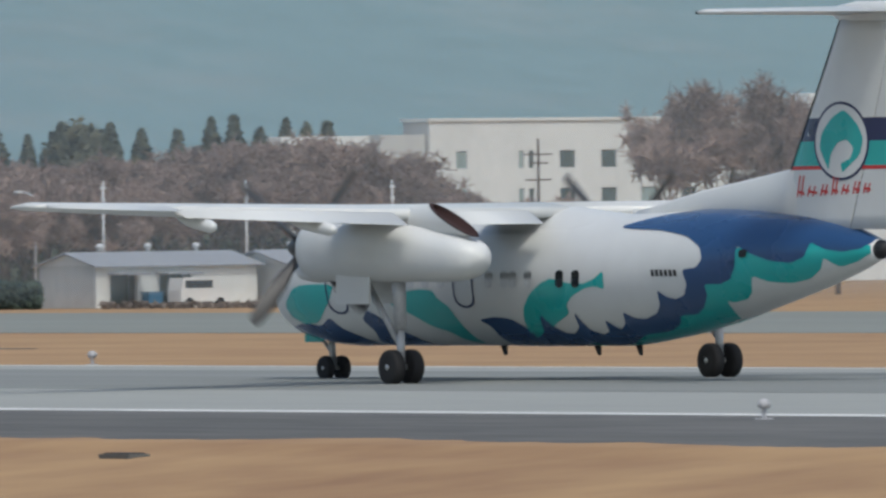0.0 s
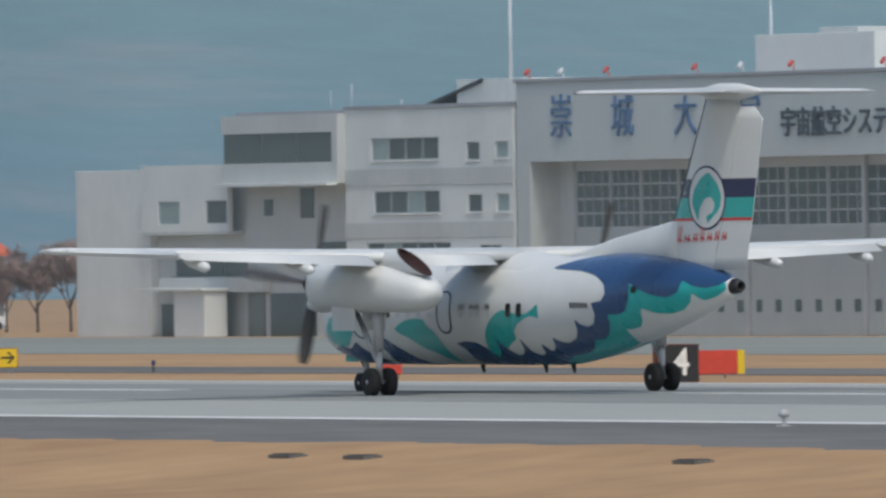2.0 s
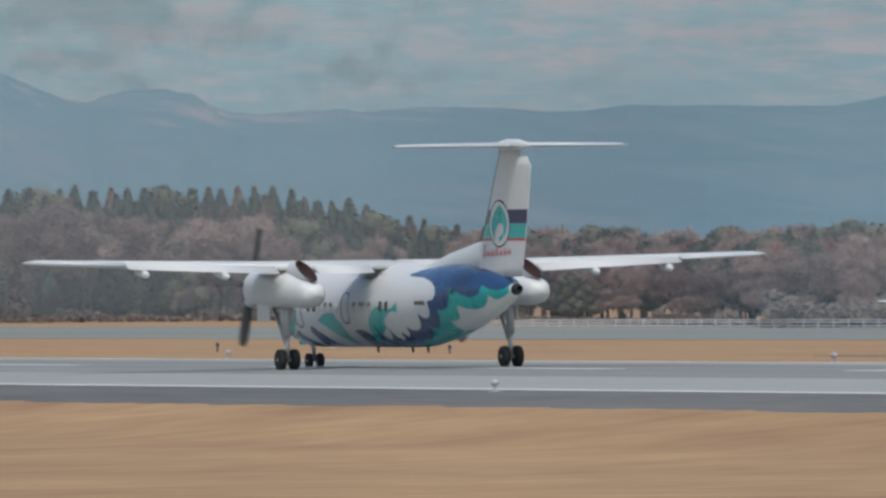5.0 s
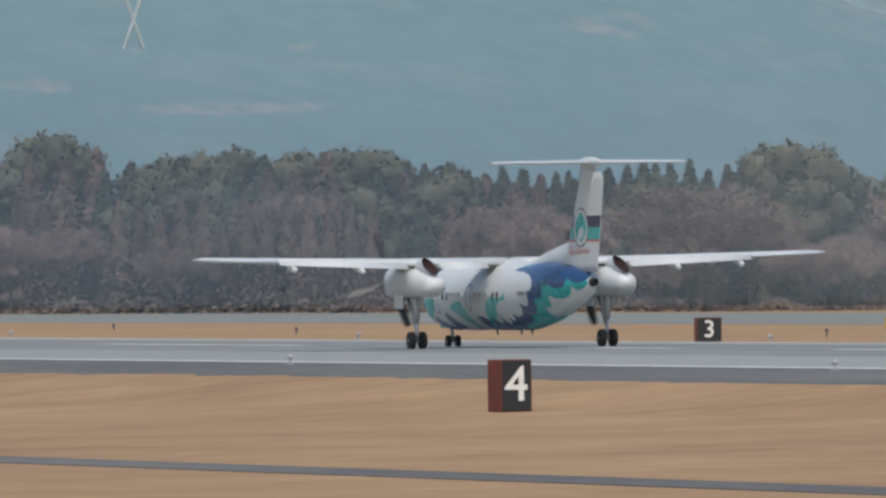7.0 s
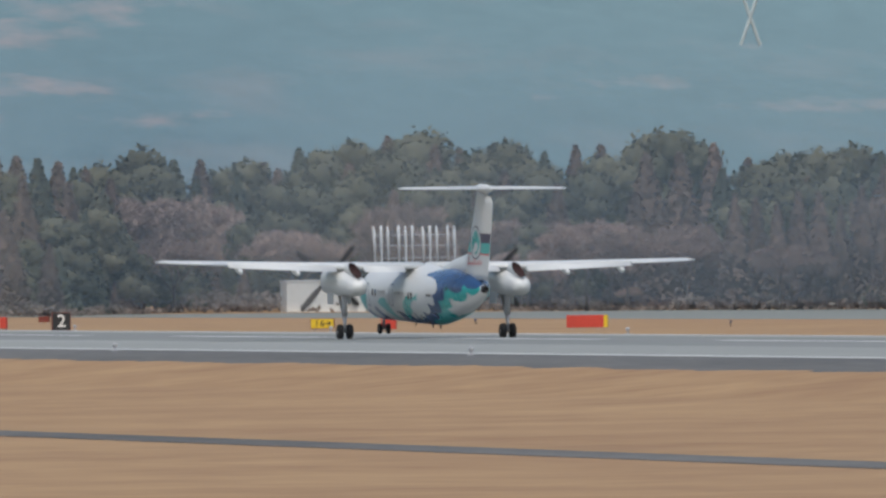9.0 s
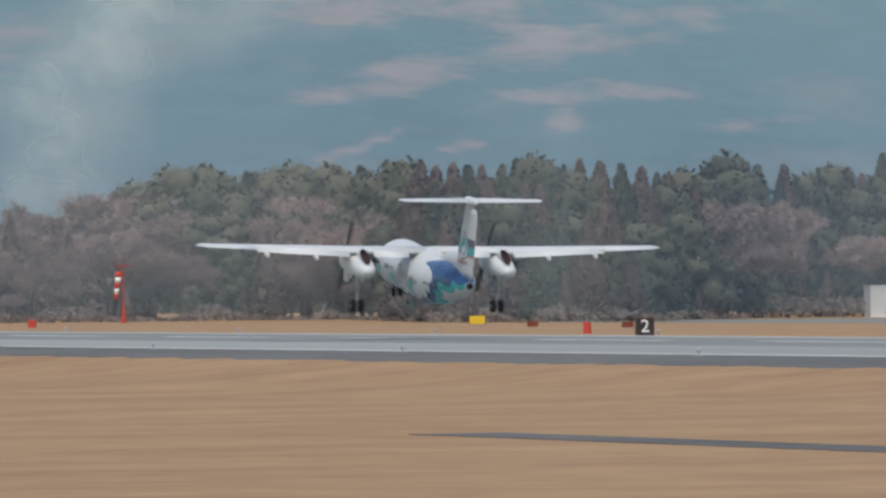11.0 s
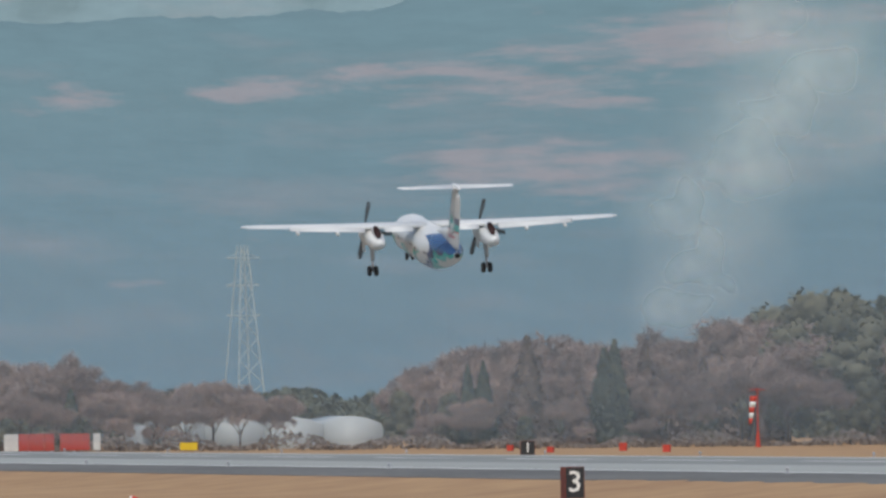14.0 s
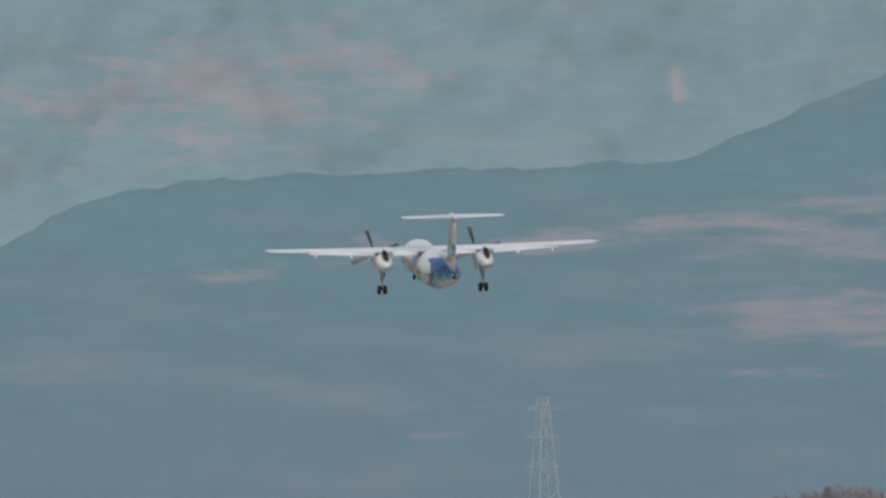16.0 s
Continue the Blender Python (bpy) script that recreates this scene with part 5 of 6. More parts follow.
def make_fences():
    f = thing("low_fence", None, "low pale fence along the far apron", "fence")
    y = 990.0
    while y < 1130:
        part("post", boxes((433.9, 434.0, y - 0.06, y + 0.06, ground_z(434) - 0.05, ground_z(434) + 0.72)), M["mast"], f)
        y += 3.0
    for z in (0.22, 0.5, 0.68):
        part("rail", boxes((433.84, 433.9, 990.0, 1130, ground_z(434) + z - 0.1, ground_z(434) + z)), M["mast"], f)
    f = thing("mesh_fence", None, "grey mesh fence in front of the orange-roofed hangar", "fence")
    for a in np.arange(1015, 1110, 4.0):
        part("post", boxes((497.9, 498.0, a - 0.05, a + 0.05, ground_z(498) - 0.05, ground_z(498) + 1.5)), M["frame"], f)
        part("mesh_panel", boxes((497.94, 497.96, a + 0.06, a + 3.94, ground_z(498) + 0.05, ground_z(498) + 1.4)), M["fence"], f)


# ---- airfield furniture ----


def board(name, x, y, w, h, d, turn, face, side, label, category, text="", text_mat=None, legs=0.0, size=1.0, group="", lift=0.0, back=None):
    """A boxed sign: body, proud face, posts and its lettering; the face looks to local -y."""
    s = thing(name, pose(x, y, ground_z(x) + lift, 0, 0, turn), label, category, group)
    part("body", boxes((-w / 2, w / 2, -d / 2, d / 2, legs, legs + h), bevel=0.02), side, s)
    part("face", boxes((-w / 2 + 0.03, w / 2 - 0.03, -d / 2 - 0.02, -d / 2 - 0.002, legs + 0.03, legs + h - 0.03)), face, s)
    if legs:
        for lx in (-w * 0.35, w * 0.35):
            part("leg", tubes(((lx, 0, -0.05), (lx, 0, legs + 0.02), 0.035)), M["plastic_grey"], s)
    if text:
        pitch = size * 0.62
        letters(text, size, text_mat, s, Matrix.Translation((-(len(text) - 1) * pitch / 2, -d / 2 - 0.03, legs + h / 2)) @ FACE_SOUTH, pitch, thick=0.008, bold=0.008 * size)
    return s


def make_signs():
    g = "distance boards"
    for x, y, n in ((134, 428.6, "4"), (134, 725.6, "3")):
        board("distance_board", x - 0.5, y + 0.3, 0.98, 1.58, 1.35, 0, M["black_board"], M["rust_red"], "black distance board with white numeral and rusty red sides", "sign", n, M["sign_white"], size=1.5, group=g)
    for y, n in ((435.8, "4"), (750.0, "3"), (1046.0, "2"), (1353.0, "1")):
        board("distance_board", 244.7, y + 0.4, 1.34, 1.3, 0.9, -8, M["black_board"], M["rust_red"], "black distance board with white numeral across the runway", "sign", n, M["sign_white"], size=1.3, group=g)
    g = "yellow guidance signs"
    for x, y, w, h, t, sz in ((258.5, 515, 1.75, 0.78, "T5→", 0.75), (303, 417, 1.55, 0.72, "←15", 0.7), (292, 858, 1.5, 0.66, "←16", 0.6), (243, 962, 1.6, 0.66, "16→", 0.6), (293, 1320, 1.5, 0.8, "", 0), (245, 1558, 2.0, 0.85, "", 0)):
        board("guidance_sign", x, y, w, h, 0.3, -25, M["sign_yellow"], M["rust_red"], "yellow taxiway guidance sign with black lettering" if t else "plain yellow airfield sign", "sign", t, M["black_board"], legs=0.25, size=sz, group=g)
    g = "red airfield boxes"
    for x, y, w, h in ((256.8, 456.3, 2.9, 0.85), (254, 474, 0.8, 0.68), (267, 983, 2.6, 0.85), (253, 983, 1.0, 0.75), (244, 1062, 0.5, 0.85), (262, 1375, 0.7, 0.7), (255, 1398, 0.6, 0.55), (270, 1440, 0.7, 0.8), (264, 1470, 0.6, 0.6), (285, 1225, 0.9, 0.5), (288, 1275, 0.9, 0.5)):
        s = board("red_box", x, y, w, h, 0.5, -25, M["rust_red"] if w == 0.9 else M["sign_red"], M["rust_red"] if w == 0.9 else M["sign_red"], "faded red airfield equipment box on short legs", "equipment box", legs=0.12, group=g)
        if w > 2:
            part("yellow_end", boxes((w / 2 + 0.003, w / 2 + 0.25, -0.25, 0.25, 0.12, 0.12 + h), bevel=0.02), M["sign_yellow"], s)
    # runway edge lights
    first = thing("runway_light", pose(149.6, 201.0, ground_z(149.6)), "small grey elevated runway edge light", "runway light", group="runway edge lights")
    part("stem", tubes(((0, 0, 0), (0, 0, 0.2), 0.04)), M["plastic_grey"], first)
    part("base_plate", tubes(((0, 0, 0), (0, 0, 0.04), 0.16)), M["plastic_grey"], first)
    bm = bmesh.new()
    loft(bm, [[(r * math.cos(2 * math.pi * i / 14), r * math.sin(2 * math.pi * i / 14), z) for i in range(14)] for z, r in ((0.2, 0.07), (0.22, 0.11), (0.30, 0.11), (0.35, 0.07), (0.37, 0.02))])
    part("lens", bm, M["plastic_grey"], first, "pale domed lens", True)
    for k in range(1, 23):
        copy_thing(first, pose(149.6, 201 + 61.2 * k, ground_z(149.6), 0, 0, 13 * k))
    for k in range(0, 22):
        copy_thing(first, pose(198.2, 232 + 61.2 * k, ground_z(198.2), 0, 0, 29 * k))
    first = thing("taxiway_light", pose(270, 640.0, ground_z(270)), "small dark taxiway edge light in the grass", "taxiway light", group="taxiway edge lights")
    part("stem", tubes(((0, 0, 0), (0, 0, 0.3), 0.04)), M["black_board"], first)
    part("lens", tubes(((0, 0, 0.3), (0, 0, 0.46), 0.1, 0.06)), M["navy_paint"], first)
    for k, (x, y) in enumerate(((262, 600), (264, 575), (270, 562), (268, 520), (266, 690), (272, 740), (268, 800), (266, 900), (285, 1010), (290, 1100), (300, 1180))):
        copy_thing(first, pose(x, y, ground_z(x)))
    # low drain covers in the near grass
    for y in (247.5, 261.0, 264.2, 205.0, 318.0, 330.5):
        c = thing("drain_cover", pose(139.2, y, ground_z(139.2), 0, 0, 0), "dark low drain cover in the grass", "drain cover", group="drain covers")
        part("kerb", boxes((-0.22, 0.22, -0.45, 0.45, -0.05, 0.05), bevel=0.02), M["asphalt"], c)
        part("grate", boxes((-0.16, 0.16, -0.38, 0.38, 0.051, 0.07), bevel=0.01), M["black_board"], c)
    # windsock
    w = thing("windsock", pose(316.9, 1609, ground_z(316.9)), "red and white windsock hanging on a red mast", "windsock")
    part("mast", tubes(((0, 0, 0), (0, 0, 6.6), 0.09, 0.05), ((0, 0, 0), (0.35, 0, 0), 0.1)), M["sign_red"], w)
    part("hoop", tubes(((-0.8, 0, 6.4), (0.9, 0, 6.4), 0.05)), M["sign_red"], w)
    for k in range(5):
        bm = bmesh.new()
        loft(bm, [[(-0.45 - 0.08 * (k + j) + r * math.cos(2 * math.pi * i / 12), r * 0.8 * math.sin(2 * math.pi * i / 12), 5.7 - 0.62 * (k + j)) for i in range(12)] for j, r in ((0, 0.42 - 0.05 * k), (1, 0.37 - 0.05 * k))])
        part("sock_band", bm, M["sign_red"] if k % 2 == 0 else M["sign_white"], w, "red band" if k % 2 == 0 else "white band", True)
    part("mast_foot", tubes(((0, 0, 0), (0, 0, 2.2), 0.3, 0.08)), M["sign_red"], w)
    # small wind cone and red marker post in the near grass
    c = thing("wind_cone", pose(93.4, 607, ground_z(93.4)), "small orange wind cone on a short grey pole", "wind cone")
    part("pole", tubes(((0, 0, 0), (0, 0, 0.95), 0.04), ((0, 0, 0.95), (0.1, 0, 1.2), 0.03)), M["plastic_grey"], c, "", True)
    bm = bmesh.new()
    loft(bm, [[(x, r * math.cos(2 * math.pi * i / 16), z + r * math.sin(2 * math.pi * i / 16)) for i in range(16)] for x, z, r in ((-0.42, 1.22, 0.24), (-0.3, 1.22, 0.25), (0.0, 1.15, 0.16), (0.2, 1.06, 0.08))], False, True)
    part("cone", bm, M["sign_red"], c, "faded orange fabric cone", True)
    bm = bmesh.new()
    loft(bm, [[(x, r * math.cos(2 * math.pi * i / 16), 1.22 + r * math.sin(2 * math.pi * i / 16)) for i in range(16)] for x, r in ((-0.46, 0.25), (-0.42, 0.26), (-0.42, 0.2), (-0.46, 0.2), (-0.46, 0.25))], False, False)
    part("hoop", bm, M["sign_white"], c, "pale mouth hoop", True)
    c = thing("marker_post", pose(94.5, 606, ground_z(94.5)), "red marker panel on a grey post in the grass", "marker")
    part("post", tubes(((-0.22, 0, 0), (-0.22, 0, 1.1), 0.05), ((0, 0, 0), (0, 0, 0.3), 0.05)), M["plastic_grey"], c, "", True)
    part("panel", boxes((-0.16, 0.18, -0.06, 0.06, 0.16, 1.2), bevel=0.04), M["sign_red"], c, "red panel")
    # antenna array and equipment hut
    a = thing("antenna_array", pose(413.6, 1613, ground_z(414)), "row of tall white antenna posts joined by thin bars", "antenna")
    for k in range(11):
        part("antenna_post", tubes(((0.95 * k, 0.6 * (k % 3), 0 if k % 3 == 1 else 5.6), (0.95 * k, 0.6 * (k % 3), 9.2 + 0.5 * (k % 2)), 0.15, 0.10), ((0.95 * k - 0.1, 0.6 * (k % 3), 7.0), (0.95 * k - 0.1, 0.6 * (k % 3), 9.6), 0.10)), M["mast"], a, "", True)
    for z in (6.0, 7.4, 8.6):
        part("cross_bar", tubes(((0, 0, z), (9.5, 0, z), 0.04)), M["mast"], a)
    hut = thing("equipment_hut", pose(410.4, 1620, ground_z(409)), "plain white equipment hut beside the antenna array", "hut")
    part("body", boxes((-5.7, 6.6, -1.5, 1.5, -0.1, 3.45), bevel=0.04), M["white_wall"], hut)
    part("roof", boxes((-5.8, 6.7, -1.6, 1.6, 3.452, 3.62), bevel=0.03), M["white_wall"], hut)
    part("door", boxes((1.5, 2.5, -1.53, -1.502, 0, 2.0)), M["grey_wall"], hut)
    # red and white screen near the runway's end
    s = thing("marker_screen", pose(239.7, 1622, ground_z(239.7)), "red and white striped marker screen near the runway end", "marker")
    for k, (x0, x1, red) in enumerate(((-5.4, -4.9, 0), (-4.9, -3.8, 0), (-3.75, -2.7, 1), (-2.65, -0.9, 1), (-0.85, 0.2, 1), (0.9, 4.2, 1), (4.6, 5.4, 0))):
        part("panel", boxes((x0, x1, -0.06 + 0.14 * (k % 2), 0.06 + 0.14 * (k % 2), 0.15, 2.0), bevel=0.02), M["sign_red"] if red else M["sign_white"], s, "red panel" if red else "white panel")
    part("post", tubes(*[((x, 0.25, 0), (x, 0.25, 1.9), 0.06) for x in (-5, -2.5, 0, 2.5, 5)]), M["mast"], s)
    # glass house roofs beyond the trees
    g = thing("greenhouse", pose(287.5, 1740, ground_z(287.5) - 1.5), "long pale greenhouses beyond the runway end", "greenhouse")
    for k in range(4):
        bm = bmesh.new()
        loft(bm, [[(x + 7.2 * k - 15.5, y, z) for x, z in ((-3.5, -0.5), (-3.5, 4.3), (-1.8, 5.0), (0, 5.3), (1.8, 5.0), (3.5, 4.3), (3.5, -0.5))] for y in (0, 20)])
        part("bay", bm, M["greenhouse"], g, "", True)
    # lamps and poles by the sheds
    for x, y in ((508.9, 778.5), (518.0, 772.5), (499.5, 783.0)):
        l = thing("street_lamp", pose(x, y, ground_z(x)), "pale street lamp with a curved arm", "street lamp", group="apron street lamps")
        pts = [(0, 0, 0), (0, 0, 6.3), (-0.12, 0, 6.75), (-0.45, 0, 7.0), (-0.95, 0, 7.08)]
        part("pole", tubes(*[(p, q, 0.08) for p, q in zip(pts, pts[1:])]), M["mast"], l, "", True)
        bm = bmesh.new()
        box(bm, -1.5, -0.85, -0.14, 0.14, 7.02, 7.2, bevel=0.05)
        part("lamp_head", bm, M["mast"], l)
    for x, y in ((504.7, 745.2), (511.9, 740.3), (524.0, 742.0)):
        l = thing("flood_pole", pose(x, y, ground_z(x)), "tall thin white lighting pole behind the sheds", "pole", group="lighting poles")
        part("pole", tubes(((0, 0, 0), (0, 0, 7.6), 0.09, 0.06)), M["mast"], l, "", True)
        part("lamp_bracket", boxes((-0.2, 0.2, -0.06, 0.06, 7.1, 7.25), (-0.15, 0.15, -0.06, 0.06, 6.4, 6.55), bevel=0.02), M["mast"], l)
    u = thing("utility_pole", pose(675, 936, ground_z(675)), "dark utility pole with cross-arms and wires", "utility pole")
    part("pole", tubes(((0, 0, 0), (0, 0, 11.8), 0.14, 0.1)), M["bark"], u)
    for z, w in ((10.6, 1.3), (9.9, 0.9), (8.6, 1.2)):
        part("cross_arm", boxes((-w, w, -0.06, 0.06, z - 0.06, z + 0.06)), M["bark"], u)
    # pylons on the far slope
    def pylon(x, y, z, h, w, label, mat):
        p = thing("pylon", pose(x, y, z, 0, 0, 20), label, "pylon", group="power pylons")
        half = lambda t: w / 2 * (1 - 0.86 * t) if t < 0.7 else w / 2 * 0.4 * (1.2 - t) / 0.5
        for sx, sy in ((-1, -1), (1, -1), (1, 1), (-1, 1)):
            part("leg", tubes(*[((sx * half(a), sy * half(a), a * h), (sx * half(b), sy * half(b), b * h), 0.14) for a, b in zip(np.linspace(0, 0.8, 5), np.linspace(0.2, 1, 5))], n=6), mat, p)
        items = []
        for a, b in zip(np.linspace(0, 0.9, 11), np.linspace(0.09, 0.99, 11)):
            items += [((-half(a), -half(a), a * h), (half(b), -half(b), b * h), 0.08), ((half(a), -half(a), a * h), (-half(b), -half(b), b * h), 0.09)]
        part("bracing", tubes(*items, n=5), mat, p)
        for t in (0.72, 0.84, 0.95):
            part("arm", tubes(((-w * 0.42, 0, t * h), (w * 0.42, 0, t * h), 0.12), ((-w * 0.42, 0, t * h), (0, 0, t * h + 1.2), 0.07), ((w * 0.42, 0, t * h), (0, 0, t * h + 1.2), 0.07), n=6), mat, p)
    pylon(413.6, 2567, -12, 44, 8.0, "pale steel lattice pylon on the far plain", M["pylon"])
    x = thing("pylon", pose(902.6, 3000, 45), "pale steel pylon legs crossing on the mountainside", "pylon", group="power pylons")
    part("leg", tubes(((-2.3, 0, -2), (2.6, 0, 11.5), 0.42)), M["pylon"], x)
    part("leg", tubes(((2.2, 0, -2), (-2.6, 0, 11.5), 0.42)), M["pylon"], x)
    x.matrix_basis = pose(0, 0, 0)
    d = 3250.0
    x.matrix_basis = pose(d * math.sin(radians(15.85)), d * math.cos(radians(15.85)), EYE[2] + d * math.tan(radians(0.845)), 0, 0, 0)



make_hangar()
make_office()
make_orange_hangar()
make_sheds()
make_parked()
make_fences()
make_signs()

# ---- trees ----


def raw_mesh(name, verts, faces, mat, normals=None):
    me = bpy.data.meshes.new(name)
    me.from_pydata(verts, [], faces)
    me.materials.append(mat)
    if normals:
        me.shade_smooth()
        me.normals_split_custom_set_from_vertices(normals)
    return me


def leaf_clumps(rng, centres, size, flat=0.6, outs=None):
    """Small folded leaf sprays, four triangles each, at the given centres; with outs they turn their faces out of the crown."""
    vs, fs, ns = [], [], []
    for i, c in enumerate(centres):
        s = size * rng.uniform(0.6, 1.3)
        a = Vector((rng.gauss(0, 1), rng.gauss(0, 1), rng.gauss(0, flat))).normalized()
        b = a.orthogonal().normalized()
        b.rotate(Matrix.Rotation(rng.uniform(0, 6.28), 3, a))
        n = a.cross(b)
        if outs and n.dot(outs[i]) < 0:
            b, n = -b, -n
        k = len(vs)
        c = Vector(c)
        vs += [c - a * s, c + b * s * 0.55 + n * s * 0.2, c + a * s, c - b * s * 0.55 + n * s * 0.25, c + n * s * 0.5]
        if outs:
            vs.pop()
            fs += [(k + 3, k + 2, k + 1), (k + 3, k + 1, k)]
            ns += [(outs[i] + 0.22 * n).normalized()] * 4
        else:
            fs += [(k, k + 1, k + 4), (k + 1, k + 2, k + 4), (k + 2, k + 3, k + 4), (k + 3, k, k + 4)]
    return (vs, fs, ns) if outs else (vs, fs)


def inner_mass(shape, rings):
    """A solid core added to close the dark gaps in a crown: rings of (centre, radius) skinned under the leaves."""
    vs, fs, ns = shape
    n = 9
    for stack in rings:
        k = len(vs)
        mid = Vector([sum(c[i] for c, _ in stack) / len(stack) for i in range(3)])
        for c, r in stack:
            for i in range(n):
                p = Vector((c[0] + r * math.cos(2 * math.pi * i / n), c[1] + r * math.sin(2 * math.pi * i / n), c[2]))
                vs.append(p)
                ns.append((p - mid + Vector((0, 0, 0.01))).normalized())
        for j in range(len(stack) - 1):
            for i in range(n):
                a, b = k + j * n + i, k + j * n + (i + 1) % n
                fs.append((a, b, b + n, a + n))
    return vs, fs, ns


def sticks(rng, items):
    """Thin three-sided twigs from (start, end, radius)."""
    vs, fs = [], []
    for p, q, r in items:
        p, q = Vector(p), Vector(q)
        d = (q - p).normalized()
        a = d.orthogonal().normalized()
        b = d.cross(a)
        k = len(vs)
        for o in (p, q):
            rr = r if o is p else r * 0.45
            for j in range(3):
                vs.append(o + (a * math.cos(2.094 * j) + b * math.sin(2.094 * j)) * rr)
        for j in range(3):
            fs.append((k + j, k + (j + 1) % 3, k + 3 + (j + 1) % 3, k + 3 + j))
    return vs, fs


def tree_thing(name, trunk, crown, label, mats):
    t = thing(name, None, label, "tree", group="trees along the airfield")
    for nm, shape, mat in (("trunk", trunk, mats[0]), ("crown", crown, mats[1])):
        ob = new(nm, raw_mesh(nm, shape[0], shape[1], mat, shape[2] if len(shape) > 2 else None))
        ob.parent = t
    return t


def conifer(seed, h=16.0, w=9.0, mat="conifer"):
    rng = random.Random(seed)
    cs, outs = [], []
    for i in range(2300):
        u = rng.random() ** 1.45
        z = h * (0.08 + 0.92 * u)
        whorl = 0.9 + 0.1 * math.sin(z * 2.3 + seed)
        r = w / 2 * (1 - u) ** 0.82 * whorl * math.sqrt(rng.uniform(0.3, 1.0)) + 0.05
        a = rng.uniform(0, 6.283)
        cs.append((r * math.cos(a), r * math.sin(a), z - 0.18 * r + rng.gauss(0, 0.12)))
        outs.append(Vector((math.cos(a), math.sin(a), 0.45 + 0.5 * math.sin(z * 2.3 + 3 * a))).normalized())
    outs += [Vector((0, 0, 1))] * 5
    cs += [(rng.gauss(0, 0.06), rng.gauss(0, 0.06), h * (0.96 + 0.05 * k / 5)) for k in range(5)]
    limbs = [((0, 0, 0), (0, 0, h * 0.97), 0.24)]
    for k in range(14):
        a, z = k * 2.4, h * (0.15 + 0.055 * k)
        limbs.append(((0, 0, z), (w * 0.4 * (1 - z / h) * math.cos(a), w * 0.4 * (1 - z / h) * math.sin(a), z - 0.1), 0.05))
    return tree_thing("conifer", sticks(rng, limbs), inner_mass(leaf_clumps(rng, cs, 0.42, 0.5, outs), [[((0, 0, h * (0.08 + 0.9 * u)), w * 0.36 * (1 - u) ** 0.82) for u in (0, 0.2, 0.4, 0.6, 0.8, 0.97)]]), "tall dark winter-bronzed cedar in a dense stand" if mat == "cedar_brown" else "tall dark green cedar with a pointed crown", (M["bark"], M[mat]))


def evergreen(seed, h=15.0, w=12.0):
    rng = random.Random(seed)
    lobes = []
    for k in range(17):
        a = k * 2.4 + rng.uniform(-0.4, 0.4)
        u = (k + 0.5) / 17
        rr = w * 0.33 * math.sqrt(1 - 0.75 * u) * (0.45 + 0.55 * rng.random())
        lobes.append(((rr * math.cos(a), rr * math.sin(a), h * (0.2 + 0.66 * u)), w * rng.uniform(0.13, 0.22)))
    cs, outs = [], []
    for c, r in lobes:
        for i in range(240):
            d = Vector((rng.gauss(0, 1), rng.gauss(0, 1), rng.gauss(0, 1))).normalized() * r * rng.uniform(0.55, 1.06)
            cs.append((c[0] + d.x, c[1] + d.y, c[2] + d.z * 0.8))
            outs.append((d / r + Vector((c[0], c[1], 0)) / w + Vector((0, 0, 0.25))).normalized())
    limbs = [((0, 0, 0), (0.1, 0, h * 0.45), 0.32)] + [((0, 0, h * rng.uniform(0.2, 0.42)), c, 0.13) for c, r in lobes]
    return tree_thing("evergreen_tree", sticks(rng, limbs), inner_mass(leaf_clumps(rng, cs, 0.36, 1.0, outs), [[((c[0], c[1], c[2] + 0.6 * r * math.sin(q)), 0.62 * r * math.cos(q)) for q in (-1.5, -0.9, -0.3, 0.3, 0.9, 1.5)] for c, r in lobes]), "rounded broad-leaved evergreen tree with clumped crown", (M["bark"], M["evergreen"]))


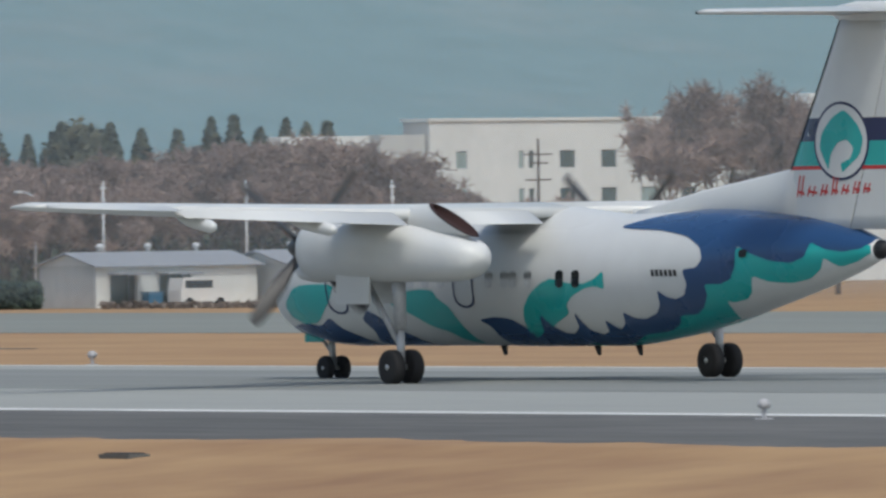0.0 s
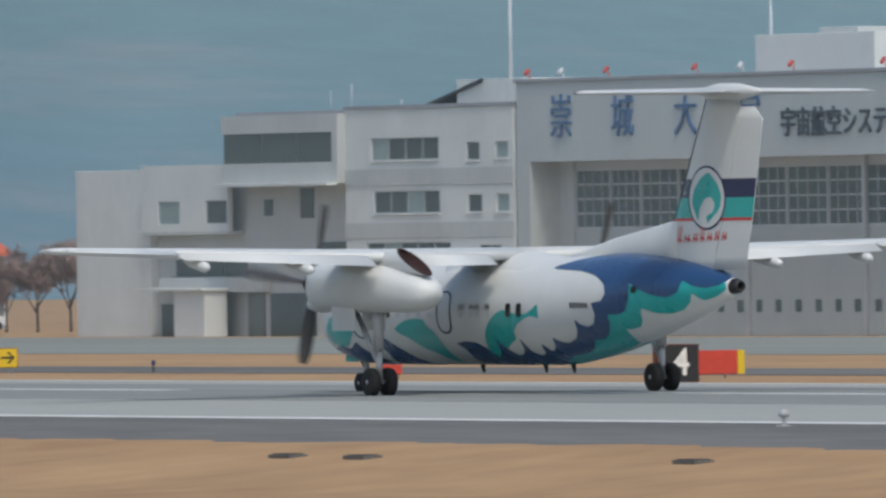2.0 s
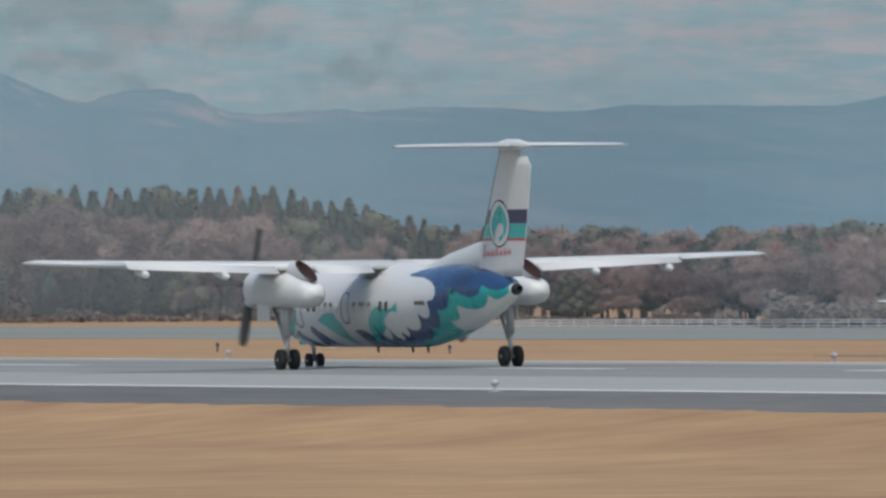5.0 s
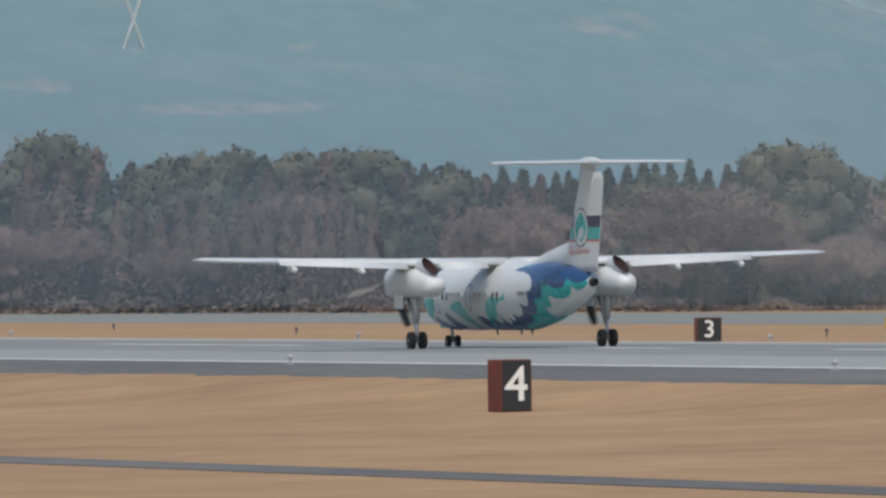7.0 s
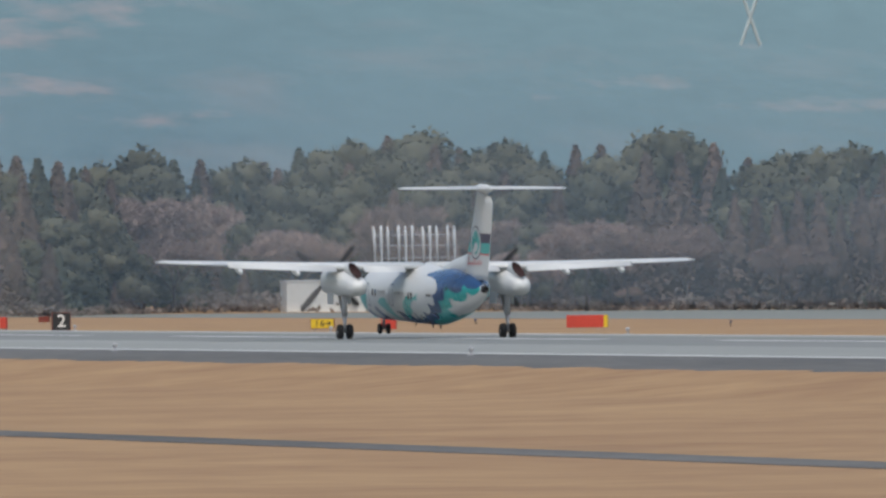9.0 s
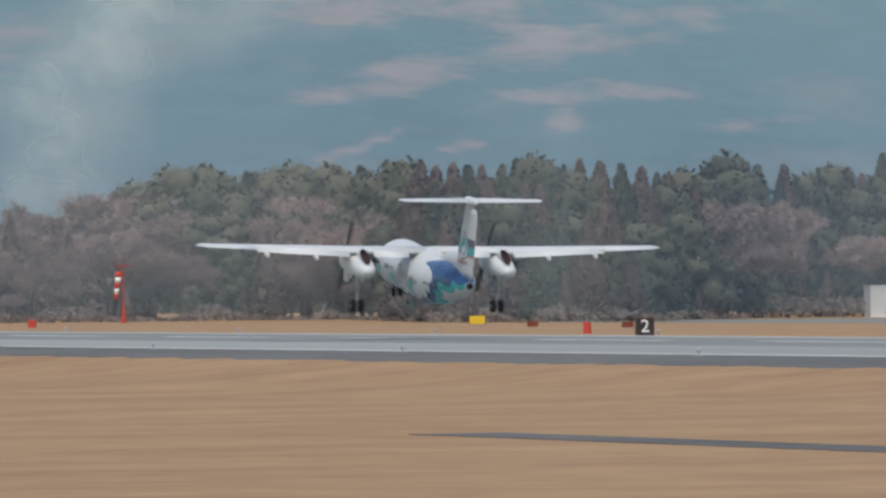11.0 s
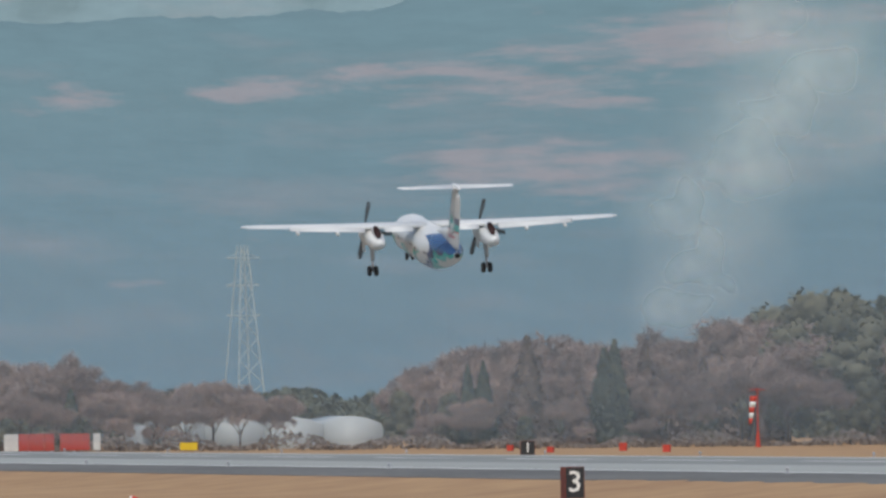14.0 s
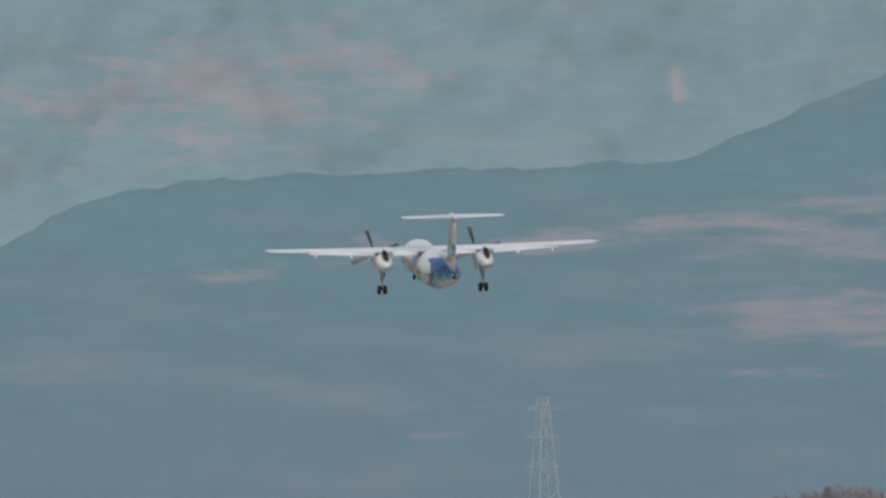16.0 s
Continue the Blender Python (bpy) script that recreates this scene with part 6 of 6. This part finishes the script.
def bare_tree(seed, h=12.0, w=8.0, mat="twig"):
    rng = random.Random(seed)
    limbs, twigs, tips = [((0, 0, 0), (0.1, 0.05, h * 0.3), 0.26)], [], []

    def grow(p, d, length, r, depth):
        q = p + d * length
        (limbs if depth < 2 else twigs).append((p, q, r))
        if depth >= 4:
            tips.append(tuple(q))
            tips.append(tuple(p + (q - p) * rng.uniform(0.2, 0.8) + Vector((rng.gauss(0, 0.3), rng.gauss(0, 0.3), rng.gauss(0, 0.3)))))
        if depth == 5:
            return
        for k in range(3 if depth < 3 else (4 if depth == 3 else 3)):
            nd = (d + Vector((rng.gauss(0, 0.52), rng.gauss(0, 0.52), rng.gauss(0.1, 0.34)))).normalized()
            grow(p + d * length * rng.uniform(0.55, 1.0), nd, length * rng.uniform(0.6, 0.82), max(0.045, r * 0.55), depth + 1)
    for k in range(4):
        a = k * 1.6 + rng.uniform(-0.4, 0.4)
        grow(Vector((0, 0, h * rng.uniform(0.18, 0.3))), Vector((math.cos(a) * w / h * 0.9, math.sin(a) * w / h * 0.9, 1)).normalized(), h * 0.26, 0.13, 1)
    vs, fs = sticks(rng, twigs)
    sprays = []
    for c in tips:
        for j in range(5):
            d = Vector((rng.gauss(0, 1), rng.gauss(0, 1), rng.gauss(0.3, 0.8))).normalized()
            sprays.append((c, tuple(Vector(c) + d * rng.uniform(0.4, 0.95)), 0.05))
    v2, f2 = sticks(rng, sprays)
    crown = (vs + v2, fs + [tuple(i + len(vs) for i in f) for f in f2])
    return tree_thing("bare_tree", sticks(rng, limbs), crown, "leafless reddish winter tree with fine twigs" if mat == "twig_red" else "leafless brown winter tree with fine spreading twigs", (M["bark"], M[mat]))


def make_trees():
    rng = random.Random(11)
    kinds = {
        "c": [conifer(k) for k in range(3)], "b": [conifer(20 + k, mat="cedar_brown") for k in range(3)],
        "e": [evergreen(40 + k) for k in range(3)], "t": [bare_tree(60 + k) for k in range(4)], "r": [bare_tree(80, mat="twig_red"), bare_tree(81, mat="twig_red")],
    }

    def crown_top(t):
        zs = sorted(v.co.z for c in t.children if c.name.startswith("crown") for v in c.data.vertices)
        return zs[int(len(zs) * 0.985)]
    full = {k: [crown_top(t) for t in ts] for k, ts in kinds.items()}
    used = set()

    def plant(kind, az, dist, top, squeeze=1.0):
        """A tree whose top reaches the height top above the datum."""
        x, y = dist * math.sin(radians(az)), dist * math.cos(radians(az))
        g = ground_z(x) - 0.1
        h = max(2.5, top - g)
        pick = rng.randrange(len(kinds[kind]))
        sz = h / full[kind][pick]
        sw = sz * squeeze * rng.uniform(0.9, 1.15)
        m = Matrix.Translation((x, y, g)) @ Matrix.Rotation(rng.uniform(0, 6.28), 4, "Z") @ Matrix.Diagonal((sw, sw, sz, 1))
        src = kinds[kind][pick]
        if (kind, pick) in used:
            copy_thing(src, m @ Matrix.Diagonal((1 / src.scale.x, 1 / src.scale.y, 1 / src.scale.z, 1)))
        else:
            used.add((kind, pick))
            src.matrix_basis = m
            bpy.context.view_layer.update()

    skyline = [(7.0, 0.05), (7.81, 0.062), (8.03, 0.08), (8.43, 0.2), (8.6, 0.12), (8.8, 0.04), (9.04, 0.13), (9.2, 0.05), (9.6, 0.0), (9.78, 0.07), (9.94, 0.17), (10.05, 0.2), (10.25, 0.24), (10.6, 0.22), (10.96, 0.28), (11.2, 0.35), (11.4, 0.39), (11.92, 0.40), (12.2, 0.42), (12.8, 0.42), (13.3, 0.37), (13.46, 0.41), (13.92, 0.39), (14.45, 0.46), (14.86, 0.42), (15.06, 0.40), (15.4, 0.455), (15.59, 0.465), (15.8, 0.38), (16.0, 0.345), (16.2, 0.385), (16.73, 0.40), (17.0, 0.32), (17.6, 0.295), (17.96, 0.32), (18.15, 0.31), (18.4, 0.375), (18.6, 0.27), (19.1, 0.262), (19.9, 0.255), (20.3, 0.26), (20.66, 0.2), (20.9, 0.13), (21.1, 0.10), (22.0, 0.05), (22.8, 0.08), (23.2, 0.085), (23.9, 0.025), (25.0, 0.0)]
    near = [(7, 1700), (9, 1690), (10.5, 1700), (12, 1780), (12.4, 1560), (13.2, 1560), (13.6, 1700), (14.5, 1700), (16.5, 1610), (18, 1550), (21, 1540), (22.3, 1180), (25, 1180)]
    S = lambda a: float(np.interp(a, [p[0] for p in skyline], [p[1] for p in skyline]))
    N = lambda a: float(np.interp(a, [p[0] for p in near], [p[1] for p in near]))
    for row, (back, drop, step) in enumerate(((95, 0.0, 0.11), (60, 0.05, 0.13), (28, 0.13, 0.16), (6, 0.22, 0.18), (-14, 0.34, 0.22))):
        az = 7.2 + 0.03 * row
        while az < 24.6:
            az += step * rng.uniform(0.7, 1.3) * (0.55 if az > 16.9 and row < 3 else 0.6 if 12.2 < az < 13.3 else 1.0)
            if (9.3 < az < 9.72 and row < 3) or (8.98 < az < 9.75 and row > 1) or (13.95 < az < 14.8 and row == 4):
                continue
            d = N(az) + back + rng.uniform(-12, 12)
            el = S(az)
            base = math.degrees(math.atan((ground_z(d * math.sin(radians(az))) - EYE[2]) / d))
            el = el - drop * (el - base) / 0.5 * rng.uniform(0.7, 1.3) + (rng.uniform(-0.02, 0.018) if az > 16.9 else rng.uniform(-0.035, 0.002))
            el = max(el, base + 0.08)
            if az < 9.6:
                mix = "tttttttc" if row < 3 else "ttttttte"
            elif az < 11.15:
                mix = "ttttcbet" if row < 3 else "tttttteb"
            elif az < 12.2:
                mix = "eeeeec" if row < 2 else "tttttbe"
            elif az < 13.3:
                mix = "bbbbccce"
            elif az < 16.9:
                mix = ("eeeebbbc", "eeebbbbc", "eeebbbtt", "eebbttte", "eettttbb")[row]
            elif az < 21.2:
                mix = ("ccccccbe", "cccccbbe", "ccccbbet", "ccbettt", "cettttb")[row]
            else:
                mix = "ceetrtt" if row < 2 else "eetttt"
            kind = rng.choice(mix)
            top = EYE[2] + d * math.tan(radians(el))
            plant(kind, az, d, top, rng.uniform(0.85, 1.1) if kind in "cb" else rng.uniform(0.9, 1.2))
    # pointed cedars in a rank, and single pale bare trees before the wood
    for k in range(13):
        az = 15.78 + 0.082 * k
        plant("b", az, N(az) - 22 + rng.uniform(-5, 5), EYE[2] + 1590 * math.tan(radians(0.215 + rng.uniform(-0.04, 0.03))), rng.uniform(0.62, 0.8))
    for az, el in ((17.28, 0.17), (17.45, 0.12), (18.05, 0.22), (19.5, 0.19), (19.66, 0.15), (20.2, 0.08), (20.38, 0.06), (16.1, 0.0), (15.2, 0.12), (15.36, 0.09), (15.95, 0.02), (13.6, 0.08)):
        plant("t", az, N(az) - 28, EYE[2] + N(az) * math.tan(radians(el)), rng.uniform(1.0, 1.35))
    for az, el, kind in ((10.25, 0.25, "b"), (10.08, 0.155, "c"), (10.02, 0.14, "c"), (10.59, 0.23, "c"), (10.55, 0.2, "c"), (10.71, 0.225, "b"), (10.1, -0.03, "e"), (8.15, 0.02, "e"), (8.05, 0.0, "e"), (7.9, -0.01, "e"), (9.95, 0.03, "e"), (10.45, 0.1, "b")):
        plant(kind, az, N(az) + 12, EYE[2] + N(az) * math.tan(radians(el)), 0.9)
    for az in (26.55, 26.7, 26.82, 26.95, 27.05):
        plant("t", az, 1120, EYE[2] + 1120 * math.tan(radians(rng.uniform(-0.06, 0.02))), 1.0)
    for az, el in ((18.3, 0.34), (18.4, 0.38), (18.48, 0.36), (18.58, 0.31)):
        plant("e", az, N(az) + 20, EYE[2] + (N(az) + 20) * math.tan(radians(el)), 0.85)
    # tall reddish trees beside the orange roof
    for az, el in ((24.3, 0.095), (24.65, 0.13), (24.75, 0.09), (24.36, 0.07)):
        plant("r", az, 1230, EYE[2] + 1230 * math.tan(radians(el)), 0.6)
    # behind the sheds and the white building
    for az, el, kind, d in [(32.55, .16, "e", 1010), (32.62, .19, "c", 1000), (32.75, .235, "e", 1010), (32.86, .24, "e", 1000), (32.98, .2, "e", 1005), (33.08, .15, "t", 990), (33.2, .19, "e", 1005), (33.28, .215, "e", 1005), (33.36, .2, "c", 1010), (33.43, .215, "r", 1000), (33.5, .16, "t", 990), (33.62, .21, "e", 1000), (33.7, .25, "e", 1010), (33.82, .235, "e", 1010), (33.95, .28, "c", 1010), (34.03, .27, "e", 1010), (34.14, .275, "e", 1005), (34.26, .25, "e", 1000), (34.4, .25, "e", 1005), (34.53, .29, "e", 1010), (34.62, .30, "c", 1010), (34.72, .25, "e", 1010), (34.82, .285, "c", 1330), (34.9, .27, "c", 1330), (34.98, .275, "c", 1330)]:
        plant("c" if kind == "e" and rng.random() < 0.6 else kind, az, d, EYE[2] + d * math.tan(radians(el)), 0.95)
    for k in range(64):
        az = 32.5 + 3.4 * (k + rng.random()) / 64
        d = rng.uniform(1004, 1045) if az < 33.4 else rng.uniform(930, 990)
        el = (0.14 if az < 34.4 else 0.2 if az < 35.2 else 0.0) - 0.13 * rng.random() ** 1.5
        plant("t", az, d, EYE[2] + d * math.tan(radians(el)), 1.0)
    for az, el in ((36.33, 0.34), (36.52, 0.40), (36.8, 0.34), (36.95, 0.3)):
        plant("t", az, 1000, EYE[2] + 1000 * math.tan(radians(el)), 0.7)


def make_undergrowth():
    """Scrub along the foot of the woods, hedges and the far plain's woods, as joined clumps."""
    rng = random.Random(5)

    def scrub(name, label, a0, a1, dist, thick, h0, h1, n, mat, size):
        cs = []
        for i in range(n):
            az = rng.uniform(a0, a1)
            d = dist(az) + rng.uniform(-thick, thick)
            x, y = d * math.sin(radians(az)), d * math.cos(radians(az))
            top = h0 + (h1 - h0) * (0.5 + 0.5 * noise.noise(Vector((az * 5.0, 3.3, 0))))
            cs.append((x, y, ground_z(x) + rng.random() ** 0.8 * max(top, 0.25)))
        vs, fs = leaf_clumps(rng, cs, size, 1.0)
        tagged(new(name, raw_mesh(name, vs, fs, mat)), label, "undergrowth", kind="stuff")
    line = lambda az: float(np.interp(az, [7, 9, 10.5, 12, 12.4, 13.2, 13.6, 14.5, 16.5, 18, 21, 22.3, 25], [1700, 1690, 1700, 1780, 1560, 1560, 1700, 1700, 1610, 1550, 1540, 1180, 1180])) - 12
    scrub("undergrowth", "tangled brown winter scrub along the foot of the woods", 7.0, 22.2, line, 22, -1.5, 3.2, 12000, M["shrub"], 0.45)
    scrub("undergrowth", "dull green bushes at the edge of the apron", 22.3, 24.9, lambda a: 1150, 12, 0.3, 3.8, 3500, M["shrub"], 0.5)
    scrub("hedge", "clipped dark green hedge before the sheds", 33.6, 33.86, lambda a: 862, 4, 1.2, 1.9, 2600, M["hedge"], 0.3)
    scrub("undergrowth", "low weeds by the shed walls", 34.1, 35.9, lambda a: 858, 3, 0.2, 0.5, 1200, M["shrub"], 0.25)
    scrub("far_woods", "dark hazy woods on the far plain", 7.0, 12.0, lambda a: 2350, 50, 5, 9.5, 7000, M["conifer"], 1.2)


# ---- smoke ----


def make_smoke():
    """A leaning column of pale smoke in rigid lens-shaped puffs, thinner to their rims."""
    m = bpy.data.materials.new("pale_smoke")
    m.use_nodes = True
    n, l = m.node_tree.nodes, m.node_tree.links
    n.clear()
    out, mix, tr = n.new("ShaderNodeOutputMaterial"), n.new("ShaderNodeMixShader"), n.new("ShaderNodeBsdfTransparent")
    body = n.new("ShaderNodeBsdfTranslucent")
    dif = n.new("ShaderNodeBsdfDiffuse")
    both = n.new("ShaderNodeMixShader")
    for b in (body, dif):
        b.inputs[0].default_value = (0.76, 0.88, 0.88, 1)
    l.new(body.outputs[0], both.inputs[1])
    l.new(dif.outputs[0], both.inputs[2])
    at = n.new("ShaderNodeAttribute")
    at.attribute_name = "smoke_amount"
    no, co, info = n.new("ShaderNodeTexNoise"), n.new("ShaderNodeTexCoord"), n.new("ShaderNodeObjectInfo")
    no.noise_dimensions = "4D"
    no.inputs["Scale"].default_value, no.inputs["Detail"].default_value = 0.07, 2
    no.inputs["Distortion"].default_value = 0.0
    l.new(co.outputs["Object"], no.inputs["Vector"])
    off = n.new("ShaderNodeMath")
    off.operation = "MULTIPLY"
    off.inputs[1].default_value = 20.0
    l.new(info.outputs["Random"], off.inputs[0])
    l.new(off.outputs[0], no.inputs["W"])
    rng_ = n.new("ShaderNodeMapRange")
    rng_.inputs["From Min"].default_value, rng_.inputs["From Max"].default_value = 0.22, 0.74
    l.new(no.outputs["Fac"], rng_.inputs["Value"])
    mul = n.new("ShaderNodeMath")
    mul.operation = "MULTIPLY"
    l.new(at.outputs["Fac"], mul.inputs[0])
    l.new(rng_.outputs[0], mul.inputs[1])
    l.new(mul.outputs[0], mix.inputs[0])
    l.new(tr.outputs[0], mix.inputs[1])
    l.new(both.outputs[0], mix.inputs[2])
    l.new(mix.outputs[0], out.inputs[0])
    s = thing("smoke_column", pose(430, 2262, 8), "pale grey-blue smoke column drifting up behind the woods", "smoke")
    rng = random.Random(3)
    puffs = []
    for k in range(10):
        u = (k - 2) / 7
        up = max(u, 0)
        z = 1 + 54 * u + rng.uniform(-1.5, 1.5)
        x = -3.0 + 36 * up ** 0.9 + (2.5 + 7 * up) * rng.uniform(-1, 1)
        w = (6.5 + 17 * up ** 0.75) * rng.uniform(0.85, 1.2)
        h = (7.5 + 7.5 * up) * rng.uniform(0.85, 1.2)
        bm = bmesh.new()
        dens = bm.verts.layers.float.new("smoke_amount")
        nr, na = 9, 30
        grid = []
        for j in range(nr + 1):
            r = j / nr
            ring = []
            for i in range(na):
                a = 2 * math.pi * i / na
                wob = 1 + 0.45 * noise.noise(Vector((math.cos(a) * 1.6, math.sin(a) * 1.6, k * 3.7)))
                v = bm.verts.new((w * r * wob * math.cos(a), -0.02 * w * (1 - r * r), h * r * wob * math.sin(a)))
                v[dens] = 1.0 * (1 - 0.35 * up) * (0.5 + 0.5 * math.cos(math.pi * min(1, r))) ** 0.9
                ring.append(v)
            grid.append(ring)
        for a, b in zip(grid, grid[1:]):
            for i in range(na):
                bm.faces.new((a[i], a[(i + 1) % na], b[(i + 1) % na], b[i]))
        bmesh.ops.remove_doubles(bm, verts=bm.verts[:], dist=0.01)
        ob = part("puff", bm, m, s, "", True, pose(x, 3.0 * k, z))
        puffs.append((ob, x, 3.0 * k, z))
    return puffs


def make_haze_sheet():
    """A faint translucent sheet added before the woods and the buildings, to stand in for thin winter haze."""
    m = bpy.data.materials.new("haze_stand_in_sheet")
    m.use_nodes = True
    n, l = m.node_tree.nodes, m.node_tree.links
    n.clear()
    out, mix, tr = n.new("ShaderNodeOutputMaterial"), n.new("ShaderNodeMixShader"), n.new("ShaderNodeBsdfTransparent")
    body, dif, both = n.new("ShaderNodeBsdfTranslucent"), n.new("ShaderNodeBsdfDiffuse"), n.new("ShaderNodeMixShader")
    # bluish sheet tint that lifts the dark tones behind it, as haze would
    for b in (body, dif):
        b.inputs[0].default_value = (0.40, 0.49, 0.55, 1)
    at = n.new("ShaderNodeAttribute")
    at.attribute_name = "haze_amount"
    l.new(body.outputs[0], both.inputs[1])
    l.new(dif.outputs[0], both.inputs[2])
    l.new(at.outputs["Fac"], mix.inputs[0])
    l.new(tr.outputs[0], mix.inputs[1])
    l.new(both.outputs[0], mix.inputs[2])
    l.new(mix.outputs[0], out.inputs[0])
    bm = bmesh.new()
    amount = bm.verts.layers.float.new("haze_amount")
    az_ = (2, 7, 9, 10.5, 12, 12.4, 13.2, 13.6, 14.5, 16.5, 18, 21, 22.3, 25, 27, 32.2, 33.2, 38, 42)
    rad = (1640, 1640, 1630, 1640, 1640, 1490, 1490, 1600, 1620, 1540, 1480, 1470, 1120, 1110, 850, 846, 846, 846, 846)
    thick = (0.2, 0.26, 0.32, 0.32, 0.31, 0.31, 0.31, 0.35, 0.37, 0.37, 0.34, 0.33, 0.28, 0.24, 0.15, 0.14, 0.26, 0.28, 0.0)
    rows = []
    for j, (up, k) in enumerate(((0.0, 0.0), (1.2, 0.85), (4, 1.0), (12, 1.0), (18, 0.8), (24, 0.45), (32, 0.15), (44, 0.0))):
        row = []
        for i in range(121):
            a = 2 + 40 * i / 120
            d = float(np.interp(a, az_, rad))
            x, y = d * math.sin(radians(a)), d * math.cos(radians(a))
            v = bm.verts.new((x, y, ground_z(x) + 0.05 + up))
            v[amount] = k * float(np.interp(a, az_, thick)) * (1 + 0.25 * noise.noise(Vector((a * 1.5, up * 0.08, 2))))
            row.append(v)
        rows.append(row)
    for a, b in zip(rows, rows[1:]):
        for i in range(120):
            bm.faces.new((a[i], a[i + 1], b[i + 1], b[i]))
    tagged(part("haze", bm, m, None, "", True), "thin bluish translucent sheet standing in for winter haze before the distant woods", "haze", kind="stuff")


make_haze_sheet()
make_trees()
make_undergrowth()
smoke_puffs = make_smoke()


# ---- what moves ----
def motions():
    FLIGHT = [
        (0.0, 173.07, 239.27, 0, 0.0, 0.0), (0.2, 173.07, 246.48, 0, 0.0, 0.0), (0.5, 173.07, 257.57, 0, 0.0, 0.0),
        (0.8, 173.07, 268.89, 0, 0.0, 0.0), (1.0, 173.07, 276.55, 0, 0.0, 0.0), (1.3, 173.07, 288.27, 0, 0.0, 0.0),
        (1.5, 173.07, 296.15, 0, 0.0, 0.0), (2.0, 173.07, 316.21, 0, 0.0, 0.0), (2.5, 173.07, 336.59, 0, 0.0, 0.0),
        (3.0, 173.07, 357.3, 0, 0.0, 0.0), (3.5, 173.07, 379.05, 0, 0.0, 0.0), (3.7, 173.07, 387.96, 0, 0.0, 0.0),
        (5.8, 173.07, 494.85, 0, 0.0, 0.0), (6.0, 173.07, 504.68, 0, 0.0, 0.0), (6.4, 173.07, 524.83, 0, 0.0, 0.0),
        (6.5, 173.07, 529.94, 0, 0.0, 0.0), (7.0, 173.07, 555.59, 0, 0.0, 0.0), (7.5, 173.07, 581.78, 0, 0.0, 0.0),
        (8.0, 173.07, 608.84, 0, 0.1, 0.0), (8.5, 173.07, 636.74, 0, 0.55, 0.1), (9.0, 173.74, 668.06, 0.0, 1.52, 0.42),
        (9.5, 173.82, 698.5, 0.0, 3.1, 0.36), (9.6, 174.08, 704.55, 0.01, 3.98, 0.75), (9.7, 173.73, 710.67, -0.01, 4.36, 0.47),
        (11.8, 172.79, 842.45, 3.5, 6.57, 1.21), (12.0, 172.8, 855.36, 4.08, 6.4, 0.96), (12.5, 172.66, 888.33, 5.74, 6.84, 0.08),
        (13.0, 172.5, 921.76, 7.68, 7.71, -0.09), (13.5, 172.34, 955.44, 9.95, 7.61, -0.27), (14.0, 172.25, 989.12, 12.54, 7.69, -1.23),
        (14.5, 172.26, 1022.66, 15.19, 7.97, -1.37), (15.0, 172.23, 1056.06, 17.99, 8.11, -1.25), (15.5, 172.29, 1089.23, 20.96, 8.08, -1.07),
        (16.0, 172.36, 1122.31, 24.2, 8.43, -1.22),
    ]
    walk(airliner, [(t, pose(x, y, z - 0.02, p, b, 0)) for t, x, y, z, p, b in FLIGHT])
    for s, prop in zip((-1, 1), propellers):
        rows, turn = [], 40.0 if s < 0 else 44.0
        for k in range(481):
            rows.append((k / FPS, pose(s * 3.93, 3.32, 2.74, 0, turn, 0)))
            turn += 82.0
        walk(prop, rows)
    for puff, x, y, z in smoke_puffs:
        walk(puff, [(t, pose(x + 0.3 * (t - 13), y, z + 0.55 * (t - 13))) for t in (0.0, 4.0, 8.0, 12.0, 16.0)])


motions()
